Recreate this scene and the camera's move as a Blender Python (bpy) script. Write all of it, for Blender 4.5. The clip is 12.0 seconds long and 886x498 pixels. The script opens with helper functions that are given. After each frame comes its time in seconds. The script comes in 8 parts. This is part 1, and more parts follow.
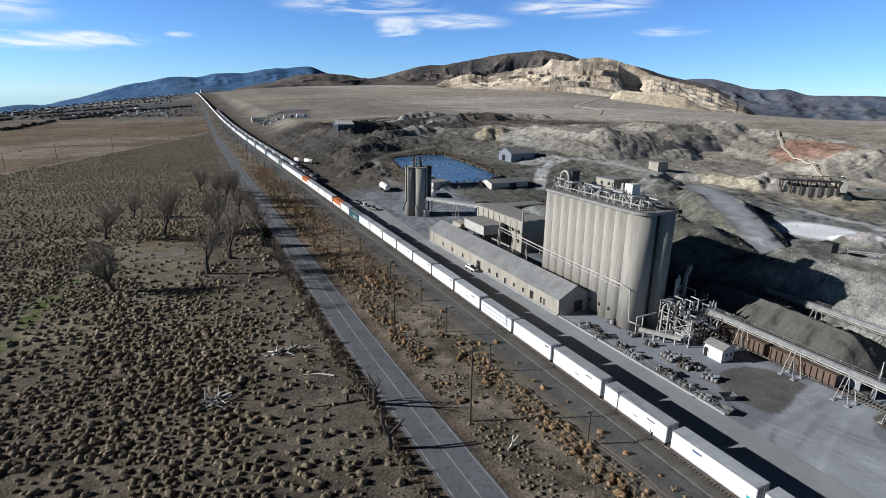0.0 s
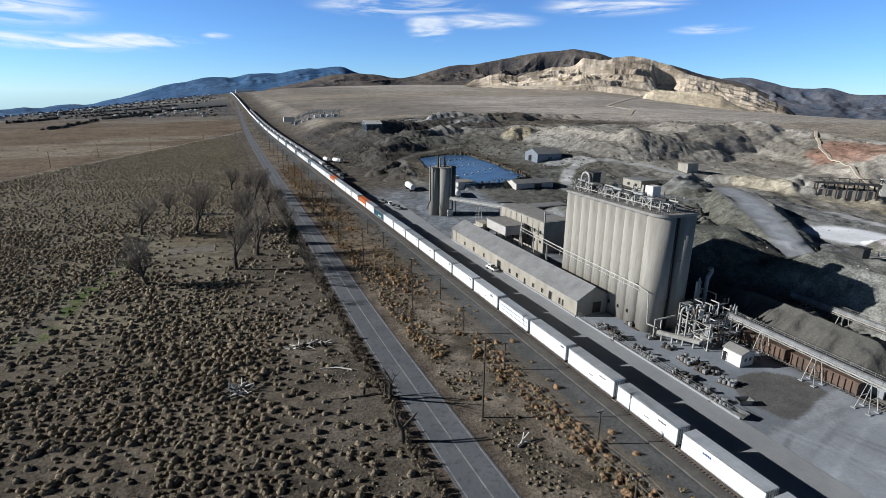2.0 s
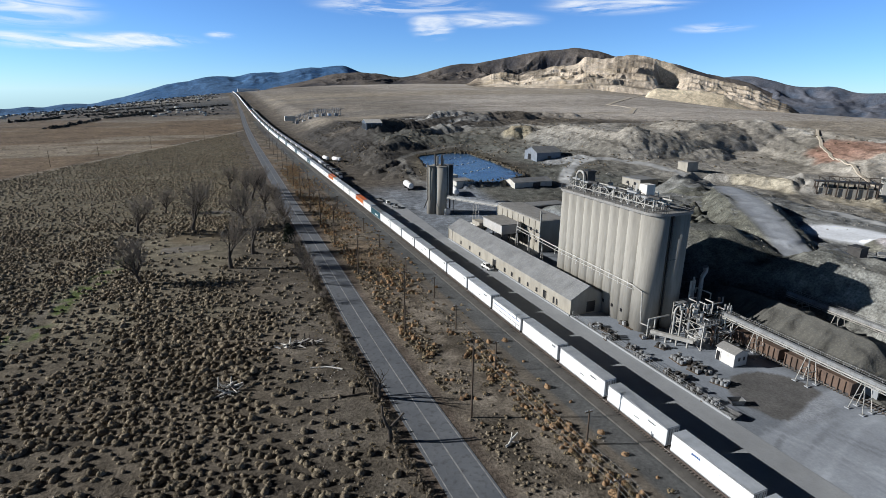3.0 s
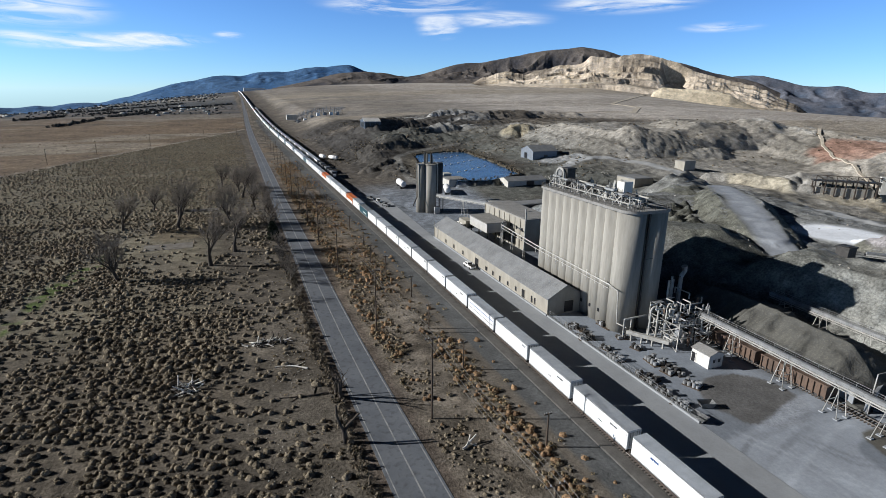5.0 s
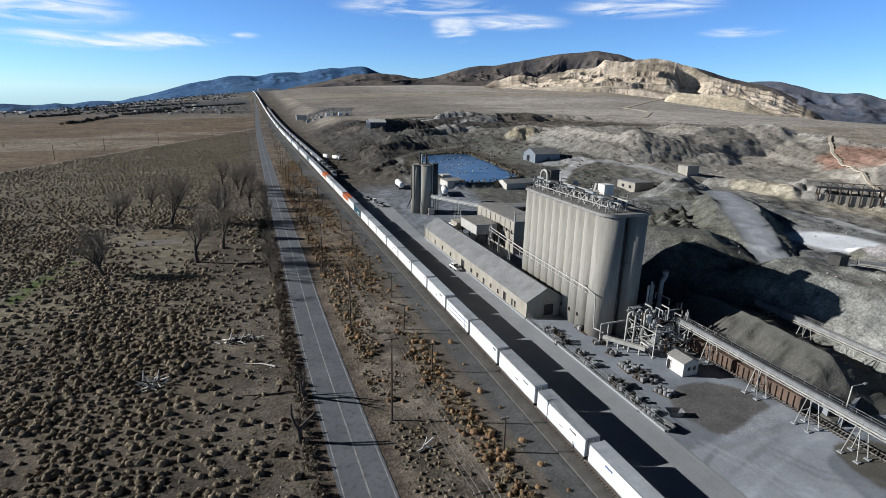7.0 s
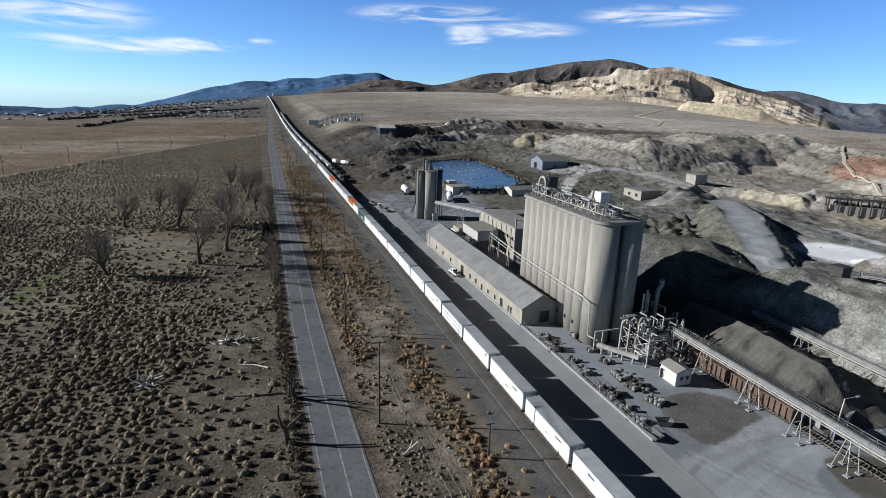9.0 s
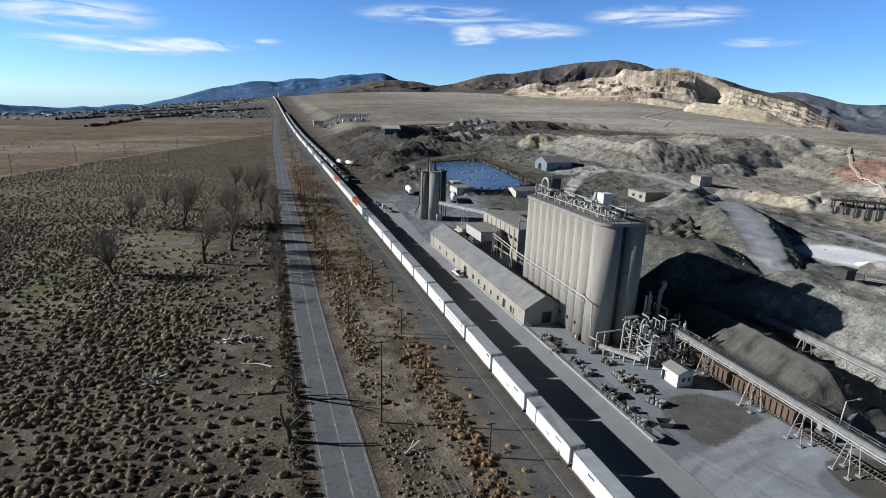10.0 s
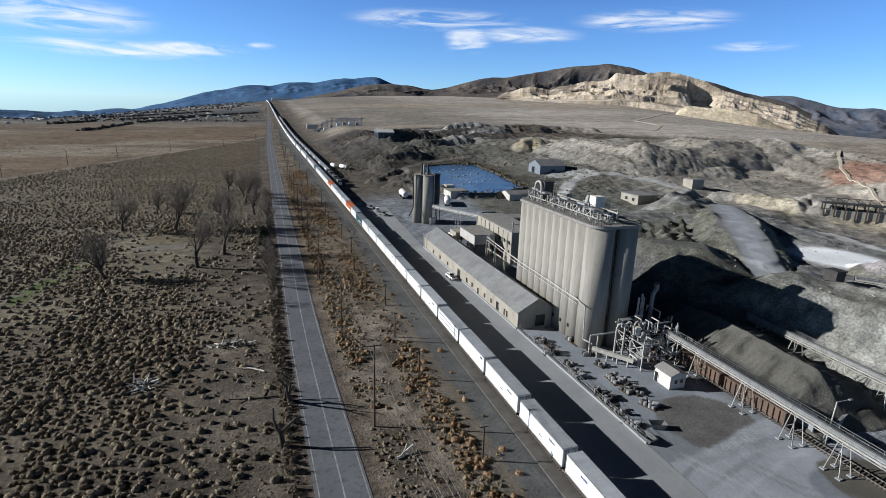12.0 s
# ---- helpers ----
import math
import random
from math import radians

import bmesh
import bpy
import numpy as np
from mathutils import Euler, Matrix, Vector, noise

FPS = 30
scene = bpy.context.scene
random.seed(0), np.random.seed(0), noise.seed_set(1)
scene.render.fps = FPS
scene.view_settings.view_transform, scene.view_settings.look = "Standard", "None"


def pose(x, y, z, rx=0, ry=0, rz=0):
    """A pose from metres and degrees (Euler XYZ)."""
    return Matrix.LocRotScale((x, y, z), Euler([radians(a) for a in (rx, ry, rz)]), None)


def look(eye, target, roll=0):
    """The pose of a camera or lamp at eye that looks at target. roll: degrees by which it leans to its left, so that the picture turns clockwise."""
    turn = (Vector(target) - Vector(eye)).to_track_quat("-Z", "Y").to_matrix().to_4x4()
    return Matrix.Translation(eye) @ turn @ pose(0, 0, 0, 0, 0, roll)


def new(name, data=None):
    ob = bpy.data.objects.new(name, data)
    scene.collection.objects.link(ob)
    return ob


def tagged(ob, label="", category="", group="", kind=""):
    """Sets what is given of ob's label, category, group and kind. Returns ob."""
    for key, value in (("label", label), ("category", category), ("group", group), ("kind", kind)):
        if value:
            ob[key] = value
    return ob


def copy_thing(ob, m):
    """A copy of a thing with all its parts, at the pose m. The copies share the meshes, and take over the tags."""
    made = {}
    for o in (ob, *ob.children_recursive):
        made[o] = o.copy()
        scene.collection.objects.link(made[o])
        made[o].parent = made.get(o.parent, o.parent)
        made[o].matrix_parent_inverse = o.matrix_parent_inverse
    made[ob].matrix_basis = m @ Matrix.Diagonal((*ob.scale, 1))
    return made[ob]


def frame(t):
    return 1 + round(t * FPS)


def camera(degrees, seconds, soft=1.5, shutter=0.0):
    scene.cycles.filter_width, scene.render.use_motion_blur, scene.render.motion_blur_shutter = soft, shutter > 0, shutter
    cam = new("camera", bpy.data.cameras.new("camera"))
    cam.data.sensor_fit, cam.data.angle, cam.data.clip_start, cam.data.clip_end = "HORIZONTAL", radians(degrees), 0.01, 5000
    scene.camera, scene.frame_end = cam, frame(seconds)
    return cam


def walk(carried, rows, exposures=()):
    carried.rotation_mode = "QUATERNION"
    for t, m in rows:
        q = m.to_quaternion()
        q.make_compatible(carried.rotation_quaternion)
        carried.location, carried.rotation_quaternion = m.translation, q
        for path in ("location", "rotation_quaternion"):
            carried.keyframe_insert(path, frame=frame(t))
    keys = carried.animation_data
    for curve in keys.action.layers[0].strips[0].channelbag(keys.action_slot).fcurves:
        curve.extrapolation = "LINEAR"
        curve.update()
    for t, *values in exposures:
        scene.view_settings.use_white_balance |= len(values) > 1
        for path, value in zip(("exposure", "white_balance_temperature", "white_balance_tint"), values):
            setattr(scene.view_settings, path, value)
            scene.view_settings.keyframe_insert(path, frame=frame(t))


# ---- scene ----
# The camera: a slow sideways drift of a drone about fifty metres above the valley floor.
cam = camera(80.35, 12.0, soft=0.5)
PATH = [
    (0.0, -81.67, -99.28, 54.22, -26.00, -16.32, 0.80),
    (0.5, -81.54, -100.09, 54.31, -24.43, -16.35, 0.87),
    (1.0, -81.64, -100.96, 54.68, -23.64, -16.37, 0.79),
    (1.5, -81.23, -101.59, 54.83, -23.26, -16.39, 0.76),
    (2.0, -80.52, -102.03, 54.80, -22.84, -16.41, 0.73),
    (2.5, -79.48, -102.26, 54.75, -22.69, -16.48, 0.68),
    (4.5, -72.25, -103.04, 53.82, -22.00, -16.58, 0.72),
    (5.0, -70.05, -103.56, 53.68, -21.87, -16.57, 0.70),
    (5.5, -67.55, -103.89, 53.31, -21.87, -16.56, 0.78),
    (6.0, -65.06, -104.13, 53.03, -21.94, -16.55, 0.91),
    (6.5, -62.85, -104.29, 52.99, -22.03, -16.56, 0.95),
    (7.0, -62.06, -105.60, 53.14, -20.55, -16.35, 1.37),
    (7.2, -61.69, -105.88, 53.18, -19.91, -16.31, 1.48),
    (9.0, -58.83, -107.35, 53.20, -19.28, -15.72, 1.87),
    (9.5, -58.54, -107.27, 53.08, -19.63, -15.71, 1.94),
    (10.0, -58.64, -107.97, 53.37, -18.77, -15.68, 1.99),
    (10.5, -58.67, -108.78, 53.69, -17.69, -15.57, 1.98),
    (11.0, -58.58, -108.68, 53.60, -18.21, -15.48, 2.00),
    (11.5, -58.47, -108.37, 53.45, -18.86, -15.36, 1.97),
    (12.0, -58.39, -108.14, 53.34, -19.39, -15.27, 1.94),
]


def aim(x, y, z, yaw, pitch, roll):
    a, p = radians(yaw), radians(pitch)
    way = Vector((-math.sin(a) * math.cos(p), math.cos(a) * math.cos(p), math.sin(p)))
    return look((x, y, z), Vector((x, y, z)) + way, roll)


walk(cam, [(t, aim(*row)) for t, *row in PATH])

# ---- light: a low, clear winter sun from the far side of the road ----
SUN_EL, SUN_AZ = 22.0, 159.0  # degrees; the azimuth is counted from +x towards +y
SUN_WAY = Vector((math.cos(radians(SUN_AZ)) * math.cos(radians(SUN_EL)), math.sin(radians(SUN_AZ)) * math.cos(radians(SUN_EL)), math.sin(radians(SUN_EL))))
sun_lamp = new("sun", bpy.data.lights.new("sun", "SUN"))
sun_lamp.data.energy, sun_lamp.data.angle, sun_lamp.data.color = 5.0, radians(0.5), (0.985, 0.98, 0.955)
sun_lamp.matrix_world = look(SUN_WAY * 100, (0, 0, 0))


def sky_world():
    w = bpy.data.worlds.new("sky")
    w.use_nodes = True
    scene.world = w
    nt = w.node_tree
    nt.nodes.clear()
    N, L = nt.nodes.new, nt.links.new
    sky = N("ShaderNodeTexSky")
    sky.sky_type, sky.sun_disc = "NISHITA", False
    sky.sun_elevation, sky.sun_rotation = radians(SUN_EL), radians(90.0 - SUN_AZ)
    sky.altitude, sky.air_density, sky.dust_density, sky.ozone_density = 2500.0, 1.0, 0.05, 4.0
    co = N("ShaderNodeTexCoord")
    # thin cirrus: stretched noise, gathered in a few drifts above the ridges
    sep = N("ShaderNodeSeparateXYZ")
    L(co.outputs["Generated"], sep.inputs[0])
    az = N("ShaderNodeMath"); az.operation = "ARCTAN2"
    L(sep.outputs["X"], az.inputs[0]); L(sep.outputs["Y"], az.inputs[1])
    comb = N("ShaderNodeCombineXYZ")
    L(az.outputs[0], comb.inputs["X"]); L(sep.outputs["Z"], comb.inputs["Y"])
    noise_map = N("ShaderNodeMapping")
    noise_map.inputs["Scale"].default_value = (5.0, 40.0, 1.0)
    noise_map.inputs["Rotation"].default_value = (0, 0, radians(2.0))
    L(comb.outputs[0], noise_map.inputs["Vector"])
    tex = N("ShaderNodeTexNoise")
    tex.inputs["Scale"].default_value, tex.inputs["Detail"].default_value, tex.inputs["Roughness"].default_value, tex.inputs["Distortion"].default_value = 1.0, 9.0, 0.62, 1.6
    L(noise_map.outputs[0], tex.inputs["Vector"])
    total = None
    for a, e, wa, we, amount in ((-11.7, 3.9, 8.0, 0.75, 1.0), (-5.5, 4.3, 5.0, 0.7, 0.9), (-15.0, 6.3, 6.5, 1.5, 1.0), (18.0, 8.3, 8.5, 1.0, 1.0), (21.2, 6.6, 2.4, 1.5, 1.0), (27.0, 7.1, 5.5, 0.8, 1.0), (39.2, 8.4, 7.0, 1.0, 1.0), (47.8, 6.0, 3.6, 0.5, 0.8), (0.8, 5.0, 1.6, 0.4, 0.8), (-22.0, 8.5, 9.0, 2.0, 1.0), (100.0, 14.0, 30.0, 5.0, 0.8), (-95.0, 14.0, 30.0, 5.0, 0.8)):
        da = N("ShaderNodeMath"); da.operation = "SUBTRACT"; L(az.outputs[0], da.inputs[0]); da.inputs[1].default_value = radians(a)
        da2 = N("ShaderNodeMath"); da2.operation = "DIVIDE"; L(da.outputs[0], da2.inputs[0]); da2.inputs[1].default_value = radians(wa)
        de = N("ShaderNodeMath"); de.operation = "SUBTRACT"; L(sep.outputs["Z"], de.inputs[0]); de.inputs[1].default_value = math.sin(radians(e))
        de2 = N("ShaderNodeMath"); de2.operation = "DIVIDE"; L(de.outputs[0], de2.inputs[0]); de2.inputs[1].default_value = radians(we)
        sa = N("ShaderNodeMath"); sa.operation = "POWER"; L(da2.outputs[0], sa.inputs[0]); sa.inputs[1].default_value = 2.0
        se = N("ShaderNodeMath"); se.operation = "POWER"; L(de2.outputs[0], se.inputs[0]); se.inputs[1].default_value = 2.0
        s2 = N("ShaderNodeMath"); s2.operation = "ADD"; L(sa.outputs[0], s2.inputs[0]); L(se.outputs[0], s2.inputs[1])
        ex = N("ShaderNodeMath"); ex.operation = "POWER"; ex.inputs[0].default_value = 0.37; L(s2.outputs[0], ex.inputs[1])
        am = N("ShaderNodeMath"); am.operation = "MULTIPLY"; L(ex.outputs[0], am.inputs[0]); am.inputs[1].default_value = amount
        if total is None:
            total = am
        else:
            ad = N("ShaderNodeMath"); ad.operation = "MAXIMUM"; L(total.outputs[0], ad.inputs[0]); L(am.outputs[0], ad.inputs[1]); total = ad
    ramp = N("ShaderNodeValToRGB")
    ramp.color_ramp.elements[0].position, ramp.color_ramp.elements[1].position = 0.40, 0.68
    L(tex.outputs["Fac"], ramp.inputs[0])
    soft_edge = N("ShaderNodeMapRange"); soft_edge.interpolation_type = "SMOOTHSTEP"
    soft_edge.inputs["From Min"].default_value, soft_edge.inputs["From Max"].default_value = 0.22, 0.85
    L(total.outputs[0], soft_edge.inputs["Value"])
    cover = N("ShaderNodeMath"); cover.operation = "MULTIPLY"; L(ramp.outputs["Color"], cover.inputs[0]); L(soft_edge.outputs[0], cover.inputs[1])
    mix = N("ShaderNodeMix"); mix.data_type = "RGBA"
    L(cover.outputs[0], mix.inputs["Factor"])
    tint = N("ShaderNodeMix"); tint.data_type = "RGBA"; tint.blend_type = "MULTIPLY"; tint.inputs["Factor"].default_value = 1.0
    tint.inputs["B"].default_value = SKY_TINT
    L(sky.outputs["Color"], tint.inputs["A"])
    # above the view the sky is dimmed to 3%, cutting fill light in shadows
    fill_cut = N("ShaderNodeMapRange"); fill_cut.interpolation_type = "SMOOTHSTEP"
    fill_cut.inputs["From Min"].default_value, fill_cut.inputs["From Max"].default_value = 0.16, 0.30
    fill_cut.inputs["To Min"].default_value, fill_cut.inputs["To Max"].default_value = 1.0, 0.03
    L(sep.outputs["Z"], fill_cut.inputs["Value"])
    dimmed_sky = N("ShaderNodeMix"); dimmed_sky.data_type = "RGBA"; dimmed_sky.blend_type = "MULTIPLY"; dimmed_sky.inputs["Factor"].default_value = 1.0
    L(tint.outputs["Result"], dimmed_sky.inputs["A"]); L(fill_cut.outputs[0], dimmed_sky.inputs["B"])
    L(dimmed_sky.outputs["Result"], mix.inputs["A"])
    mix.inputs["B"].default_value = (7.5, 7.9, 8.3, 1)
    bg = N("ShaderNodeBackground"); bg.inputs["Strength"].default_value = SKY_STRENGTH
    L(mix.outputs["Result"], bg.inputs["Color"])
    out = N("ShaderNodeOutputWorld"); L(bg.outputs[0], out.inputs[0])


SKY_STRENGTH, SKY_TINT = 0.102, (0.68, 0.925, 1.24, 1)
sky_world()
scene.view_settings.exposure = 0.32

# ---- the lie of the land ----
def smooth(v, a, b):
    u = np.clip((np.asarray(v, float) - a) / (b - a), 0, 1)
    return u * u * (3 - 2 * u)


def lattice(ix, iy, seed):
    h = (ix.astype(np.int64) * 374761393 + iy.astype(np.int64) * 668265263 + seed * 974634541) & 0xFFFFFFFF
    h = ((h ^ (h >> 13)) * 1274126177) & 0xFFFFFFFF
    return ((h ^ (h >> 16)) & 0xFFFF) / 65535.0


def grain(x, y, size, seed=0):
    """Value noise from 0 to 1 with lumps of the given size in metres."""
    x, y = np.asarray(x, float) / size, np.asarray(y, float) / size
    ix, iy = np.floor(x), np.floor(y)
    u, v = x - ix, y - iy
    u, v = u * u * (3 - 2 * u), v * v * (3 - 2 * v)
    a, b, c, d = lattice(ix, iy, seed), lattice(ix + 1, iy, seed), lattice(ix, iy + 1, seed), lattice(ix + 1, iy + 1, seed)
    return (a * (1 - u) + b * u) * (1 - v) + (c * (1 - u) + d * u) * v


def rough(x, y, size, octaves=4, seed=0, ridged=False):
    total, amp, norm = 0.0, 1.0, 0.0
    for k in range(octaves):
        n = grain(x, y, size / 2**k, seed + 17 * k)
        n = 1 - np.abs(2 * n - 1) if ridged else n
        total, norm, amp = total + amp * n, norm + amp, amp * 0.5
    return total / norm


EYE = (-65.0, -103.0, 53.5)
RIM_AZ = (-180, -60, -17.7, -13.8, -9.6, -4.9, 0.1, 4.3, 6.5, 11.0, 19.7, 28.5, 37.0, 42.4, 49.9, 54.4, 58.6, 61.2, 100, 180)
RIM_EL = (-1.2, -2.2, -2.53, -2.04, -1.44, -0.77, -0.21, 0.16, 0.41, 0.69, 0.97, 0.96, 0.81, 0.22, -1.06, -1.48, -1.91, -2.30, -1.5, -1.2)

# banks and stockpiles: centre, half length, half width, turn of the long axis from +x, height, slope width, lumpiness
BANKS = [
    (96, -40, 12, 16, 70, 2.5, 6, 1.6),  # lower bench
    (150, 110, 17, 0.5, 28, 8.5, 13, 0.1),  # grey stockpile
    (132, 88, 7, 3, 40, 3.0, 6, 1.2),
    (272, 268, 66, 40, 4, 13.0, 34, 0.65),  # long berm
    (330, 235, 40, 26, -10, 6.0, 18, 1.2),
    (240, 205, 30, 6, -25, 5.0, 12, 1.4),
    (204, 110, 20, 3, -62, 4.5, 5, 1.3),  # yellow bank
    (355, 165, 20, 60, -20, 9.0, 22, 1.0),  # rim of the red pit
    (420, 150, 40, 60, -20, 9.0, 40, 1.0),
    (117, -12, 4, 2, -30, 4.5, 7, 1.2),  # heap beside the white pad
    (236, 84, 14, 9, -40, 6.0, 9, 1.4),  # knoll behind the crusher
    (60, 15, 9, 4, -35, 6.2, 13, 0.7),  # bank behind the silos
    (72, -36, 6, 22, 0, 5.4, 9, 1.0),  # bank along the lower bench
    (40, 300, 10, 4, 30, 5.0, 9, 1.0),
    (52, 330, 16, 5, 15, 5.5, 11, 1.1),
    (85, 430, 22, 8, 10, 10.0, 15, 0.9),
    (110, 390, 26, 6, 20, 5.0, 11, 1.3),
    (150, 470, 60, 8, -12, 6.0, 14, 1.4),
    (230, 520, 60, 6, -12, 8.0, 14, 1.6),
    (330, 560, 60, 7, -16, 6.0, 14, 1.6),
    (60, 355, 12, 3, 40, 4.0, 8, 1.2),
    (30, 235, 14, 3, 75, 3.0, 7, 1.4),
    (24, 262, 16, 3, 60, 3.0, 6, 1.6),
    (175, 330, 5, 3, 0, 9.0, 11, 0.5),  # ochre heap
]


def bank(x, y, cx, cy, a, b, turn, height, skirt, lumps):
    """A flat-topped bank with slopes at their angle of rest, cut by gullies."""
    c, s = math.cos(radians(turn)), math.sin(radians(turn))
    near = (np.abs(x - cx) < a + b + skirt + 12) & (np.abs(y - cy) < a + b + skirt + 12)
    full = np.zeros(np.shape(x))
    if not near.any():
        return full
    x, y = x[near], y[near]
    u, v = (x - cx) * c + (y - cy) * s, -(x - cx) * s + (y - cy) * c
    seed = int(cx) % 97
    edge = (rough(x, y, 16, 3, seed) - 0.5) * lumps
    out = np.maximum(np.abs(u) - a, 0) ** 2 + np.maximum(np.abs(v) - b, 0) ** 2
    d = np.sqrt(out) + edge * 7 + lumps * 2.2 * (rough(x, y, 5.5, 3, seed + 3, True) - 0.6) * (out > 0)
    t = np.clip(d / skirt, 0, 1)
    t = t + 0.06 * np.sin(2 * np.pi * t) * (t > 0)
    cut = 4 * t * (1 - t) * (rough(x, y, 3.4, 3, seed + 6, True) - 0.55) * min(height, 9) * 0.2 * (0.4 + lumps)
    full[near] = height * (1 - t) * (1 + 0.2 * edge) + cut
    return full


POND = ((66, 294), (98, 310), (111, 303), (103, 232), (94, 184), (68, 167), (50, 171), (46, 190), (51, 240))
POND_LEVEL = 6.0


def pond_edge(x, y):
    """Roughly how far a place lies outside the pond's outline (negative inside)."""
    d = np.full(np.shape(x), -1e9)
    for (ax, ay), (bx, by) in zip(POND, POND[1:] + POND[:1]):
        ux, uy = bx - ax, by - ay
        n = math.hypot(ux, uy)
        d = np.maximum(d, -((x - ax) * uy - (y - ay) * ux) / n)
    return d


# the haul ramp up the spoil tip: x, y, height, half width of the crest
RAMP = ((152, 84, 11.0, 6), (134, 66, 13.5, 7), (115, 44, 15.0, 8), (98, 23, 14.0, 6.5), (84, 6, 12.0, 5.5), (76, -7, 9.2, 5))


def ramp(x, y, base):
    """A tipped ridge with a worn roadway along its crest and loose faces that fall away on either side."""
    top = np.full(np.shape(x), -1e9)
    near = (np.abs(x - 110) < 90) & (np.abs(y - 45) < 110)
    if not near.any():
        return base
    px, py = x[near], y[near]
    wild = (rough(px, py, 14, 3, 301) - 0.5) * 5 + (rough(px, py, 4, 3, 302, True) - 0.5) * 1.8
    flutes = rough(px + 0.6 * py, 0.6 * px - py, 3.0, 3, 303, True) - 0.5
    best = np.full(px.shape, -1e9)
    for (ax, ay, az, aw), (bx, by, bz, bw) in zip(RAMP, RAMP[1:]):
        ux, uy = bx - ax, by - ay
        t = np.clip(((px - ax) * ux + (py - ay) * uy) / (ux * ux + uy * uy), 0, 1)
        d = np.hypot(px - ax - t * ux, py - ay - t * uy) - (aw + (bw - aw) * t)
        d = np.where(d > 0, np.maximum(d + wild * 0.55, 0.0), d)
        best = np.maximum(best, az + (bz - az) * t - 0.78 * np.maximum(d, 0) + 0.25 * wild * (d > 0.2) + 2.2 * flutes * smooth(d, 0.5, 3.0))
    top[near] = best
    return np.maximum(base, top)


def land(x, y):
    shape = np.shape(x)
    x, y = np.atleast_1d(np.asarray(x, float)), np.atleast_1d(np.asarray(y, float))
    z = smooth(x, 5, 70) * (8 * smooth(y, 110, 240) + 9 * smooth(y, 240, 450)) + 6 * smooth(x, 80, 200) * smooth(y, 40, 120)
    z = z + 9.0 * smooth(x + 0.35 * np.minimum(y, 0), 40, 56) * smooth(y, -150, -95) * (1 - smooth(y, 80, 120)) * (1 - 0.85 * smooth(x, 150, 190))
    low = (x > 36) & (x < 132) & (y > -112) & (y < 10)
    if low.any():
        px, py = x[low], y[low]
        step = smooth(px + 0.35 * np.minimum(py, 0), 40, 56)
        face = 4 * step * (1 - step) * smooth(py, -110, -90) * (1 - smooth(py, -4, 8))
        top = smooth(px, 56, 66) * (1 - smooth(px, 105, 130)) * smooth(py, -100, -85) * (1 - smooth(py, -22, -10))
        z[low] += face * 3.4 * (rough(px * 0.6, py, 9, 4, 311, True) - 0.55) + top * (3.6 * (rough(px, py, 24, 3, 312) - 0.5) + 2.8 * (rough(px, py, 9, 4, 313, True) - 0.55))
    for row in BANKS:
        z = z + bank(x, y, *row)
    z = ramp(x, y, z)
    rubble = smooth(x, 66, 90) * (1 - smooth(y, 520, 640)) * smooth(y, -140, -100) + smooth(x, 4, 18) * smooth(y, 205, 250) * (1 - smooth(y, 520, 640))
    worked = (x > 64) & (x < 168) & (y > -48) & (y < 104)
    if worked.any():
        px, py = x[worked], y[worked]
        rubble[worked] *= 1 - np.clip(1.1 * trail(px, py, HAUL, 8.0) + spot(px, py, 121, 8, 18, 18, 0.12, 8), 0, 1)
    z = z + np.clip(rubble, 0, 1) * ((rough(x, y, 22, 4, 55, True) - 0.55) * 3.0 + (rough(x, y, 6, 3, 57) - 0.5) * 1.5)
    # rows of tipped loads
    heap = np.random.default_rng(77)
    for row in range(6 if ((np.abs(x - 88) < 40) & (np.abs(y - 50) < 40)).any() else 0):
        for k in range(9):
            cx, cy = 58 + 2.6 * k + 4.6 * row + heap.normal(0, 0.4), 34 - 0.8 * k + 5.6 * row + 1.2 * math.sin(k * 0.9) + heap.normal(0, 0.3)
            size, height = heap.uniform(1.8, 2.4), heap.uniform(1.5, 2.3)
            near = np.hypot(x - cx, y - cy) < size * 1.3
            if near.any():
                z[near] = z[near] + height * np.clip(1.15 - np.hypot(x[near] - cx, y[near] - cy) / size, 0, 1)
    far_rough = (x > 8) & (x < 400) & (y > 320) & (y < 650)
    if far_rough.any():
        px, py = x[far_rough], y[far_rough]
        wild = smooth(px, 8, 30) * smooth(py, 320, 360) * (1 - smooth(py, 560, 650)) * (1 - smooth(px, 300, 400))
        z[far_rough] += wild * (6.5 * (rough(px * 0.7, py, 34, 4, 58, True) - 0.55) + 2.4 * (rough(px, py, 11, 3, 59, True) - 0.5))
    d = pond_edge(x, y) + 3 * (rough(x, y, 9, 2, 40) - 0.5)
    z = np.maximum(z, (POND_LEVEL + 0.3) * (1 - smooth(d, 2, 6)))
    z = np.where(z > POND_LEVEL + 0.8, POND_LEVEL + 0.8 + (z - POND_LEVEL - 0.8) * smooth(d, 4, 40), z)
    z = z + (POND_LEVEL - 1.2 - z) * (1 - smooth(d, -0.5, 2.2))
    dx, dy = x - EYE[0], y - EYE[1]
    r = np.hypot(dx, dy)
    rim = EYE[2] + r * np.tan(np.radians(np.interp(np.degrees(np.arctan2(dx, dy)), RIM_AZ, RIM_EL)))
    w = smooth(r, 650, 2600)
    return (z * (1 - w) + rim * w).reshape(shape)


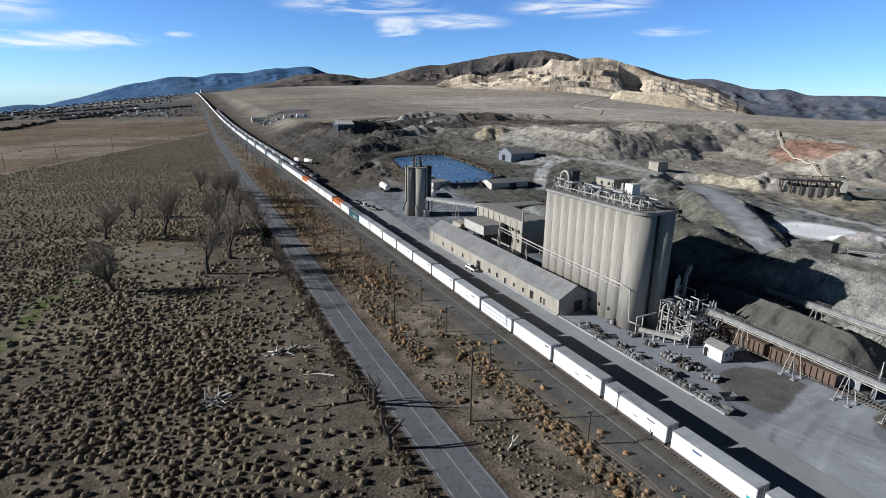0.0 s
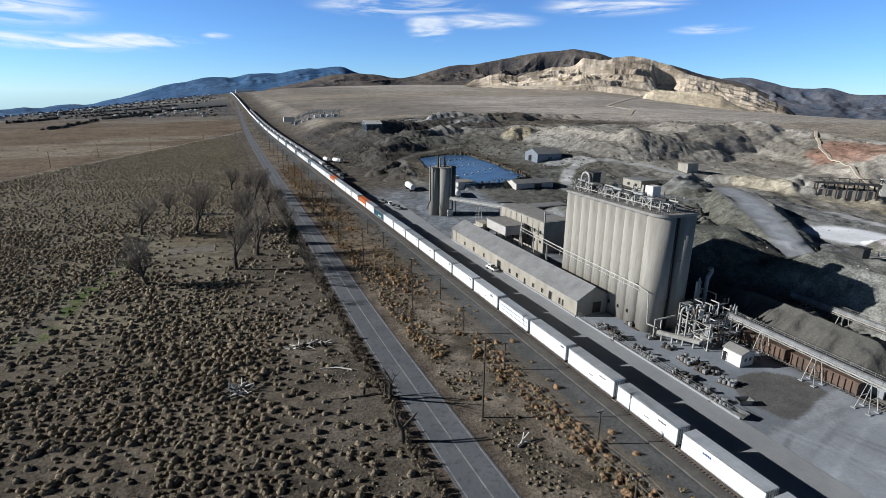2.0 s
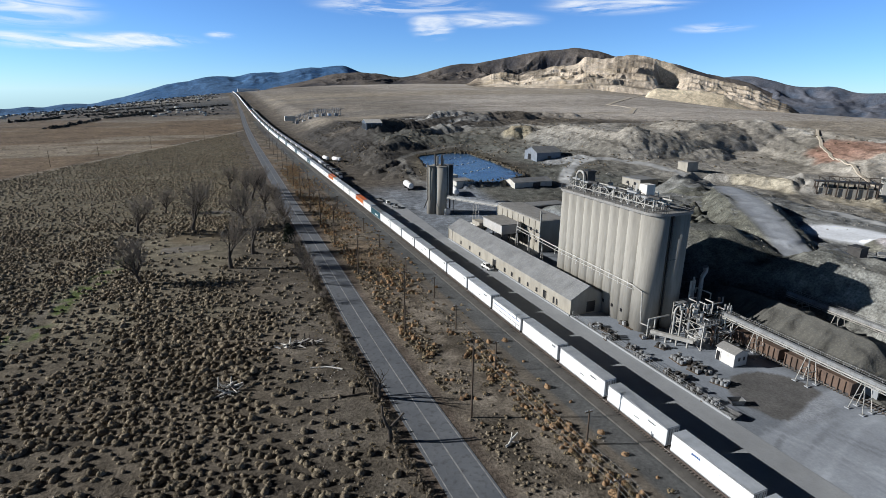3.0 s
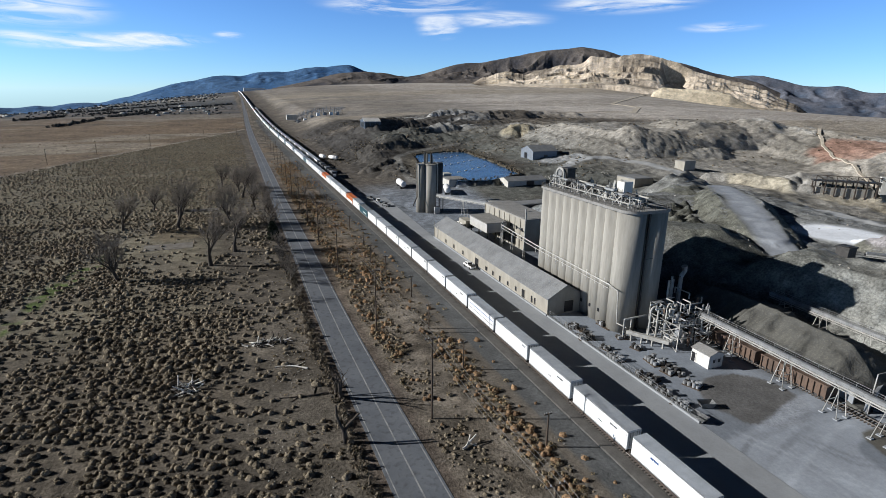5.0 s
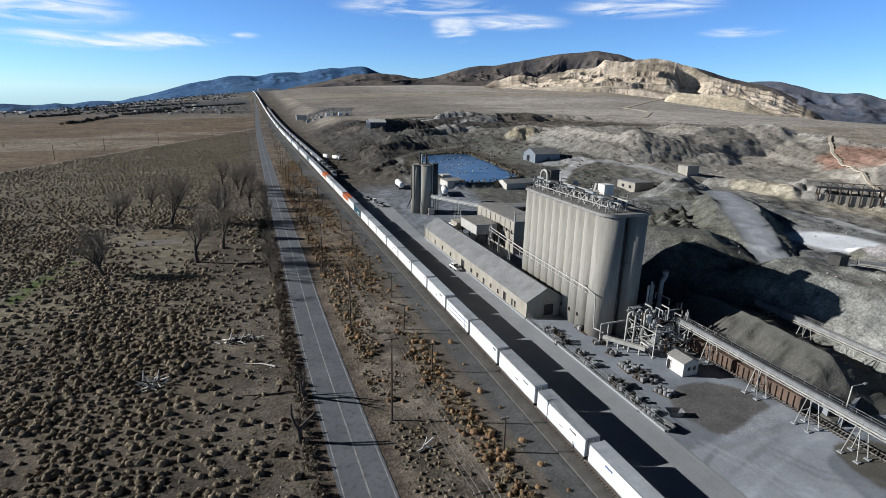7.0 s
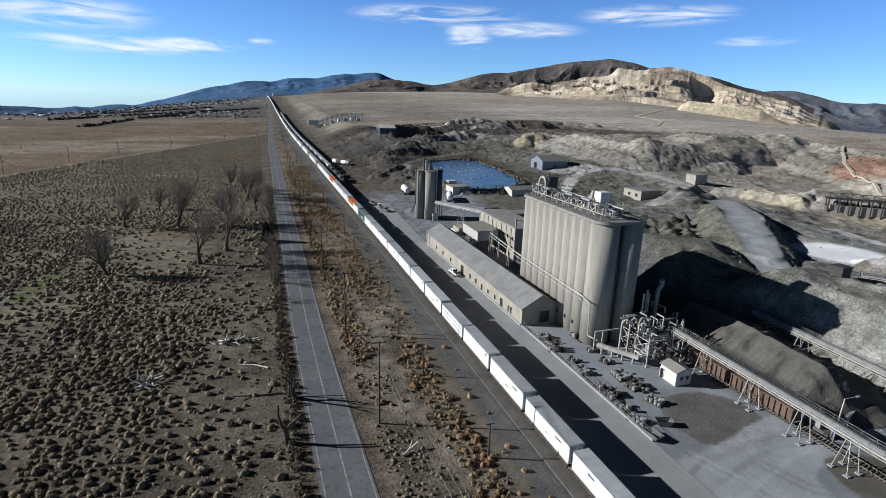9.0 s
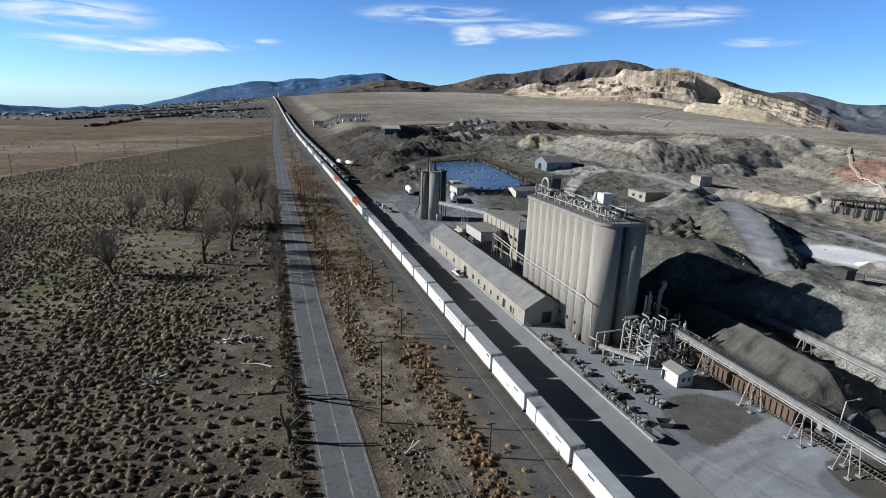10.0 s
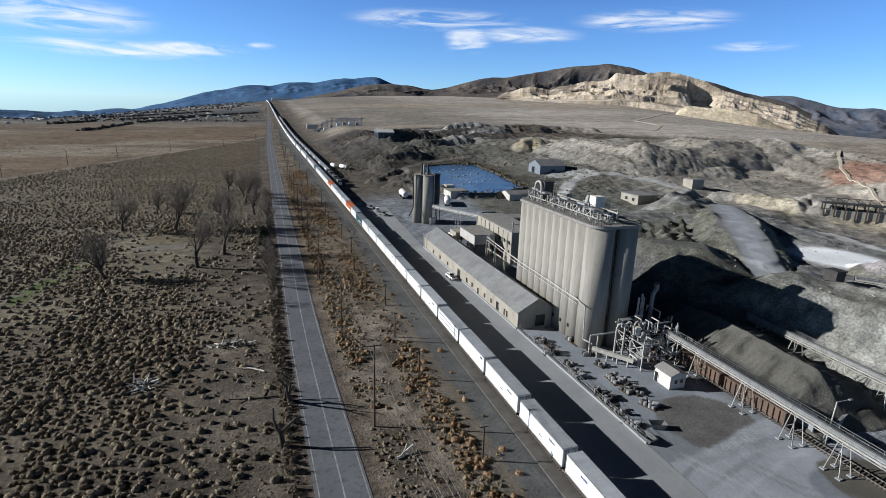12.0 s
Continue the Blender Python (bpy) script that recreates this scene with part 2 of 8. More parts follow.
# ---- materials ----
def material(name):
    m = bpy.data.materials.new(name)
    m.use_nodes = True
    nt = m.node_tree
    return m, nt, nt.nodes["Principled BSDF"], nt.nodes.new, nt.links.new


def surface(name, a, b, size=2.0, rough_=0.9, metal=0.0, bump=0.2, fine=12.0, streak=1.0, jitter=0.0, spec=0.3, dirt=None, dirt_amount=0.5):
    """A weathered surface: two colours in patches of the given size, a finer grain, a fine relief, and a tone of its own for each object."""
    m, nt, bsdf, N, L = material(name)
    co = N("ShaderNodeTexCoord")
    mp = N("ShaderNodeMapping"); mp.inputs["Scale"].default_value = (1, 1, 1.0 / streak)
    L(co.outputs["Object"], mp.inputs["Vector"])
    n1 = N("ShaderNodeTexNoise"); n1.inputs["Scale"].default_value = 1.0 / size; n1.inputs["Detail"].default_value = 5.0; n1.inputs["Roughness"].default_value = 0.65
    n2 = N("ShaderNodeTexNoise"); n2.inputs["Scale"].default_value = fine / size; n2.inputs["Detail"].default_value = 3.0
    L(mp.outputs[0], n1.inputs["Vector"]); L(mp.outputs[0], n2.inputs["Vector"])
    r1 = N("ShaderNodeMapRange"); r1.inputs["From Min"].default_value, r1.inputs["From Max"].default_value = 0.33, 0.67
    L(n1.outputs["Fac"], r1.inputs["Value"])
    mix = N("ShaderNodeMix"); mix.data_type = "RGBA"
    mix.inputs["A"].default_value, mix.inputs["B"].default_value = (*a, 1), (*b, 1)
    L(r1.outputs[0], mix.inputs["Factor"])
    last = mix.outputs["Result"]
    if dirt:
        r2 = N("ShaderNodeMapRange"); r2.inputs["From Min"].default_value, r2.inputs["From Max"].default_value = 0.5, 0.75
        L(n2.outputs["Fac"], r2.inputs["Value"])
        am = N("ShaderNodeMath"); am.operation = "MULTIPLY"; am.inputs[1].default_value = dirt_amount; L(r2.outputs[0], am.inputs[0])
        dm = N("ShaderNodeMix"); dm.data_type = "RGBA"; dm.inputs["B"].default_value = (*dirt, 1)
        L(am.outputs[0], dm.inputs["Factor"]); L(last, dm.inputs["A"]); last = dm.outputs["Result"]
    hsv = N("ShaderNodeHueSaturation")
    info = N("ShaderNodeObjectInfo")
    val = N("ShaderNodeMapRange"); val.inputs["To Min"].default_value, val.inputs["To Max"].default_value = 1 - jitter, 1 + jitter
    L(info.outputs["Random"], val.inputs["Value"])
    gr = N("ShaderNodeMapRange"); gr.inputs["To Min"].default_value, gr.inputs["To Max"].default_value = 0.84, 1.16
    L(n2.outputs["Fac"], gr.inputs["Value"])
    mu = N("ShaderNodeMath"); mu.operation = "MULTIPLY"; L(val.outputs[0], mu.inputs[0]); L(gr.outputs[0], mu.inputs[1])
    L(mu.outputs[0], hsv.inputs["Value"]); L(last, hsv.inputs["Color"])
    L(hsv.outputs["Color"], bsdf.inputs["Base Color"])
    bsdf.inputs["Roughness"].default_value, bsdf.inputs["Metallic"].default_value, bsdf.inputs["Specular IOR Level"].default_value = rough_, metal, spec
    if bump:
        bp = N("ShaderNodeBump"); bp.inputs["Strength"].default_value = bump; bp.inputs["Distance"].default_value = 0.05 * size
        L(n2.outputs["Fac"], bp.inputs["Height"]); L(bp.outputs[0], bsdf.inputs["Normal"])
    return m


def earth_material():
    """The land: the soil's own colour comes with the sheet, broken up by stones, tufts and crusts at several sizes."""
    m, nt, bsdf, N, L = material("earth")
    at = N("ShaderNodeAttribute"); at.attribute_name = "soil"
    geo = N("ShaderNodeNewGeometry")
    last, height = at.outputs["Color"], None
    for size, low, high, detail in ((38.0, 0.76, 1.24, 6.0), (11.0, 0.72, 1.28, 5.0), (3.2, 0.55, 1.45, 6.0), (0.55, 0.55, 1.45, 3.0)):
        n = N("ShaderNodeTexNoise"); n.inputs["Scale"].default_value = 1 / size; n.inputs["Detail"].default_value = detail; n.inputs["Roughness"].default_value = 0.62
        L(geo.outputs["Position"], n.inputs["Vector"])
        r = N("ShaderNodeMapRange"); r.inputs["From Min"].default_value, r.inputs["From Max"].default_value = 0.3, 0.7
        r.inputs["To Min"].default_value, r.inputs["To Max"].default_value = low, high
        L(n.outputs["Fac"], r.inputs["Value"])
        mx = N("ShaderNodeMix"); mx.data_type = "RGBA"; mx.blend_type = "MULTIPLY"; mx.inputs["Factor"].default_value = 1.0
        if size < 20:
            L(at.outputs["Alpha"], mx.inputs["Factor"])  # trodden and swept ground is smoother
        L(last, mx.inputs["A"]); L(r.outputs[0], mx.inputs["B"]); last = mx.outputs["Result"]
        height = n
    L(last, bsdf.inputs["Base Color"])
    bsdf.inputs["Roughness"].default_value, bsdf.inputs["Specular IOR Level"].default_value = 0.97, 0.1
    bp = N("ShaderNodeBump"); L(at.outputs["Alpha"], bp.inputs["Strength"]); bp.inputs["Distance"].default_value = 0.2
    L(height.outputs["Fac"], bp.inputs["Height"]); L(bp.outputs[0], bsdf.inputs["Normal"])
    return m


EARTH = earth_material()
ASPHALT = surface("asphalt", (0.105, 0.115, 0.132), (0.155, 0.166, 0.185), 9.0, 0.85, bump=0.1, fine=9, dirt=(0.05, 0.052, 0.058), dirt_amount=0.7)
PAINT_WHITE = surface("road_paint", (0.36, 0.36, 0.36), (0.17, 0.175, 0.18), 1.5, 0.8, bump=0.05)
CONCRETE = surface("silo_concrete", (0.36, 0.342, 0.305), (0.215, 0.203, 0.18), 3.0, 0.9, bump=0.2, fine=6, streak=8.0, dirt=(0.15, 0.14, 0.125), dirt_amount=0.5)
CONCRETE_PALE = surface("apron_concrete", (0.325, 0.34, 0.36), (0.25, 0.262, 0.28), 9.0, 0.9, bump=0.1, fine=16, dirt=(0.17, 0.178, 0.19), dirt_amount=0.35)
BALLAST = surface("ballast", (0.115, 0.108, 0.10), (0.075, 0.07, 0.066), 2.0, 0.95, bump=0.8, fine=10)
STEEL_RAIL = surface("rail_steel", (0.35, 0.33, 0.31), (0.22, 0.19, 0.17), 1.0, 0.45, metal=0.8, bump=0.02)
TIMBER_TIE = surface("tie_timber", (0.10, 0.085, 0.07), (0.06, 0.05, 0.045), 0.6, 0.9, bump=0.3)
ROOF_GREY = surface("roof_sheet", (0.23, 0.235, 0.24), (0.15, 0.153, 0.158), 4.0, 0.8, bump=0.1, fine=14, dirt=(0.3, 0.29, 0.27), dirt_amount=0.5)
WALL_BEIGE = surface("wall_beige", (0.37, 0.345, 0.295), (0.27, 0.25, 0.215), 3.0, 0.85, bump=0.1, fine=9, streak=3.0, dirt=(0.22, 0.19, 0.15), dirt_amount=0.35)
WALL_WHITE = surface("wall_white", (0.68, 0.66, 0.62), (0.55, 0.53, 0.5), 2.0, 0.7, bump=0.05, fine=10, streak=3.0)
BOX_WHITE = surface("box_white", (0.80, 0.80, 0.79), (0.70, 0.70, 0.69), 2.5, 0.55, bump=0.03, fine=10, streak=2.0, jitter=0.06)

BOX_ORANGE = surface("box_orange", (0.62, 0.16, 0.035), (0.5, 0.125, 0.03), 2.5, 0.5, bump=0.03)
BOX_TEAL = surface("box_teal", (0.03, 0.095, 0.12), (0.026, 0.075, 0.1), 2.5, 0.5, bump=0.03)
BOX_GREY = surface("box_grey", (0.2, 0.21, 0.22), (0.13, 0.135, 0.14), 2.5, 0.5, bump=0.03)
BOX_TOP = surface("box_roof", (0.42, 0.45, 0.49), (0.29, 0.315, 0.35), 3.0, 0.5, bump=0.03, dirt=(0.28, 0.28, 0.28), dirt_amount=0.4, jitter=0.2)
INK = surface("dark_lettering", (0.06, 0.065, 0.08), (0.05, 0.05, 0.06), 1.0, 0.6, bump=0)
INK_BLUE = surface("blue_lettering", (0.04, 0.1, 0.3), (0.04, 0.09, 0.25), 1.0, 0.6, bump=0)
INK_TEAL = surface("teal_lettering", (0.03, 0.3, 0.32), (0.03, 0.25, 0.28), 1.0, 0.6, bump=0)
CAR_STEEL = surface("railcar_steel", (0.10, 0.075, 0.06), (0.055, 0.045, 0.04), 1.0, 0.7, metal=0.2, bump=0.1)
DARK_STEEL = surface("dark_steel", (0.075, 0.072, 0.07), (0.045, 0.043, 0.042), 1.0, 0.6, metal=0.3, bump=0.05)
RUST = surface("rusty_hopper", (0.155, 0.103, 0.076), (0.092, 0.066, 0.052), 1.5, 0.85, bump=0.1, fine=8, streak=3.0, dirt=(0.05, 0.035, 0.03), dirt_amount=0.6)
GALV = surface("galvanised_steel", (0.36, 0.365, 0.37), (0.23, 0.235, 0.24), 1.5, 0.5, metal=0.35, bump=0.04, jitter=0.15)
PIPE_PALE = surface("pale_painted_steel", (0.47, 0.46, 0.43), (0.28, 0.275, 0.26), 1.5, 0.6, bump=0.04, jitter=0.2, dirt=(0.2, 0.16, 0.12), dirt_amount=0.4)
ROOF_DUST = surface("dusty_roof", (0.27, 0.262, 0.25), (0.19, 0.185, 0.178), 3.0, 0.9, bump=0.15, fine=10, dirt=(0.34, 0.33, 0.31), dirt_amount=0.5)
WALL_BLUE = surface("blue_grey_sheet", (0.10, 0.125, 0.16), (0.075, 0.095, 0.125), 2.0, 0.6, bump=0.05)
GLASS_DARK = surface("dark_opening", (0.02, 0.02, 0.022), (0.012, 0.012, 0.014), 1.0, 0.35, bump=0.0, spec=0.5)
POLE_WOOD = surface("pole_timber", (0.10, 0.075, 0.055), (0.06, 0.045, 0.035), 0.8, 0.9, bump=0.2, streak=5.0)
WIRE = surface("wire_metal", (0.15, 0.145, 0.14), (0.09, 0.088, 0.085), 2.0, 0.5, metal=0.6, bump=0.0)
BARK = surface("grey_bark", (0.085, 0.07, 0.057), (0.05, 0.042, 0.035), 0.8, 0.95, bump=0.4, streak=4.0)
TWIG = surface("bare_twigs", (0.22, 0.19, 0.162), (0.145, 0.125, 0.107), 1.5, 0.95, bump=0.0)
DEADWOOD = surface("bleached_wood", (0.72, 0.69, 0.64), (0.48, 0.45, 0.4), 0.8, 0.9, bump=0.3, streak=3.0)
NEEDLE = surface("dark_evergreen", (0.018, 0.024, 0.014), (0.03, 0.036, 0.02), 1.2, 0.9, bump=0.0)
GRAVEL = surface("grey_gravel", (0.112, 0.11, 0.1), (0.075, 0.074, 0.069), 5.0, 0.98, bump=0.5, fine=14, dirt=(0.16, 0.15, 0.128), dirt_amount=0.5)
TYRE = surface("tyre_rubber", (0.03, 0.03, 0.03), (0.02, 0.02, 0.02), 0.5, 0.8, bump=0.1)
OLD_SLAB = surface("old_slab", (0.23, 0.212, 0.188), (0.125, 0.11, 0.094), 3.0, 0.95, bump=0.3, fine=8, dirt=(0.10, 0.085, 0.07), dirt_amount=0.7)
DARK_DUST = surface("packed_dust", (0.265, 0.275, 0.29), (0.32, 0.33, 0.345), 3.0, 0.95, bump=0.05)
PALE_DUST = surface("ground_dust", (0.38, 0.39, 0.405), (0.33, 0.345, 0.36), 3.0, 0.95, bump=0.05)
DUST = surface("pale_dust", (0.50, 0.44, 0.36), (0.40, 0.35, 0.285), 20.0, 0.95, bump=0.1)
ROCKY = surface("pale_rubble", (0.36, 0.34, 0.31), (0.2, 0.185, 0.165), 1.5, 0.95, bump=0.5, jitter=0.25)


def foliage(name, dark, light):
    """Leaves and twigs whose tone varies from clump to clump."""
    m, nt, bsdf, N, L = material(name)
    geo = N("ShaderNodeNewGeometry")
    n = N("ShaderNodeTexNoise"); n.inputs["Scale"].default_value = 0.35; n.inputs["Detail"].default_value = 3.0
    L(geo.outputs["Position"], n.inputs["Vector"])
    ad = N("ShaderNodeMath"); ad.operation = "MULTIPLY_ADD"; ad.inputs[1].default_value = 0.45
    L(geo.outputs["Random Per Island"], ad.inputs[0]); L(n.outputs["Fac"], ad.inputs[2])
    r = N("ShaderNodeMapRange"); r.inputs["From Min"].default_value, r.inputs["From Max"].default_value = 0.35, 1.0
    L(ad.outputs[0], r.inputs["Value"])
    mx = N("ShaderNodeMix"); mx.data_type = "RGBA"; mx.inputs["A"].default_value, mx.inputs["B"].default_value = (*dark, 1), (*light, 1)
    L(r.outputs[0], mx.inputs["Factor"])
    twig = N("ShaderNodeTexNoise"); twig.inputs["Scale"].default_value = 5.0; twig.inputs["Detail"].default_value = 4.0; twig.inputs["Roughness"].default_value = 0.7
    L(geo.outputs["Position"], twig.inputs["Vector"])
    tone = N("ShaderNodeMapRange"); tone.inputs["From Min"].default_value, tone.inputs["From Max"].default_value = 0.32, 0.68
    tone.inputs["To Min"].default_value, tone.inputs["To Max"].default_value = 0.45, 1.35
    L(twig.outputs["Fac"], tone.inputs["Value"])
    mu = N("ShaderNodeMix"); mu.data_type = "RGBA"; mu.blend_type = "MULTIPLY"; mu.inputs["Factor"].default_value = 1.0
    L(mx.outputs["Result"], mu.inputs["A"]); L(tone.outputs[0], mu.inputs["B"]); L(mu.outputs["Result"], bsdf.inputs["Base Color"])
    bp = N("ShaderNodeBump"); bp.inputs["Strength"].default_value = 0.7; bp.inputs["Distance"].default_value = 0.12
    L(twig.outputs["Fac"], bp.inputs["Height"]); L(bp.outputs[0], bsdf.inputs["Normal"])
    bsdf.inputs["Roughness"].default_value, bsdf.inputs["Specular IOR Level"].default_value = 0.95, 0.1
    return m


SAGE = foliage("sagebrush", (0.095, 0.079, 0.058), (0.30, 0.25, 0.182))
STALK = foliage("rank_verge_brush", (0.08, 0.065, 0.048), (0.22, 0.182, 0.135))
# blue-grey with distance: haze is put into this leaf colour
FAR_TREE = foliage("far_tree_belt", (0.03, 0.036, 0.04), (0.07, 0.075, 0.075))
RABBIT = foliage("dry_orange_brush", (0.13, 0.083, 0.05), (0.33, 0.215, 0.125))
STRAW = foliage("dry_grass", (0.14, 0.11, 0.07), (0.33, 0.26, 0.16))


def water_material():
    m, nt, bsdf, N, L = material("pond_water")
    geo = N("ShaderNodeNewGeometry")
    n = N("ShaderNodeTexNoise"); n.inputs["Scale"].default_value = 0.09; n.inputs["Detail"].default_value = 4.0
    mp = N("ShaderNodeMapping"); mp.inputs["Scale"].default_value = (0.6, 1.6, 1); L(geo.outputs["Position"], mp.inputs["Vector"]); L(mp.outputs[0], n.inputs["Vector"])
    r = N("ShaderNodeValToRGB"); L(n.outputs["Fac"], r.inputs[0])
    r.color_ramp.elements[0].position, r.color_ramp.elements[1].position = 0.38, 0.66
    r.color_ramp.elements[0].color, r.color_ramp.elements[1].color = (0.018, 0.06, 0.14, 1), (0.07, 0.165, 0.29, 1)
    L(r.outputs["Color"], bsdf.inputs["Base Color"])
    bsdf.inputs["Roughness"].default_value, bsdf.inputs["IOR"].default_value = 0.22, 1.33
    w = N("ShaderNodeTexNoise"); w.inputs["Scale"].default_value = 1.1; L(geo.outputs["Position"], w.inputs["Vector"])
    bp = N("ShaderNodeBump"); bp.inputs["Strength"].default_value = 0.35; L(w.outputs["Fac"], bp.inputs["Height"]); L(bp.outputs[0], bsdf.inputs["Normal"])
    return m


WATER = water_material()

# ---- building helpers ----
def mesh_object(name, verts, faces, mat=None, smooth_=False):
    me = bpy.data.meshes.new(name)
    me.from_pydata([tuple(v) for v in verts], [], [tuple(f) for f in faces])
    if mat:
        me.materials.append(mat)
    if smooth_:
        me.polygons.foreach_set("use_smooth", [True] * len(me.polygons))
    return new(name, me)


def grid_object(name, X, Y, Z, mat, smooth_=True):
    """A sheet over a grid of places (2D arrays)."""
    n, m = X.shape
    co = np.stack([X, Y, Z], -1).reshape(-1, 3)
    i = np.arange(n * m).reshape(n, m)
    quads = np.stack([i[:-1, :-1], i[:-1, 1:], i[1:, 1:], i[1:, :-1]], -1).reshape(-1, 4)
    me = bpy.data.meshes.new(name)
    me.vertices.add(len(co)); me.vertices.foreach_set("co", co.ravel())
    me.loops.add(quads.size); me.loops.foreach_set("vertex_index", quads.ravel().astype(np.int32))
    me.polygons.add(len(quads))
    me.polygons.foreach_set("loop_start", np.arange(0, quads.size, 4, dtype=np.int32))
    me.polygons.foreach_set("use_smooth", np.full(len(quads), smooth_))
    me.materials.append(mat)
    me.update(calc_edges=True)
    me.validate()
    return new(name, me)


def bm_box(bm, x0, y0, z0, x1, y1, z1, m=None):
    made = bmesh.ops.create_cube(bm, size=1.0, matrix=Matrix.Translation(((x0 + x1) / 2, (y0 + y1) / 2, (z0 + z1) / 2)) @ Matrix.Diagonal((x1 - x0, y1 - y0, z1 - z0, 1)))
    if m:
        bmesh.ops.transform(bm, matrix=m, verts=made["verts"])
    return made["verts"]


def bm_rod(bm, a, b, r, sides=8, r2=None):
    a, b = Vector(a), Vector(b)
    d = b - a
    m = Matrix.Translation((a + b) / 2) @ d.to_track_quat("Z", "Y").to_matrix().to_4x4()
    bmesh.ops.create_cone(bm, cap_ends=True, segments=sides, radius1=r, radius2=r if r2 is None else r2, depth=d.length, matrix=m)


def bm_beam(bm, a, b, w, h=None):
    a, b = Vector(a), Vector(b)
    d = b - a
    m = Matrix.Translation((a + b) / 2) @ d.to_track_quat("Z", "Y").to_matrix().to_4x4() @ Matrix.Diagonal((w, h or w, d.length, 1))
    bmesh.ops.create_cube(bm, size=1.0, matrix=m)


def bm_prism(bm, outline, z0, z1):
    """An upright prism over a plan outline."""
    low, high = [bm.verts.new((x, y, z0)) for x, y in outline], [bm.verts.new((x, y, z1)) for x, y in outline]
    n = len(outline)
    bm.faces.new(list(reversed(low))), bm.faces.new(high)
    for k in range(n):
        bm.faces.new((low[k], low[(k + 1) % n], high[(k + 1) % n], high[k]))
    bmesh.ops.recalc_face_normals(bm, faces=bm.faces)


def part(name, bm, mat, parent=None, label="", smooth_=False, bevel=0.0):
    """Links a bmesh as one mesh object, under a thing or a part where a parent is given."""
    if bevel:
        bmesh.ops.bevel(bm, geom=bm.edges[:], offset=bevel, segments=1, affect="EDGES")
    me = bpy.data.meshes.new(name)
    bm.to_mesh(me)
    bm.free()
    me.materials.append(mat)
    if smooth_:
        me.polygons.foreach_set("use_smooth", [True] * len(me.polygons))
    ob = new(name, me)
    if parent:
        ob.parent = parent
    if label:
        ob["label"] = label
    return ob


def thing(name, label, category, m=None, group="", kind=""):
    ob = new(name)
    ob.empty_display_size = 0.2
    if m is not None:
        ob.matrix_basis = m
    return tagged(ob, label, category, group, kind)


# ---- ground ----
def steps(lo, hi, fine, limit, growth=1.06, most=70.0):
    mid = list(np.arange(lo, hi + fine, fine))
    up, s = [], fine
    while mid[-1] + sum(up) < limit:
        s = min(s * growth, most)
        up.append(s)
    down, s = [], fine
    while mid[0] - sum(down) > -limit:
        s = min(s * growth, most)
        down.append(s)
    return np.concatenate([mid[0] - np.cumsum(down)[::-1], mid, mid[-1] + np.cumsum(up)])


ROAD_LINE = ((-4700, -51.5), (-300, -46.5), (-45, -49.7), (-20, -50.3), (8, -50.9), (80, -50.0), (155, -50.0), (300, -48.6), (500, -47.0), (700, -44.0), (818, -42.0), (1000, -38.0), (1630, -25.0), (3600, -15.0))


def road_x(y):
    ys, xs = zip(*ROAD_LINE)
    return sum(np.interp(np.asarray(y, float) + k, ys, xs) for k in (-30, -15, 0, 15, 30)) / 5


def lay(base, colour, amount):
    return base + (np.array(colour) - base) * amount[..., None]


def trail(x, y, points, width):
    """How much a place lies on a worn track through the points."""
    best = np.full(np.shape(x), 1e9)
    for (ax, ay), (bx, by) in zip(points, points[1:]):
        ux, uy = bx - ax, by - ay
        t = np.clip(((x - ax) * ux + (y - ay) * uy) / (ux * ux + uy * uy), 0, 1)
        best = np.minimum(best, np.hypot(x - ax - t * ux, y - ay - t * uy))
    return 1 - smooth(best + 2.0 * (rough(x, y, 9, 2, 66) - 0.5) * min(1.0, width / 4), width * 0.6, width * 1.15)


def spot(x, y, cx, cy, rx, ry, wild=0.5, seed=0):
    d = np.sqrt(((x - cx) / rx) ** 2 + ((y - cy) / ry) ** 2) + wild * (rough(x, y, (rx + ry) * 0.4, 4, seed + 200) - 0.5)
    return 1 - smooth(d, 0.75, 1.05)


def far_line(x, y):
    return smooth(y - (300 + (x + 207) * 2.6) + 26 * (rough(x, y, 40, 3, 88) - 0.5), -12, 12)


HAUL = [(152, 84), (134, 66), (115, 44), (98, 23), (84, 6), (76, -7), (80, -14), (95, -20), (118, -30)]
LOOP = [(105, 152), (118, 172), (134, 190), (150, 200), (173, 202), (188, 176), (190, 150), (176, 118), (178, 84), (170, 52), (155, 34), (150, 14), (146, -30)]


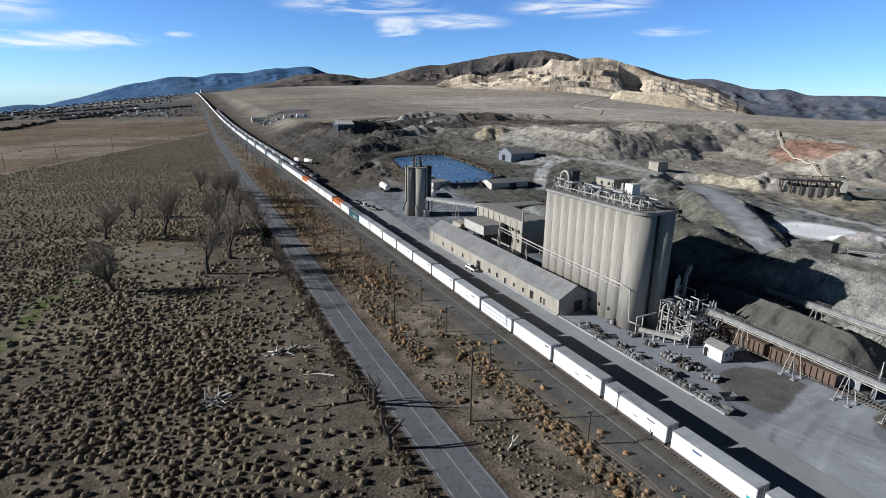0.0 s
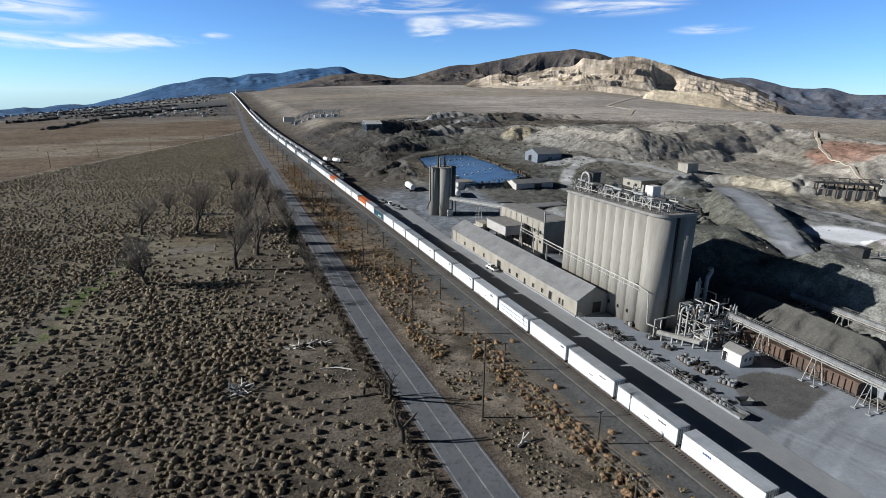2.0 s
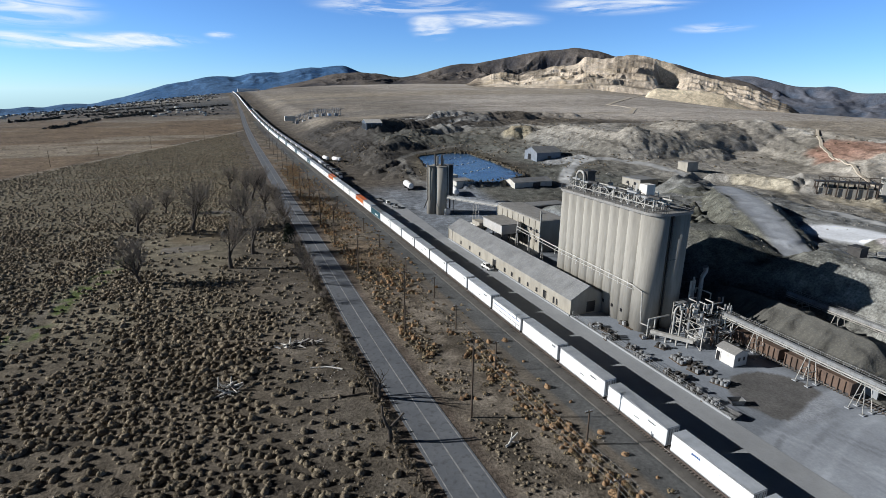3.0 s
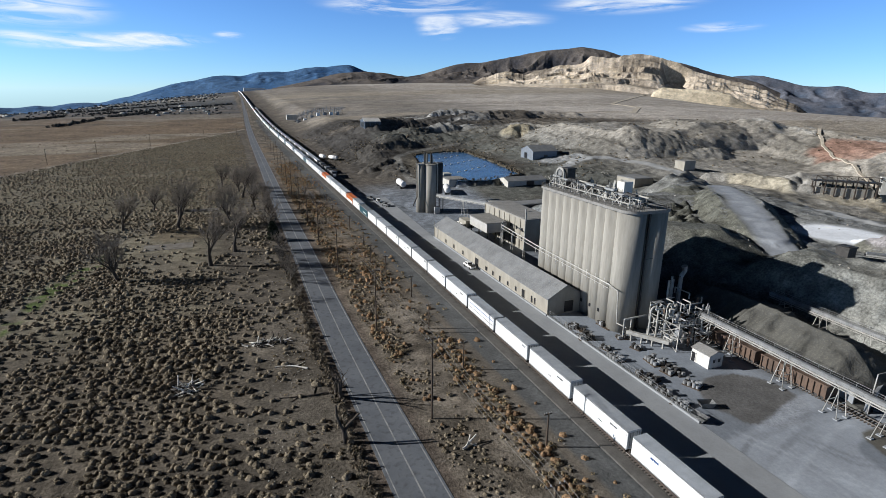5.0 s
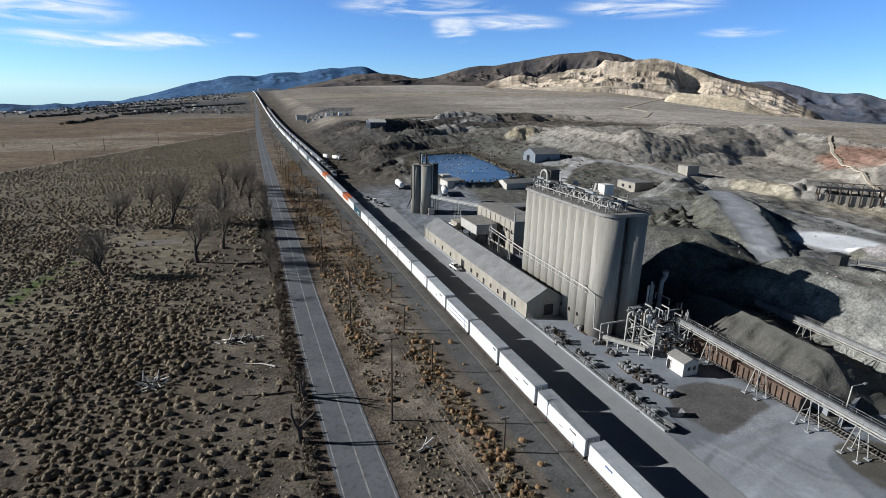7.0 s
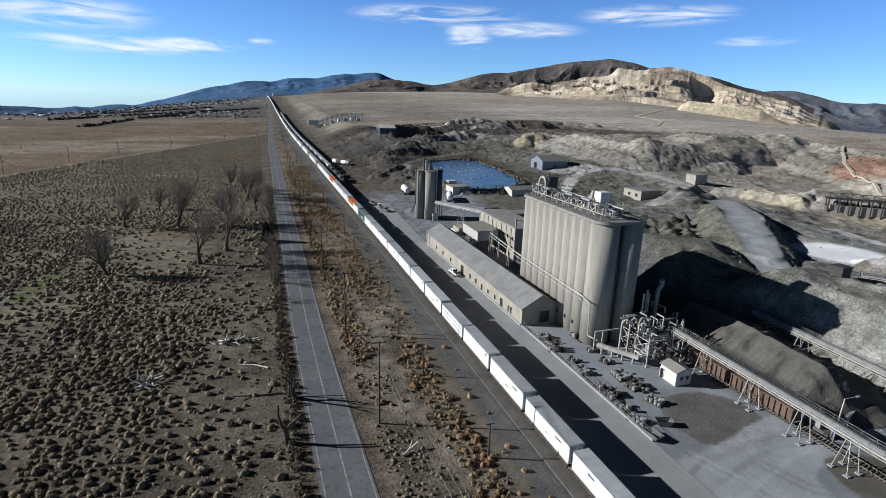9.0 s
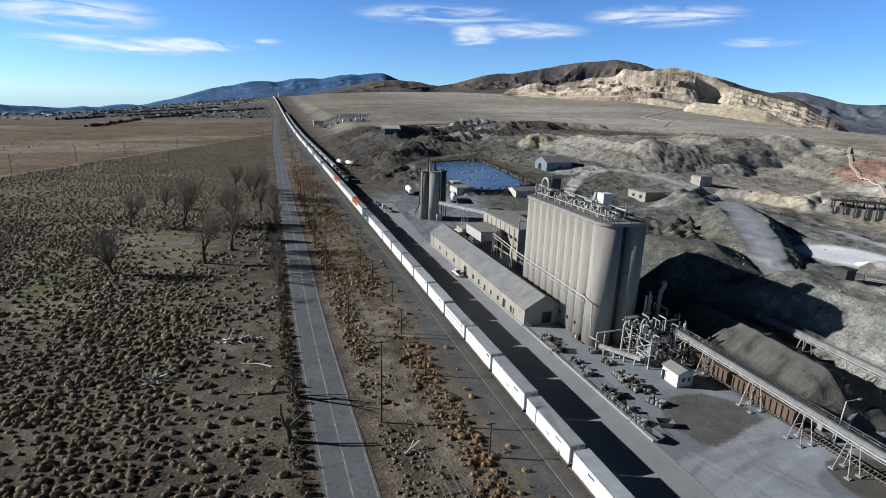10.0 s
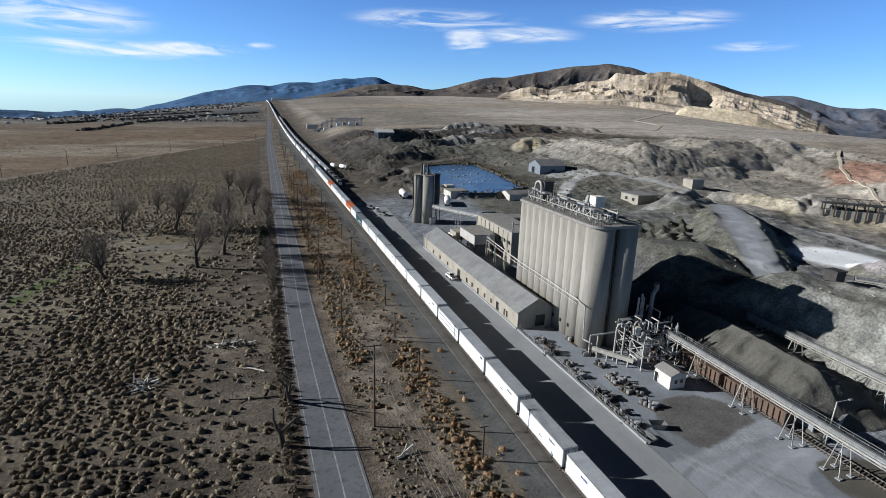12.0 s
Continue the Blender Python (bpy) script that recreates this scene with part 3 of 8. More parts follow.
def soil(x, y, z):
    """The soil's colour at a place."""
    c = np.empty(x.shape + (3,))
    c[:] = (0.112, 0.094, 0.075)
    patch = rough(x, y, 60, 4, 3)
    c = lay(c, (0.105, 0.088, 0.070), smooth(patch, 0.42, 0.62) * smooth(-x, 60, 80))
    c = lay(c, (0.155, 0.127, 0.098), smooth(rough(x, y, 25, 3, 5), 0.55, 0.7) * 0.6)
    c = lay(c, (0.15, 0.127, 0.103), smooth(x, -78, -64) * (1 - smooth(x, -57, -54)) * smooth(rough(x, y, 12, 3, 6), 0.35, 0.6) * 0.8)
    # nearer soil painted darker, for the shade among the dense bushes
    c = lay(c, (0.074, 0.062, 0.051), (1 - smooth(y, -50, -15)) * smooth(-x, 62, 75))
    c = lay(c, (0.165, 0.14, 0.10), smooth(-x, 60, 80) * smooth(y, 120, 170) * (1 - far_line(x, y)))
    c = lay(c, (0.215, 0.185, 0.135), smooth(-x, 72, 88) * (1 - smooth(y, 130, 180)) * smooth(y, 0, 45) * (1 - far_line(x, y)) * (0.4 + 0.6 * smooth(rough(x, y, 14, 3, 16), 0.4, 0.6)))
    c = lay(c, (0.085, 0.125, 0.03), trail(x, y, [(-126, 30), (-121, 60), (-117, 74), (-112, 92)], 4.0) * smooth(rough(x, y, 5, 3, 15), 0.42, 0.62) * 0.85)
    c = lay(c, (0.17, 0.13, 0.085), spot(x, y, -88, 120, 16, 14, 0.8, 4) * 0.7)
    c = lay(c, (0.185, 0.165, 0.14), trail(x, y, [(-104, 140), (-112, 110), (-122, 70), (-128, 20)], 1.6) * 0.6)
    # the dry grass plain beyond the scrub
    west = smooth(-x, 38, 50)
    far = far_line(x, y) * west
    c = lay(c, (0.178, 0.128, 0.087), far)
    c = lay(c, (0.255, 0.21, 0.16), far * smooth(rough(x * 0.5, y, 90, 4, 9), 0.54, 0.66))
    c = lay(c, (0.115, 0.092, 0.07), far * smooth(rough(x * 0.4, y, 120, 4, 19), 0.52, 0.66) * 0.8)
    # the plain greys with distance, crossed by pale and dark bands
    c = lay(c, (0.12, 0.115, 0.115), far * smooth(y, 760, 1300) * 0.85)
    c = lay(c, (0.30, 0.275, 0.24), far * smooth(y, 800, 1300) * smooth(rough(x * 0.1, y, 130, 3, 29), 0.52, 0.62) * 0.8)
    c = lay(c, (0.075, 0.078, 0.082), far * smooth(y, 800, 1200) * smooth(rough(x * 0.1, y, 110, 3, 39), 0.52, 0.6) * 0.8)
    c = lay(c, (0.31, 0.27, 0.22), np.exp(-(((y - (300 + (x + 207) * 2.6)) / 7) ** 2)) * west * 0.8)
    # verge between road and railway: grey ballast dust, worn ruts
    c = lay(c, (0.098, 0.097, 0.096), smooth(x, -29, -25) * (1 - smooth(x, -13, -11)) * (y < 900))
    c = lay(c, (0.15, 0.122, 0.095), (trail(x, y, [(-36.5, -160), (-35.8, 0), (-38, 60), (-37, 160)], 1.5) + trail(x, y, [(-25.8, -160), (-25.8, 160)], 1.2)).clip(0, 1) * 0.7)
    c = lay(c, (0.19, 0.155, 0.122), np.exp(-(((x - road_x(y) - 1.0) / 6.8) ** 8)) * 0.75)
    c = lay(c, (0.115, 0.089, 0.072), np.exp(-(((x - road_x(y)) / 5.6) ** 12)) * 0.85)
    verge = smooth(x, -46, -43) * (1 - smooth(x, -30, -26))
    c = lay(c, (0.215, 0.18, 0.145), verge * smooth(rough(x, y, 4, 3, 44), 0.42, 0.62) * 0.8)
    c = lay(c, (0.2, 0.148, 0.103), verge * smooth(y, 15, 50) * (1 - smooth(y, 420, 560)) * smooth(rough(x, y, 12, 3, 47), 0.35, 0.55) * 0.8)
    c = lay(c, (0.085, 0.07, 0.055), verge * smooth(rough(x, y, 7, 3, 46), 0.52, 0.7) * 0.5)
    # the wide fan to the north-east
    fan = smooth(x, 20, 60) * smooth(y - 130 * (1 - smooth(x, 200, 420)), 430, 560)
    fan = np.clip(fan + smooth(x, 380, 500) * smooth(y, 60, 160), 0, 1)
    c = lay(c, (0.24, 0.208, 0.172), fan)
    c = lay(c, (0.46, 0.40, 0.335), fan * smooth(x, 220, 520))
    c = lay(c, (0.25, 0.212, 0.17), fan * smooth(rough(x * 0.25, y, 110, 4, 21), 0.5, 0.66) * (1 - 0.6 * smooth(x, 220, 520)))
    c = lay(c, (0.35, 0.29, 0.215), fan * smooth(rough(x * 0.15, y, 260, 4, 23), 0.52, 0.64) * 0.7)
    # dark rough ground beyond the pond, with pale scars
    lava = smooth(x, 4, 20) * smooth(y, 215, 260) * (1 - smooth(y, 560, 660)) * (1 - smooth(x, 150, 260))
    c = lay(c, (0.062, 0.055, 0.048), lava * smooth(rough(x, y, 45, 4, 33), 0.26, 0.44))
    c = lay(c, (0.34, 0.32, 0.29), lava * smooth(rough(x * 0.5, y * 1.6, 34, 4, 35), 0.56, 0.64) * smooth(y, 330, 380) * smooth(x, 60, 90) * 0.9)
    # works yard and quarry floor
    yard = smooth(x, -16, -12) * (1 - smooth(y, 150, 215)) * (1 - smooth(x - 40 * smooth(y, 60, 90), 44, 56))
    c = lay(c, (0.215, 0.226, 0.24), yard)
    c = lay(c, (0.14, 0.145, 0.15), yard * smooth(rough(x, y, 22, 4, 43), 0.48, 0.66) * 0.7)
    c = lay(c, (0.29, 0.303, 0.32), yard * smooth(rough(x, y * 0.6, 9, 4, 49), 0.54, 0.68) * 0.7)
    c = lay(c, (0.125, 0.115, 0.104), smooth(spot(x, y, 15, -45.5, 10.5, 9, 0.35, 2), 0.3, 0.6) * 0.95)
    # ground behind the silos painted darker, where their shadow falls
    c = lay(c, (0.085, 0.08, 0.072), smooth(x, 23, 30) * (1 - smooth(x, 48, 60)) * (1 - smooth(y, 40, 60)) * smooth(y, -60, -50) * 0.9)
    swept = np.clip(trail(x, y, [(-6, -60), (10, -58), (20, -55), (32, -53), (60, -52)], 6.5) + trail(x, y, [(10, -60), (6, -75), (0, -110)], 9), 0, 1)
    c = lay(c, (0.37, 0.38, 0.395), smooth(swept, 0.25, 0.6) * 0.75)
    c = lay(c, (0.12, 0.105, 0.08), smooth(spot(x, y, 27, -66, 8, 7, 0.4, 7), 0.3, 0.6) * 0.9)
    dusty = (x > -10) & (x < 50) & (y > -100) & (y < -44)
    for n, way in enumerate((((6, -48), (6.5, -54), (7, -60), (6, -70), (2, -90)), ((8, -52), (9, -60), (10, -70), (10, -95)), ((-6, -62), (6, -58), (18, -55), (30, -54), (44, -53)), ((-6, -66), (8, -61), (20, -57.5), (32, -56), (46, -56)), ((-4, -58), (4, -54.5), (14, -53.5), (26, -52.8)), ((3, -52), (8, -64), (17, -76), (28, -90)), ((12, -56), (15, -64), (24, -70), (40, -80)))):
        for off in (-0.9, 0.9):
            wear = np.zeros(x.shape)
            wear[dusty] = trail(x[dusty], y[dusty], [(px + off * 0.8, py + off * 0.5) for px, py in way], 0.45) * (0.25 + 0.5 * smooth(rough(x[dusty], y[dusty], 8, 2, 160 + n), 0.35, 0.65)) * 0.7
            c = lay(c, (0.20, 0.205, 0.215) if n % 2 == 0 else (0.46, 0.47, 0.485), wear)
    pit = smooth(x, 46, 58) * (1 - smooth(y, 330, 430)) * smooth(y, -200, -120) * (1 - smooth(x, 400, 510))
    c = lay(c, (0.12, 0.116, 0.098), pit)
    c = lay(c, (0.285, 0.258, 0.218), pit * smooth(x, 140, 200))
    c = lay(c, (0.41, 0.36, 0.292), pit * smooth(x, 225, 300) * (1 - smooth(y, 235, 300)))
    c = lay(c, (0.15, 0.135, 0.11), pit * smooth(rough(x, y, 38, 5, 45), 0.5, 0.64) * 0.7)
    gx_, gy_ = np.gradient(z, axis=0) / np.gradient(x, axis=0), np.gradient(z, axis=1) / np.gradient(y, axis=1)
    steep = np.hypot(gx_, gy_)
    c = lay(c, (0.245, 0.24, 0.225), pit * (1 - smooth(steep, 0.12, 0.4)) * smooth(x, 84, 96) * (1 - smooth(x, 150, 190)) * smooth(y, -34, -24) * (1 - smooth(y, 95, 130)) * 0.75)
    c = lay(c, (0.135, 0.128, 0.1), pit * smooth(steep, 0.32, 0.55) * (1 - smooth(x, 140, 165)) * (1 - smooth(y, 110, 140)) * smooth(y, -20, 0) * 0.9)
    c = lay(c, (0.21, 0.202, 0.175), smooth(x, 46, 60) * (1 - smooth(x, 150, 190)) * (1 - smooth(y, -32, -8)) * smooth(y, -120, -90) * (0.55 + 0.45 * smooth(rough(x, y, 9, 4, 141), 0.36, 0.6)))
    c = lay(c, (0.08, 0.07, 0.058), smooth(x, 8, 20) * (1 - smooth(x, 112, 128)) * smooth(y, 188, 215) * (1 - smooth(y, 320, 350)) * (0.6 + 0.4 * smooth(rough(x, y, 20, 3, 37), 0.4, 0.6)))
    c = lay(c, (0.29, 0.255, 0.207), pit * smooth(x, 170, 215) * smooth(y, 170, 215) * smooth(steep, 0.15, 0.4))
    c = lay(c, (0.215, 0.205, 0.182), spot(x, y, 152, 104, 44, 24, 0.3, 5) * 0.85)
    c = lay(c, (0.29, 0.295, 0.305), trail(x, y, HAUL, 5.5) * 0.9)
    c = lay(c, (0.37, 0.375, 0.385), trail(x, y, HAUL, 2.6) * smooth(rough(x, y, 5, 3, 151), 0.35, 0.6) * 0.8)
    c = lay(c, (0.42, 0.405, 0.38), trail(x, y, LOOP, 4.5) * 0.85)
    c = lay(c, (0.36, 0.35, 0.33), spot(x, y, 146, 212, 22, 10, 0.4, 6) * 0.8)
    c = lay(c, (0.84, 0.83, 0.82), spot(x, y, 121, 8, 15, 15, 0.12, 8) * 0.97)
    c = lay(c, (0.36, 0.32, 0.31), spot(x, y, 117, -12, 9, 8, 0.5, 14) * 0.7)
    c = lay(c, (0.43, 0.365, 0.26), spot(x, y, 205, 108, 13, 26, 0.9, 9) * 0.8)
    c = lay(c, (0.36, 0.295, 0.19), spot(x, y, 175, 330, 17, 15, 0.3, 3) * 0.8)
    c = lay(c, (0.30, 0.145, 0.095), spot(x, y, 338, 140, 34, 30, 0.9, 10) * 0.65)
    c = lay(c, (0.52, 0.47, 0.40), (trail(x, y, [(402, 205), (372, 190), (352, 225)], 7) + trail(x, y, [(402, 205), (450, 170), (520, 110)], 10)).clip(0, 1) * smooth(rough(x, y, 10, 3, 71), 0.3, 0.5))
    c = lay(c, (0.42, 0.35, 0.24), spot(x, y, 232, 60, 26, 22, 0.6, 12) * 0.6)
    bank_rim = np.exp(-((pond_edge(x, y) - 2) / 3.5) ** 2) * (y > 170)
    c = lay(c, (0.095, 0.08, 0.058), np.clip(1 - (pond_edge(x, y) - 2) / 14, 0, 1) * (y > 185) * 0.9)
    c = lay(c, (0.12, 0.10, 0.07), bank_rim * 0.8)
    c = lay(c, (0.20, 0.185, 0.16), trail(x, y, [(30, 196), (36, 240), (46, 282), (66, 308), (100, 330), (124, 326)], 3) * 0.8)
    return c * (0.88 + 0.24 * patch[..., None]) * (np.array((0.965, 1.0, 1.03)) + smooth(x, -20, -10)[..., None] * np.array((-0.015, 0.0, 0.055)))


def looseness(x, y):
    """1 on open stony ground, less where wheels and brooms have smoothed it."""
    swept = smooth(x, -16, -12) * (1 - smooth(y, 60, 120)) * (1 - smooth(x, 30, 34)) * (1 - 0.3 * spot(x, y, 15, -45.5, 10.5, 9, 0.35, 2))
    worn = trail(x, y, HAUL, 7.0) + trail(x, y, LOOP, 5.0) + spot(x, y, 122, 6, 18, 15, 0.3, 8)
    shoulder = 0.6 * smooth(x, -29, -25) * (1 - smooth(x, -13, -11))
    return 1 - 0.8 * np.clip(swept + worn + shoulder, 0, 1)


def spaced(stretches, limit):
    """Grid lines at the spacing of each stretch (from, to, step), then ever wider out to the limit."""
    mid = np.concatenate([np.arange(a, b - 0.01, step) for a, b, step in stretches])
    out = steps(stretches[0][0], stretches[-1][1], 1.3, limit)
    return np.concatenate([out[out < stretches[0][0] - 0.7], mid, out[out > stretches[-1][1] - 0.6]])


gx = spaced(((-125, -60, 1.3), (-60, 45, 0.55), (45, 160, 0.8), (160, 262, 1.3), (262, 430, 3.0)), 4700)
gy = spaced(((-112, -100, 1.3), (-100, 60, 0.55), (60, 120, 0.8), (120, 340, 1.3), (340, 660, 2.6)), 4700)
GX, GY = np.meshgrid(gx, gy, indexing="ij")
GZ = land(GX, GY)
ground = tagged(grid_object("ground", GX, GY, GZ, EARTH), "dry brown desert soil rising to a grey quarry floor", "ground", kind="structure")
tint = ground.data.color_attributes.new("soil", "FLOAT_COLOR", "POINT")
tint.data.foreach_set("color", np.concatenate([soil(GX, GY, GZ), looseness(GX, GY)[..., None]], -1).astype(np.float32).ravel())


def strip(name, ys, x0, x1, z, mat, label, category, drop=0.25):
    """A long slab along y between two edges, with its own thickness."""
    verts, faces = [], []
    for y in ys:
        a, b = float(x0(y)), float(x1(y))
        g = float(land((a + b) / 2, y))
        verts += [(a, y, g + z - drop), (a, y, g + z), (b, y, g + z), (b, y, g + z - drop)]
    for k in range(len(ys) - 1):
        i = 4 * k
        faces += [(i, i + 4, i + 5, i + 1), (i + 1, i + 5, i + 6, i + 2), (i + 2, i + 6, i + 7, i + 3)]
    ob = mesh_object(name, verts, faces, mat)
    return tagged(ob, label, category, kind="structure")


ROAD_YS = list(range(-160, 260, 6)) + list(range(260, 900, 20)) + list(range(900, 3500, 80))
strip("road", ROAD_YS, lambda y: road_x(y) - 3.9, lambda y: road_x(y) + 3.75, 0.06, ASPHALT, "grey two-lane asphalt road with worn white lines", "road")
for off, w in ((-3.35, 0.09), (0.05, 0.12), (3.35, 0.1)):
    strip("road_marking", ROAD_YS, lambda y: road_x(y) + off - w, lambda y: road_x(y) + off + w, 0.068, PAINT_WHITE, "worn white painted line along the asphalt road", "road marking", 0.02)
TRACK_X = -16.7


def sheet(x, y):
    """The height of the laid ground sheet itself."""
    x, y = np.asarray(x, float), np.asarray(y, float)
    i, j = np.clip(np.searchsorted(gx, x) - 1, 0, len(gx) - 2), np.clip(np.searchsorted(gy, y) - 1, 0, len(gy) - 2)
    u, v = (x - gx[i]) / (gx[i + 1] - gx[i]), (y - gy[j]) / (gy[j + 1] - gy[j])
    return GZ[i, j] * (1 - u) * (1 - v) + GZ[i + 1, j] * u * (1 - v) + GZ[i, j + 1] * (1 - u) * v + GZ[i + 1, j + 1] * u * v


def ribbon(name, points, width, mat, label, category, lift=0.5):
    """A draped strip along a smooth line through the points."""
    pts = np.array(points, float)
    t = np.linspace(0, len(pts) - 1, 24 * (len(pts) - 1) + 1)
    cx, cy = np.interp(t, range(len(pts)), pts[:, 0]), np.interp(t, range(len(pts)), pts[:, 1])
    for _ in range(14):
        cx[1:-1], cy[1:-1] = (cx[:-2] + cx[1:-1] + cx[2:]) / 3, (cy[:-2] + cy[1:-1] + cy[2:]) / 3
    dx, dy = np.gradient(cx), np.gradient(cy)
    n = np.hypot(dx, dy)
    verts, faces = [], []
    level = sheet(cx, cy)
    for k in range(len(cx)):
        for s in (-0.5, -0.45, 0.45, 0.5):
            x, y = cx[k] + s * width * dy[k] / n[k], cy[k] - s * width * dx[k] / n[k]
            verts.append((x, y, float(level[k]) + (lift if abs(s) < 0.48 else lift - 0.6)))
    for k in range(len(cx) - 1):
        for j in range(3):
            i = 4 * k + j
            faces.append((i, i + 1, i + 5, i + 4))
    return tagged(mesh_object(name, verts, faces, mat), label, category, kind="structure")


ribbon("dirt_road", [(554, 613), (640, 705), (705, 772), (735, 840), (740, 900), (834, 990), (1010, 1150), (1229, 1350), (1500, 1600)], 10, DUST, "pale dirt road crossing the desert fan", "road", 0.55)
strip("railway_bed", ROAD_YS, lambda y: TRACK_X - 3.4, lambda y: TRACK_X + 2.7, 0.35, BALLAST, "dark crushed-stone ballast bed under the railway track", "railway bed", 0.5)
strip("apron", list(range(-160, 165, 6)), lambda y: -13.6, lambda y: 0.0 if y < 85 else (y - 85) * 0.05, 0.05, CONCRETE_PALE, "pale dusty concrete lane beside the railway track", "pavement")

# ---- far ridges ----
def paint(ob, colour):
    at = ob.data.color_attributes.new("soil", "FLOAT_COLOR", "POINT")
    at.data.foreach_set("color", np.concatenate([colour, np.ones(colour.shape[:-1] + (1,))], -1).astype(np.float32).ravel())


def ridge(name, az, el, r0, r1, label, seed, dark, light, crest=0.6, gully=0.3, n=420, k=90, fold_size=260, steps_=0, pale=None, bite=None):
    a = np.linspace(az[0], az[-1], n)
    top = np.interp(a, az, el)
    top = np.convolve(np.pad(top, 3, mode="edge"), np.ones(7) / 7, "valid")
    top = top + (0.34 if steps_ else 0.10) * (rough(a * 60, a * 0, 55, 5, seed + 9) - 0.5)
    u = np.linspace(0, 1, k)
    A, U = np.meshgrid(np.radians(a), u, indexing="ij")
    R = r0 + (r1 - r0) * U
    X, Y = EYE[0] + R * np.sin(A), EYE[1] + R * np.cos(A)
    rc = r0 + (r1 - r0) * crest
    peak = EYE[2] + rc * np.tan(np.radians(top))[:, None] + 0 * U
    foot = np.minimum(EYE[2] + r0 * np.tan(np.radians(np.interp(a, RIM_AZ, RIM_EL)))[:, None] - 6, land(X, Y) - 6)
    g = np.where(U < crest, (U / crest) ** 0.95, np.clip(np.cos((U - crest) / (1 - crest) * np.pi / 2), 0, 1) ** 0.7)
    wx, wy = rough(X, Y, 300, 3, seed + 1) * 220, rough(X, Y, 300, 3, seed + 2) * 220
    fold = rough(X + wx, Y + wy, fold_size, 5, seed + 5, True)
    g = np.clip(g * (1 - gully * (1 - fold) * 2.4 * (1 - smooth(U, crest * 0.7, crest))), 0, 1)
    if steps_:
        lift = g * steps_ + 0.5 * (rough(X, Y, 180, 3, seed + 8) - 0.5)
        bench = (np.floor(lift) + smooth(lift - np.floor(lift), 0.62, 0.98)) / steps_
        g = np.where(U < crest, np.clip(g * 0.25 + bench * 0.75, 0, 1), g)
    if bite:
        g = g * bite(np.degrees(A), U)
    Z = foot + (peak - foot) * g
    ob = grid_object(name, X, Y, Z, EARTH, smooth_=not steps_)
    tone = smooth(0.55 * rough(X, Y, 140, 5, seed + 11) + 0.45 * fold, 0.38, 0.68)
    c = lay(np.broadcast_to(np.array(dark, float), X.shape + (3,)).copy(), light, tone)
    if pale:
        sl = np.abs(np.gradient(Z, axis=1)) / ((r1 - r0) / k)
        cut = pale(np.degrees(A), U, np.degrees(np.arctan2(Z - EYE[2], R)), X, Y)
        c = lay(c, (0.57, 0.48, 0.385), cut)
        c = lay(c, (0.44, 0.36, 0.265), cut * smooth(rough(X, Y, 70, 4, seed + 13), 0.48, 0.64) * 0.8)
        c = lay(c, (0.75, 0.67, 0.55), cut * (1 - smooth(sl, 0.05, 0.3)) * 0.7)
        c = lay(c, (0.17, 0.145, 0.12), cut * smooth(rough(X * 1.2, Y, 120, 5, seed + 15), 0.57, 0.68) * 0.8)
    paint(ob, c)
    return tagged(ob, label, "mountain", kind="structure")


# distance haze is put into the colours of both ranges, faintly into the hill's
ridge("mountain_range", (-60, -30, -17.5, -16.4, -15.3, -14.3, -12.9, -11.7, -10.6, -9.5, -8.4, -7.2, -6.0, -4.8, -3.6, -2.3, -1.1, 0.2, 1.5, 3.1, 4.4, 6.0, 7.7, 8.8, 9.6, 11.0, 12.2, 13.0, 13.9, 15.6, 19), (-0.6, -1.0, -1.59, -1.64, -1.42, -1.56, -1.24, -1.19, -1.24, -0.90, -0.70, -0.34, 0.07, 0.44, 0.72, 0.95, 1.28, 1.36, 1.33, 1.74, 1.82, 1.85, 2.26, 2.39, 2.30, 2.60, 2.63, 2.26, 1.95, 1.31, 0.4), 3700, 4600, "hazy blue mountain range beyond the valley", 31, (0.045, 0.115, 0.245), (0.07, 0.15, 0.29), gully=0.16, fold_size=150, n=560)
ridge("mountain_range", (43, 46.8, 48.6, 49.5, 50.4, 51.5, 52.6, 53.7, 54.6, 55.7, 56.9, 57.4, 58.3, 59.1, 60.0, 60.6, 66, 75, 100, 130), (0.4, 1.04, 1.59, 1.79, 1.83, 1.88, 1.58, 1.30, 0.97, 0.88, 0.88, 1.02, 0.79, 0.48, 0.40, 0.45, 0.4, 1.0, 1.2, 0.2), 3700, 4600, "hazy grey-blue mountain range behind the quarry", 47, (0.06, 0.083, 0.125), (0.13, 0.138, 0.168), gully=0.22, fold_size=130, n=560)
ridge("hill", (4.3, 5.4, 8.2, 9.9, 11.0, 13.3, 15.6, 16.7, 17.9, 19.7, 21.4, 22.6, 24.0, 25.5, 26.3, 27.8, 29.5, 31.1, 32.8, 34.5, 35.5, 36.6, 38.0, 39.1, 42.0, 44.9, 45.8, 47.1, 48.3, 49.5, 51.4, 53.3), (0.27, 0.50, 1.09, 1.55, 1.84, 1.99, 1.92, 1.66, 1.56, 1.92, 2.39, 2.73, 3.02, 2.98, 3.15, 3.43, 3.76, 4.08, 4.29, 4.39, 4.54, 4.38, 4.11, 3.73, 3.45, 2.96, 2.66, 2.25, 1.94, 1.69, 1.25, 0.34), 2900, 3650, "dark scrub-covered hill at the edge of the plain", 59, (0.05, 0.05, 0.058), (0.135, 0.118, 0.108), gully=0.32, fold_size=150, n=640, k=130)


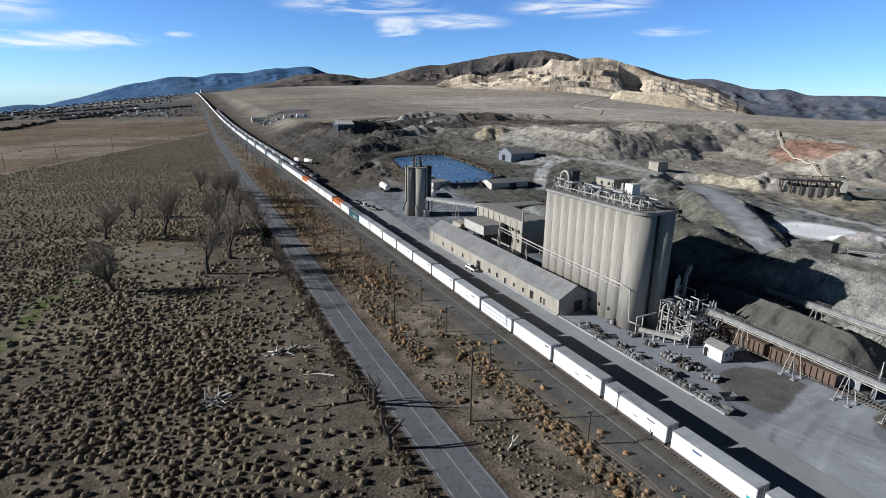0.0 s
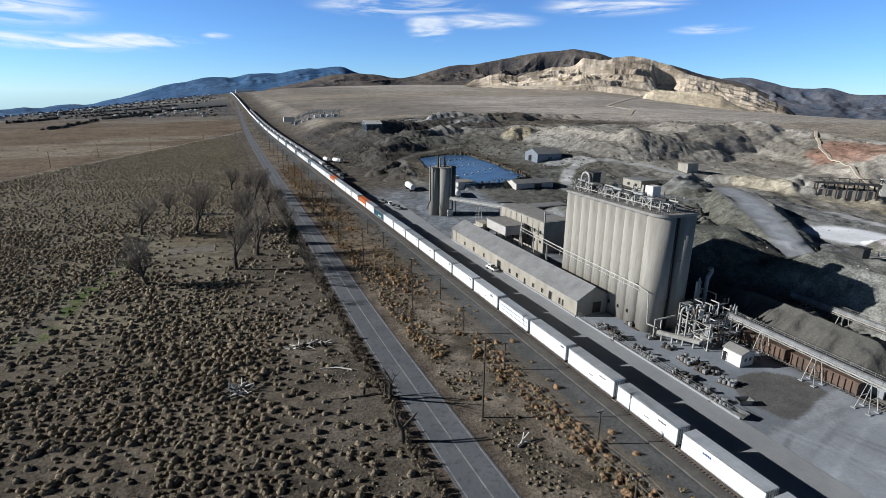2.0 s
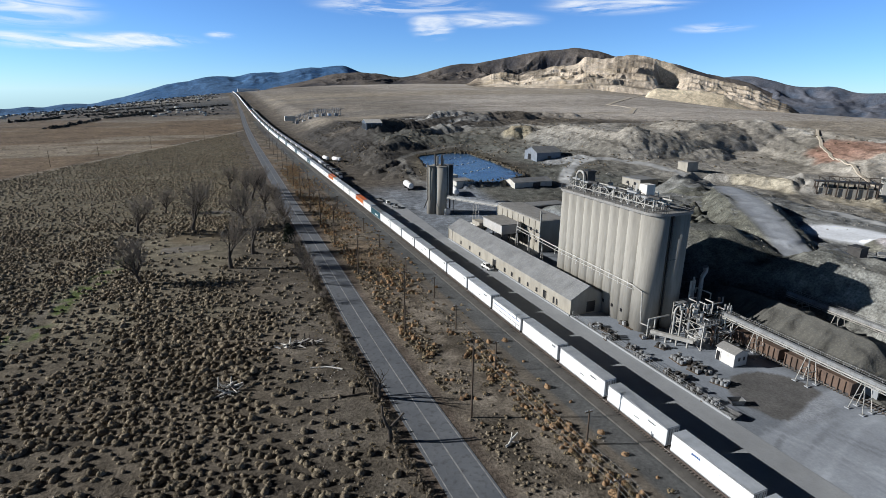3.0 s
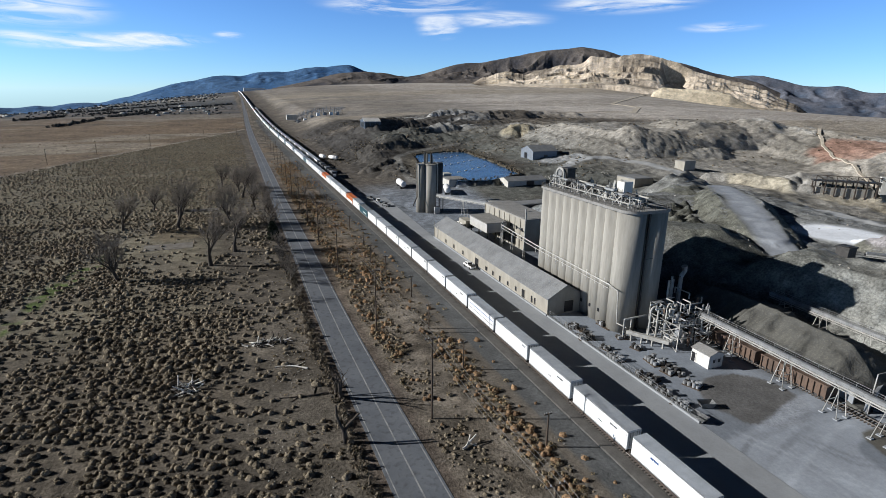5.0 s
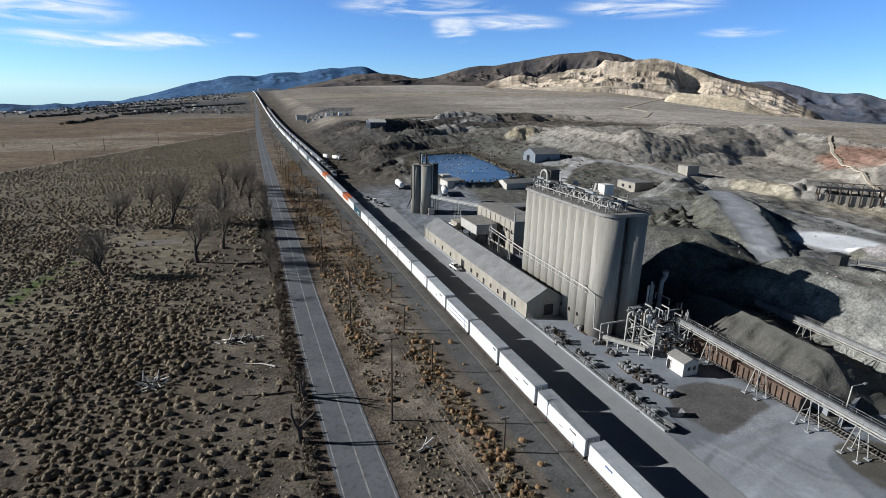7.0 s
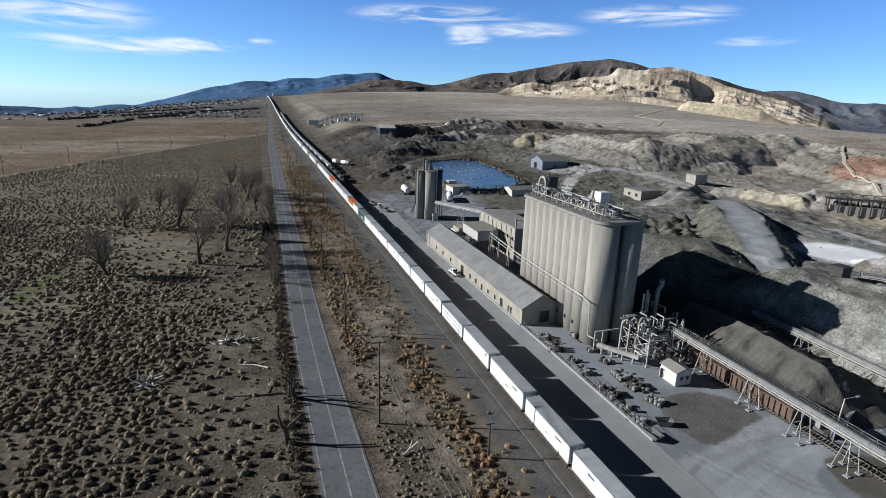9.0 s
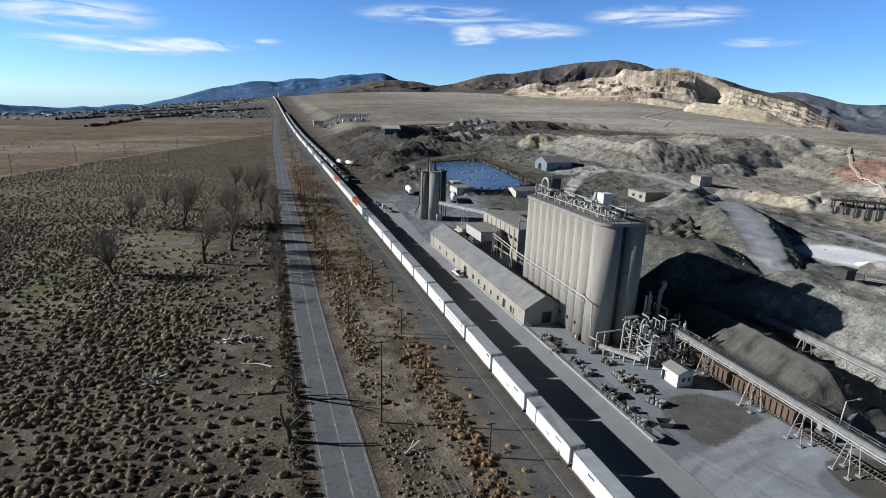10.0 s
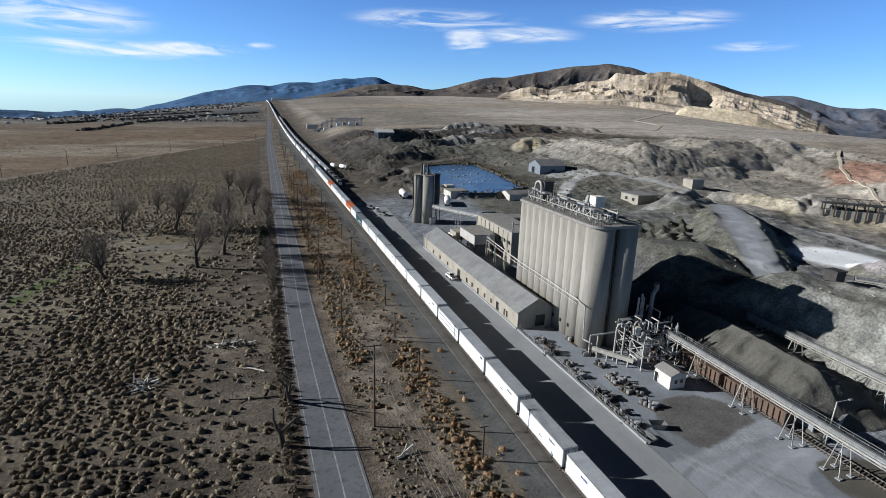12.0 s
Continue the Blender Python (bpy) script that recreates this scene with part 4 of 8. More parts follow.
def quarry_cut(a, u, e, x, y):
    """How far the rock is laid bare: all but a scrub-grown shoulder on the way up and a few ledges."""
    n = rough(x, y, 160, 4, 83)
    bare = smooth(a + 3 * (n - 0.5), 24.4, 26.5) * (1 - smooth(a + 4 * (n - 0.5), 53.0, 55.5))
    shoulder = smooth(a + 2 * (n - 0.5), 39.0, 40.0) * (1 - smooth(a, 42.6, 43.4)) * smooth(e + 1.2 * (n - 0.5), 1.6, 2.1) * (1 - smooth(e, 3.3, 3.6))
    east = smooth(a, 45.5, 47.0) * (1 - smooth(e - (3.0 - 0.42 * (a - 45)) + 1.4 * (n - 0.5), -0.9, -0.5)) * smooth(n, 0.4, 0.55)
    return np.clip(bare * (1 - 0.75 * shoulder) * (1 - 0.6 * east), 0, 1)


def quarry_bite(a, u):
    """A steep-sided bite out of the face behind a spur, and a shallower one further east."""
    n = rough(a * 60, u * 400, 90, 3, 85) - 0.5
    bite = smooth(a + 0.9 * n, 42.9, 43.9) * (1 - smooth(a + 0.9 * n, 44.9, 46.4)) * smooth(u, 0.16, 0.24)
    second = smooth(a + 0.6 * n, 36.0, 36.3) * (1 - smooth(a, 36.6, 38.2)) * smooth(u, 0.25, 0.4)
    return 1 - 0.5 * bite * (1 - smooth(u, 0.55, 0.6)) - 0.16 * second * (1 - smooth(u, 0.5, 0.58))


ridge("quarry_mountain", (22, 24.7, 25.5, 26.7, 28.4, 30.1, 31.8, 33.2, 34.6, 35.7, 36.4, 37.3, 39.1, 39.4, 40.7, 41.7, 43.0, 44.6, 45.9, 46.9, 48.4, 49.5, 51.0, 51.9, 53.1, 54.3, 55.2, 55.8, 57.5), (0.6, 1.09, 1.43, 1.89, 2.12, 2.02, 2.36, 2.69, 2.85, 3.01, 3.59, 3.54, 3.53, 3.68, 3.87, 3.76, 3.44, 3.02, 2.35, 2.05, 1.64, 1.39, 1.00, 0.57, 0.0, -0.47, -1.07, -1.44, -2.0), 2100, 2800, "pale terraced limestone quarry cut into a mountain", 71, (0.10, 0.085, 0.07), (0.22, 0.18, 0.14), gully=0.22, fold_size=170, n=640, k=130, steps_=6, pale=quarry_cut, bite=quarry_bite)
ridge("spoil_bank", (42.0, 42.3, 42.7, 43.3, 44.9, 47.3, 49.3, 50.3, 51.7), (-0.4, -0.15, 0.44, 0.76, 0.66, 0.53, 0.14, -0.44, -1.06), 1880, 2080, "smooth pale limestone spoil bank below the quarry", 91, (0.56, 0.47, 0.345), (0.64, 0.55, 0.41), crest=0.35, gully=0.05)
# ---- the works: silos, sheds, conveyors ----
def gable(name, label, category, x0, y0, x1, y1, z0, eave, peak, along, wall, roof, doors=(), over=0.4):
    """A gabled building; along: the axis of its ridge. doors: part name, face, from, to, low, high."""
    root = thing(name, label, category, Matrix.Translation((x0, y0, z0)))
    w, d, e, p = x1 - x0, y1 - y0, eave - z0, peak - z0
    bm = bmesh.new()
    if along == "y":
        ends = [[bm.verts.new((x, y, z)) for x, z in ((0, -0.5), (w, -0.5), (w, e), (w / 2, p), (0, e))] for y in (0, d)]
    else:
        ends = [[bm.verts.new((x, y, z)) for y, z in ((0, -0.5), (d, -0.5), (d, e), (d / 2, p), (0, e))] for x in (0, w)]
    bm.faces.new(ends[0]), bm.faces.new(ends[1])
    for k in range(5):
        bm.faces.new((ends[0][k], ends[0][(k + 1) % 5], ends[1][(k + 1) % 5], ends[1][k]))
    bmesh.ops.recalc_face_normals(bm, faces=bm.faces)
    part("wall", bm, wall, root)
    half, length = (w / 2, d) if along == "y" else (d / 2, w)
    rise = (p - e) / half
    for side in (-1, 1):
        bm = bmesh.new()
        rows = []
        for s in (-over, length + over):
            for q, lift in ((half + over, 0.06), (half + over, 0.2), (0, 0.2), (0, 0.06)):
                z = p - rise * q + lift
                u = half + side * q
                rows.append(bm.verts.new((u, s, z) if along == "y" else (s, u, z)))
        for f in ((0, 1, 2, 3), (7, 6, 5, 4), (0, 4, 5, 1), (1, 5, 6, 2), (2, 6, 7, 3), (3, 7, 4, 0)):
            bm.faces.new([rows[i] for i in f])
        bmesh.ops.recalc_face_normals(bm, faces=bm.faces)
        # standing seams across the slope
        for k in range(1, int(length / 2.6) if length > 40 else 0):
            s = k * 2.6
            a, b = p - rise * (half + over) + 0.2, p + 0.2
            u0, u1 = half + side * (half + over), half
            bm_beam(bm, (u0, s, a) if along == "y" else (s, u0, a), (u1, s, b) if along == "y" else (s, u1, b), 0.035, 0.03)
        part("roof", bm, roof, root)
    for kind, face, a, b, lo, hi in doors:
        bm = bmesh.new()
        t = 0.06
        if face == "-x": bm_box(bm, -t, a, lo, t, b, hi)
        if face == "+x": bm_box(bm, w - t, a, lo, w + t, b, hi)
        if face == "-y": bm_box(bm, a, -t, lo, b, t, hi)
        opening = part(kind, bm, GLASS_DARK, root)
        bm = bmesh.new()
        f, g = 0.12, 0.1
        for c0, c1, l0, l1 in ((a - f, a, lo, hi + f), (b, b + f, lo, hi + f), (a, b, hi, hi + f)):
            if face == "-x": bm_box(bm, -g, c0, l0, g, c1, l1)
            if face == "+x": bm_box(bm, w - g, c0, l0, w + g, c1, l1)
            if face == "-y": bm_box(bm, c0, -g, l0, c1, g, l1)
        part("frame", bm, wall, opening)
    return root


def flat_block(name, label, category, x0, y0, x1, y1, z0, z1, wall, roof, pilasters=0, turn=0.0, lip=0.25, openings=()):
    root = thing(name, label, category, Matrix.Translation((x0, y0, z0)) @ Matrix.Rotation(radians(turn), 4, "Z"))
    w, d, h = x1 - x0, y1 - y0, z1 - z0
    bm = bmesh.new(); bm_box(bm, 0, 0, -1.0, w, d, h); part("wall", bm, wall, root)
    bm = bmesh.new(); bm_box(bm, -lip, -lip, h, w + lip, d + lip, h + 0.35); bm_box(bm, 0.5, 0.5, h + 0.35, w - 0.5, d - 0.5, h + 0.45)
    part("roof", bm, roof, root, bevel=0.05)
    for k in range(pilasters + 1 if pilasters else 0):
        bm = bmesh.new(); y = d * k / pilasters; bm_box(bm, -0.22, max(y - 0.3, 0), -0.5, 0.0, min(y + 0.3, d), h - 0.4)
        part("pilaster", bm, wall, root)
    for face, a, b, lo, hi in openings:
        bm = bmesh.new()
        if face == "-x": bm_box(bm, -0.05, a, lo, 0.05, b, hi)
        else: bm_box(bm, a, -0.05, lo, b, 0.05, hi)
        part("window", bm, GLASS_DARK, root)
    return root


# the long low shed beside the lane
SHED_DOORS = [("door", "-x", 40.5, 42.8, 0.0, 2.9), ("window", "-x", 34.0, 35.2, 0.9, 2.3), ("window", "-x", 29.5, 30.6, 0.9, 2.3), ("door", "-x", 25.0, 26.0, 0.0, 2.2), ("window", "-x", 20.3, 21.2, 1.0, 2.2), ("window", "-x", 15.6, 16.5, 1.0, 2.3),
              ("door", "-x", 11.2, 12.7, 0.6, 2.9), ("window", "-x", 7.2, 7.9, 0.8, 2.6), ("window", "-x", 5.8, 6.4, 0.8, 2.6), ("window", "-x", 52.0, 53.0, 1.0, 2.3), ("window", "-x", 60.0, 61.0, 1.0, 2.3), ("window", "-x", 67.5, 68.5, 1.0, 2.3),
              ("door", "-y", 4.9, 7.6, 0.4, 3.4)]
shed = gable("shed", "long beige shed with dusty grey gable roof beside the lane", "shed", 0, 0, 10.4, 80, 0, 4.6, 7.6, "y", WALL_BEIGE, ROOF_GREY, SHED_DOORS)
bm = bmesh.new(); bm_box(bm, -0.35, 0.0, -0.2, 0.0, 80, 0.45); part("plinth", bm, CONCRETE_PALE, shed)
for y, h in ((79.6, 6.0), (76.0, 5.2)):
    bm = bmesh.new(); bm_rod(bm, (-0.25, y, 0), (-0.25, y, h), 0.12); part("downpipe", bm, PIPE_PALE, shed)


# the big block of fluted bins
def silo_block():
    root = thing("silo_block", "tall pale concrete grain silo block with fluted bins and rooftop machinery", "silo")
    z = 28.7
    bm = bmesh.new(); bm_box(bm, 11.2, -11.5, -0.5, 20.6, 21.2, z); part("core", bm, CONCRETE, root)
    bm = bmesh.new()
    bmesh.ops.create_cone(bm, cap_ends=True, segments=48, radius1=2.7, radius2=2.7, depth=z + 0.5, matrix=Matrix.Translation((0, 0, z / 2 - 0.25)))
    flute = part("bin", bm, CONCRETE, root, smooth_=True)
    flute.location = (12.2, -7.6, 0)
    for x in (12.2, 19.4):
        for k in range(9):
            if x > 13 or k:
                ob = new("bin", flute.data); ob.parent = root; ob.location = (x, -7.6 + 3.42 * k, 0)
    bm = bmesh.new()
    bmesh.ops.create_cone(bm, cap_ends=True, segments=56, radius1=3.2, radius2=3.2, depth=z + 0.5, matrix=Matrix.Translation((0, 0, z / 2 - 0.25)))
    big = part("bin", bm, CONCRETE, root, smooth_=True); big.location = (12.7, -11.8, 0)
    for me in (flute.data, big.data):
        for f in me.polygons:
            f.use_smooth = abs(f.normal.z) < 0.5
    ob = new("bin", big.data); ob.parent = root; ob.location = (18.9, -11.8, 0)
    # roof slab with rounded corners
    outline = []
    for cx, cy, r, a0 in ((12.7, -11.8, 3.6, 180), (18.9, -11.8, 3.6, 270), (20.6, 19.9, 2.6, 0), (11.7, 19.9, 2.6, 90)):
        outline += [(cx + r * math.cos(radians(a0 + 9 * k)), cy + r * math.sin(radians(a0 + 9 * k))) for k in range(11)]
    bm = bmesh.new(); bm_prism(bm, outline, z - 0.1, z + 0.55); part("roof", bm, ROOF_DUST, root)
    top = z + 0.55
    # parapet rail
    rail_pts = outline + outline[:1]
    bm = bmesh.new()
    for a, b in zip(rail_pts, rail_pts[1:]):
        if (Vector(a) - Vector(b)).length > 0.05:
            bm_rod(bm, (*a, top + 1.05), (*b, top + 1.05), 0.045, 5); bm_rod(bm, (*a, top + 0.55), (*b, top + 0.55), 0.035, 5)
    for a, b in zip(rail_pts, rail_pts[1:]):
        n = max(1, int((Vector(a) - Vector(b)).length / 2.4))
        for k in range(n):
            p = Vector(a).lerp(Vector(b), k / n); bm_rod(bm, (p.x, p.y, top), (p.x, p.y, top + 1.05), 0.045, 5)
    part("railing", bm, DARK_STEEL, root)
    # conveyor gallery frames along the roof
    for k in range(12):
        y = -12.0 + 2.75 * k
        bm = bmesh.new()
        for x in (11.4, 14.0):
            bm_beam(bm, (x, y, top), (x, y, top + 2.6), 0.16)
        bm_beam(bm, (11.3, y, top + 2.55), (14.1, y, top + 2.55), 0.2); bm_beam(bm, (11.4, y, top + 0.2), (14.0, y, top + 2.4), 0.12)
        if k % 2: bm_beam(bm, (11.4, y, top + 0.1), (11.4, y + 2.7, top + 2.5), 0.14); bm_beam(bm, (11.4, y + 2.7, top + 0.1), (11.4, y, top + 2.5), 0.14)
        part("gallery_frame", bm, PIPE_PALE, root)
    for k in range(9):
        lift = (2.7, 2.2, 2.75, 2.4)[k % 4]
        bm = bmesh.new(); bm_box(bm, 12.3, -12.6 + 3.7 * k, top + lift, 13.2, -9.3 + 3.7 * k, top + lift + 0.45); part("conveyor_section", bm, GALV if k % 3 else DARK_STEEL, root)
    posts = random.Random(21)
    for k in range(26):
        x, y, h = posts.uniform(10.8, 20.5), posts.uniform(-13, 20), posts.uniform(1.4, 3.6)
        bm = bmesh.new(); bm_rod(bm, (x, y, top - 0.05), (x, y, top + h), 0.09, 6); bm_rod(bm, (x, y, top + h * 0.8), (x + posts.choice((-1.4, 1.5)), y + posts.choice((0, 1.2)), top + h * 0.8), 0.08, 6); part("vent_pipe", bm, posts.choice((PIPE_PALE, GALV, DARK_STEEL)), root)
    for x, zz, r in ((14.6, 1.7, 0.24), (15.4, 1.0, 0.18), (11.0, 1.2, 0.14), (16.3, 2.2, 0.2)):
        bm = bmesh.new(); bm_rod(bm, (x, -12.6, top + zz), (x, 19, top + zz), r, 8)
        for k in range(7): bm_rod(bm, (x, -12 + 5 * k, top), (x, -12 + 5 * k, top + zz), 0.08, 6)
        part("pipe", bm, PIPE_PALE if x != 15.4 else DARK_STEEL, root)
    # hoppers and boxes between the pipes
    rnd = random.Random(4)
    for k in range(14):
        x, y, s = rnd.uniform(14.5, 21.0), rnd.uniform(-12, 20), rnd.uniform(0.5, 1.1)
        bm = bmesh.new(); bm_box(bm, -s / 2, -s / 2, 0, s / 2, s / 2, s * rnd.uniform(1.0, 2.2)); bm_rod(bm, (0, 0, s), (0, 0, s * 2.6), 0.12, 6)
        o = part("machine_box", bm, rnd.choice((PIPE_PALE, DARK_STEEL, GALV)), root, bevel=0.05); o.location = (x, y, top)
    # elevator head with a bent duct
    bm = bmesh.new(); bm_box(bm, 13.0, 14.6, top, 15.6, 17.2, top + 5.2); bm_box(bm, 12.8, 14.4, top + 5.2, 15.8, 17.4, top + 5.5); part("elevator_head", bm, DARK_STEEL, root)
    bm = bmesh.new()
    prev = None
    for k in range(11):
        a = radians(180 - 18 * k); p = (12.4, 15.9 + 1.7 * math.cos(a) + 1.0, top + 3.6 + 1.7 * math.sin(a))
        if prev: bm_rod(bm, prev, p, 0.32, 10)
        prev = p
    bm_rod(bm, (12.4, 15.2, top), (12.4, 15.2, top + 3.6), 0.32, 10); bm_rod(bm, (12.4, 18.6, top), (12.4, 18.6, top + 3.6), 0.32, 10)
    part("duct", bm, PIPE_PALE, root)
    # white dust collector
    bm = bmesh.new(); bm_box(bm, 15.0, -5.6, top + 1.2, 17.6, -3.0, top + 4.8); part("dust_collector", bm, WALL_WHITE, root, "white sheet-metal dust collector on steel legs", bevel=0.06)
    for dx in (15.1, 17.5):
        for dy in (-5.5, -3.1):
            bm = bmesh.new(); bm_beam(bm, (dx, dy, top), (dx, dy, top + 1.7), 0.2); part("leg", bm, DARK_STEEL, root)
    bm = bmesh.new(); bm_beam(bm, (12.4, -4.4, top + 0.4), (15.2, -2.0, top + 4.6), 0.45, 0.35); part("chute", bm, PIPE_PALE, root)
    # wall pipe with brackets across the bins, and a down pipe at the near corner
    bm = bmesh.new(); bm_rod(bm, (9.1, -11, 11.2), (9.1, 21.6, 11.9), 0.16, 8); bm_rod(bm, (9.1, -11, 10.2), (9.1, 21.6, 10.9), 0.09, 6)
    for k in range(10): bm_beam(bm, (9.1, -9.2 + 3.42 * k, 9.7), (9.1, -9.2 + 3.42 * k, 12.3), 0.12); bm_beam(bm, (9.1, -9.2 + 3.42 * k, 11.2), (10.3, -9.2 + 3.42 * k, 11.2), 0.12)
    part("wall_pipe", bm, PIPE_PALE, root)
    bm = bmesh.new(); bm_rod(bm, (9.1, -11, 11.2), (9.1, -14.2, 10.6), 0.16, 8); bm_rod(bm, (9.1, -14.2, 10.6), (8.8, -15.2, 3.2), 0.16, 8); bm_rod(bm, (8.8, -15.2, 3.2), (9.6, -17.6, 3.0), 0.16, 8); part("down_pipe", bm, PIPE_PALE, root)
    bm = bmesh.new(); bm_beam(bm, (15.8, -14.1, 0), (15.8, -14.1, z), 0.35); bm_beam(bm, (15.2, -15.2, 18), (17.0, -15.2, 18), 0.12); part("ladder", bm, DARK_STEEL, root)
    for k in range(9):
        bm = bmesh.new(); bm_box(bm, 9.38, -7.9 + 3.42 * k, 3.0, 9.62, -7.3 + 3.42 * k, 3.8); part("port", bm, GLASS_DARK, root)
    return root


silo_block()


# the pair of slim silos at the end of the lane
def slim_silos():
    root = thing("slim_silos", "cluster of slim pale concrete silos beside the lane", "silo")
    top = 22.3
    for x, y, r, mat in ((10.2, 124.6, 2.35, CONCRETE), (14.0, 122.0, 2.6, CONCRETE), (18.6, 124.6, 2.2, DARK_STEEL), (14.4, 127.4, 2.4, CONCRETE)):
        bm = bmesh.new()
        low = 0.0 if x < 18 else 7.0
        bmesh.ops.create_cone(bm, cap_ends=True, segments=36, radius1=r, radius2=r, depth=top - low, matrix=Matrix.Translation((x, y, (top + low) / 2)))
        bmesh.ops.create_cone(bm, cap_ends=True, segments=36, radius1=r + 0.15, radius2=r + 0.15, depth=0.35, matrix=Matrix.Translation((x, y, top + 0.1)))
        ob = part("silo", bm, mat, root)
        for f in ob.data.polygons: f.use_smooth = abs(f.normal.z) < 0.5
    for x, y in ((18.0, 121.6), (20.3, 126.2), (17.2, 126.6), (20.4, 122.6)):
        bm = bmesh.new(); bm_beam(bm, (x, y, 0), (x, y, 7.2), 0.3); part("leg", bm, DARK_STEEL, root)
    for x, y, h, r in ((11.6, 123.6, 5.6, 0.5), (12.9, 124.6, 4.6, 0.6), (14.6, 123.4, 5.0, 0.45), (15.6, 124.6, 3.4, 0.5)):
        bm = bmesh.new(); bm_rod(bm, (x, y, top), (x, y, top + h), r, 10); part("vent_stack", bm, PIPE_PALE if h < 5 else DARK_STEEL, root)
    bm = bmesh.new(); bm_rod(bm, (7.6, 123.0, 7.4), (7.6, 123.0, top + 1.6), 0.28, 8); bm_rod(bm, (7.6, 123.0, 7.4), (5.2, 121.5, 3.6), 0.25, 8); part("pipe", bm, DARK_STEEL, root)
    bm = bmesh.new(); bm_rod(bm, (16.6, 120.2, 6.4), (16.8, 120.6, top + 0.6), 0.28, 8); bm_rod(bm, (16.8, 120.6, top + 0.6), (15.2, 121.6, top + 1.2), 0.28, 8); part("pipe", bm, PIPE_PALE, root)
    bm = bmesh.new(); bm_box(bm, 14.6, 118.4, 0.0, 17.2, 121.0, 3.0); part("base_room", bm, WALL_WHITE, root)
    bm = bmesh.new(); bm_beam(bm, (12.0, 119.3, top + 1.0), (20.5, 123.3, top + 1.0), 0.08)
    for k in range(6): bm_beam(bm, (12.0 + 1.7 * k, 119.3 + 0.8 * k, top), (12.0 + 1.7 * k, 119.3 + 0.8 * k, top + 1.0), 0.08)
    part("railing", bm, DARK_STEEL, root)


slim_silos()

flat_block("works_building", "tall beige concrete works building with wall pilasters and dusty flat roof", "building", 23.5, 51.5, 34.5, 84, 0, 11.2, WALL_BEIGE, ROOF_DUST, 8, openings=[("-x", y, y + 1.2, z, z + 1.3) for y in (2, 6, 10.2, 14.2, 18.2, 22.3, 26.4) for z in (6.6, 3.2)])
rig = thing("wall_pipework", "steel pipes and walkway along the works building wall", "pipework")
bm = bmesh.new(); bm_rod(bm, (22.9, 51.0, 0), (22.9, 51.0, 15.5), 0.3, 8); bm_beam(bm, (22.9, 50.6, 14.6), (25.0, 50.6, 14.6), 0.15); part("stack_pipe", bm, PIPE_PALE, rig)
bm = bmesh.new(); bm_rod(bm, (9.1, 21.6, 11.9), (13.0, 50, 10.9), 0.16, 8); bm_rod(bm, (13.0, 50, 10.9), (22.6, 66, 8.5), 0.16, 8); bm_rod(bm, (9.1, 21.6, 10.9), (13.0, 50, 9.9), 0.1, 6); part("long_pipe", bm, PIPE_PALE, rig)
for y, x, h in ((30, 10.2, 11.5), (40, 11.6, 11.1), (50, 13.0, 10.8), (58, 17.6, 9.6)):
    bm = bmesh.new(); bm_beam(bm, (x - 0.6, y, 0), (x, y, h), 0.16); bm_beam(bm, (x + 0.6, y, 0), (x, y, h), 0.16); part("pipe_stand", bm, PIPE_PALE, rig)


# grey loading house on posts
def loading_house():
    root = thing("loading_house", "grey sheet-metal loading house raised on steel posts", "building")
    bm = bmesh.new()
    ends = [[bm.verts.new((x, y, z)) for x, z in ((13.5, 4.9), (21.5, 4.9), (21.5, 8.3), (13.5, 8.3))] for y in (62, 77)]
    bm.faces.new(ends[0]), bm.faces.new(ends[1])
    for k in range(4): bm.faces.new((ends[0][k], ends[0][(k + 1) % 4], ends[1][(k + 1) % 4], ends[1][k]))
    bmesh.ops.recalc_face_normals(bm, faces=bm.faces)
    part("wall", bm, surface("pale_grey_sheet", (0.46, 0.45, 0.43), (0.38, 0.37, 0.355), 2.0, 0.6, bump=0.05), root)
    bm = bmesh.new(); bm_box(bm, 13.1, 61.6, 8.3, 21.9, 77.4, 8.6); part("roof", bm, ROOF_DUST, root, bevel=0.04)
    for x in (14, 21):
        for y in (62.5, 69.5, 76.5):
            bm = bmesh.new(); bm_beam(bm, (x, y, -0.2), (x, y, 5.0), 0.35); part("post", bm, DARK_STEEL, root)
    bm = bmesh.new(); bm_box(bm, 12.0, 77.4, 3.0, 15.5, 84, 6.0); part("lean_to", bm, WALL_BEIGE, root)
    for k in range(3):
        bm = bmesh.new(); bm_rod(bm, (12.2, 78.5 + 2.4 * k, 3.5), (12.2, 80.3 + 2.4 * k, 3.5), 0.9, 14); part("tank", bm, WALL_WHITE, root)


loading_house()


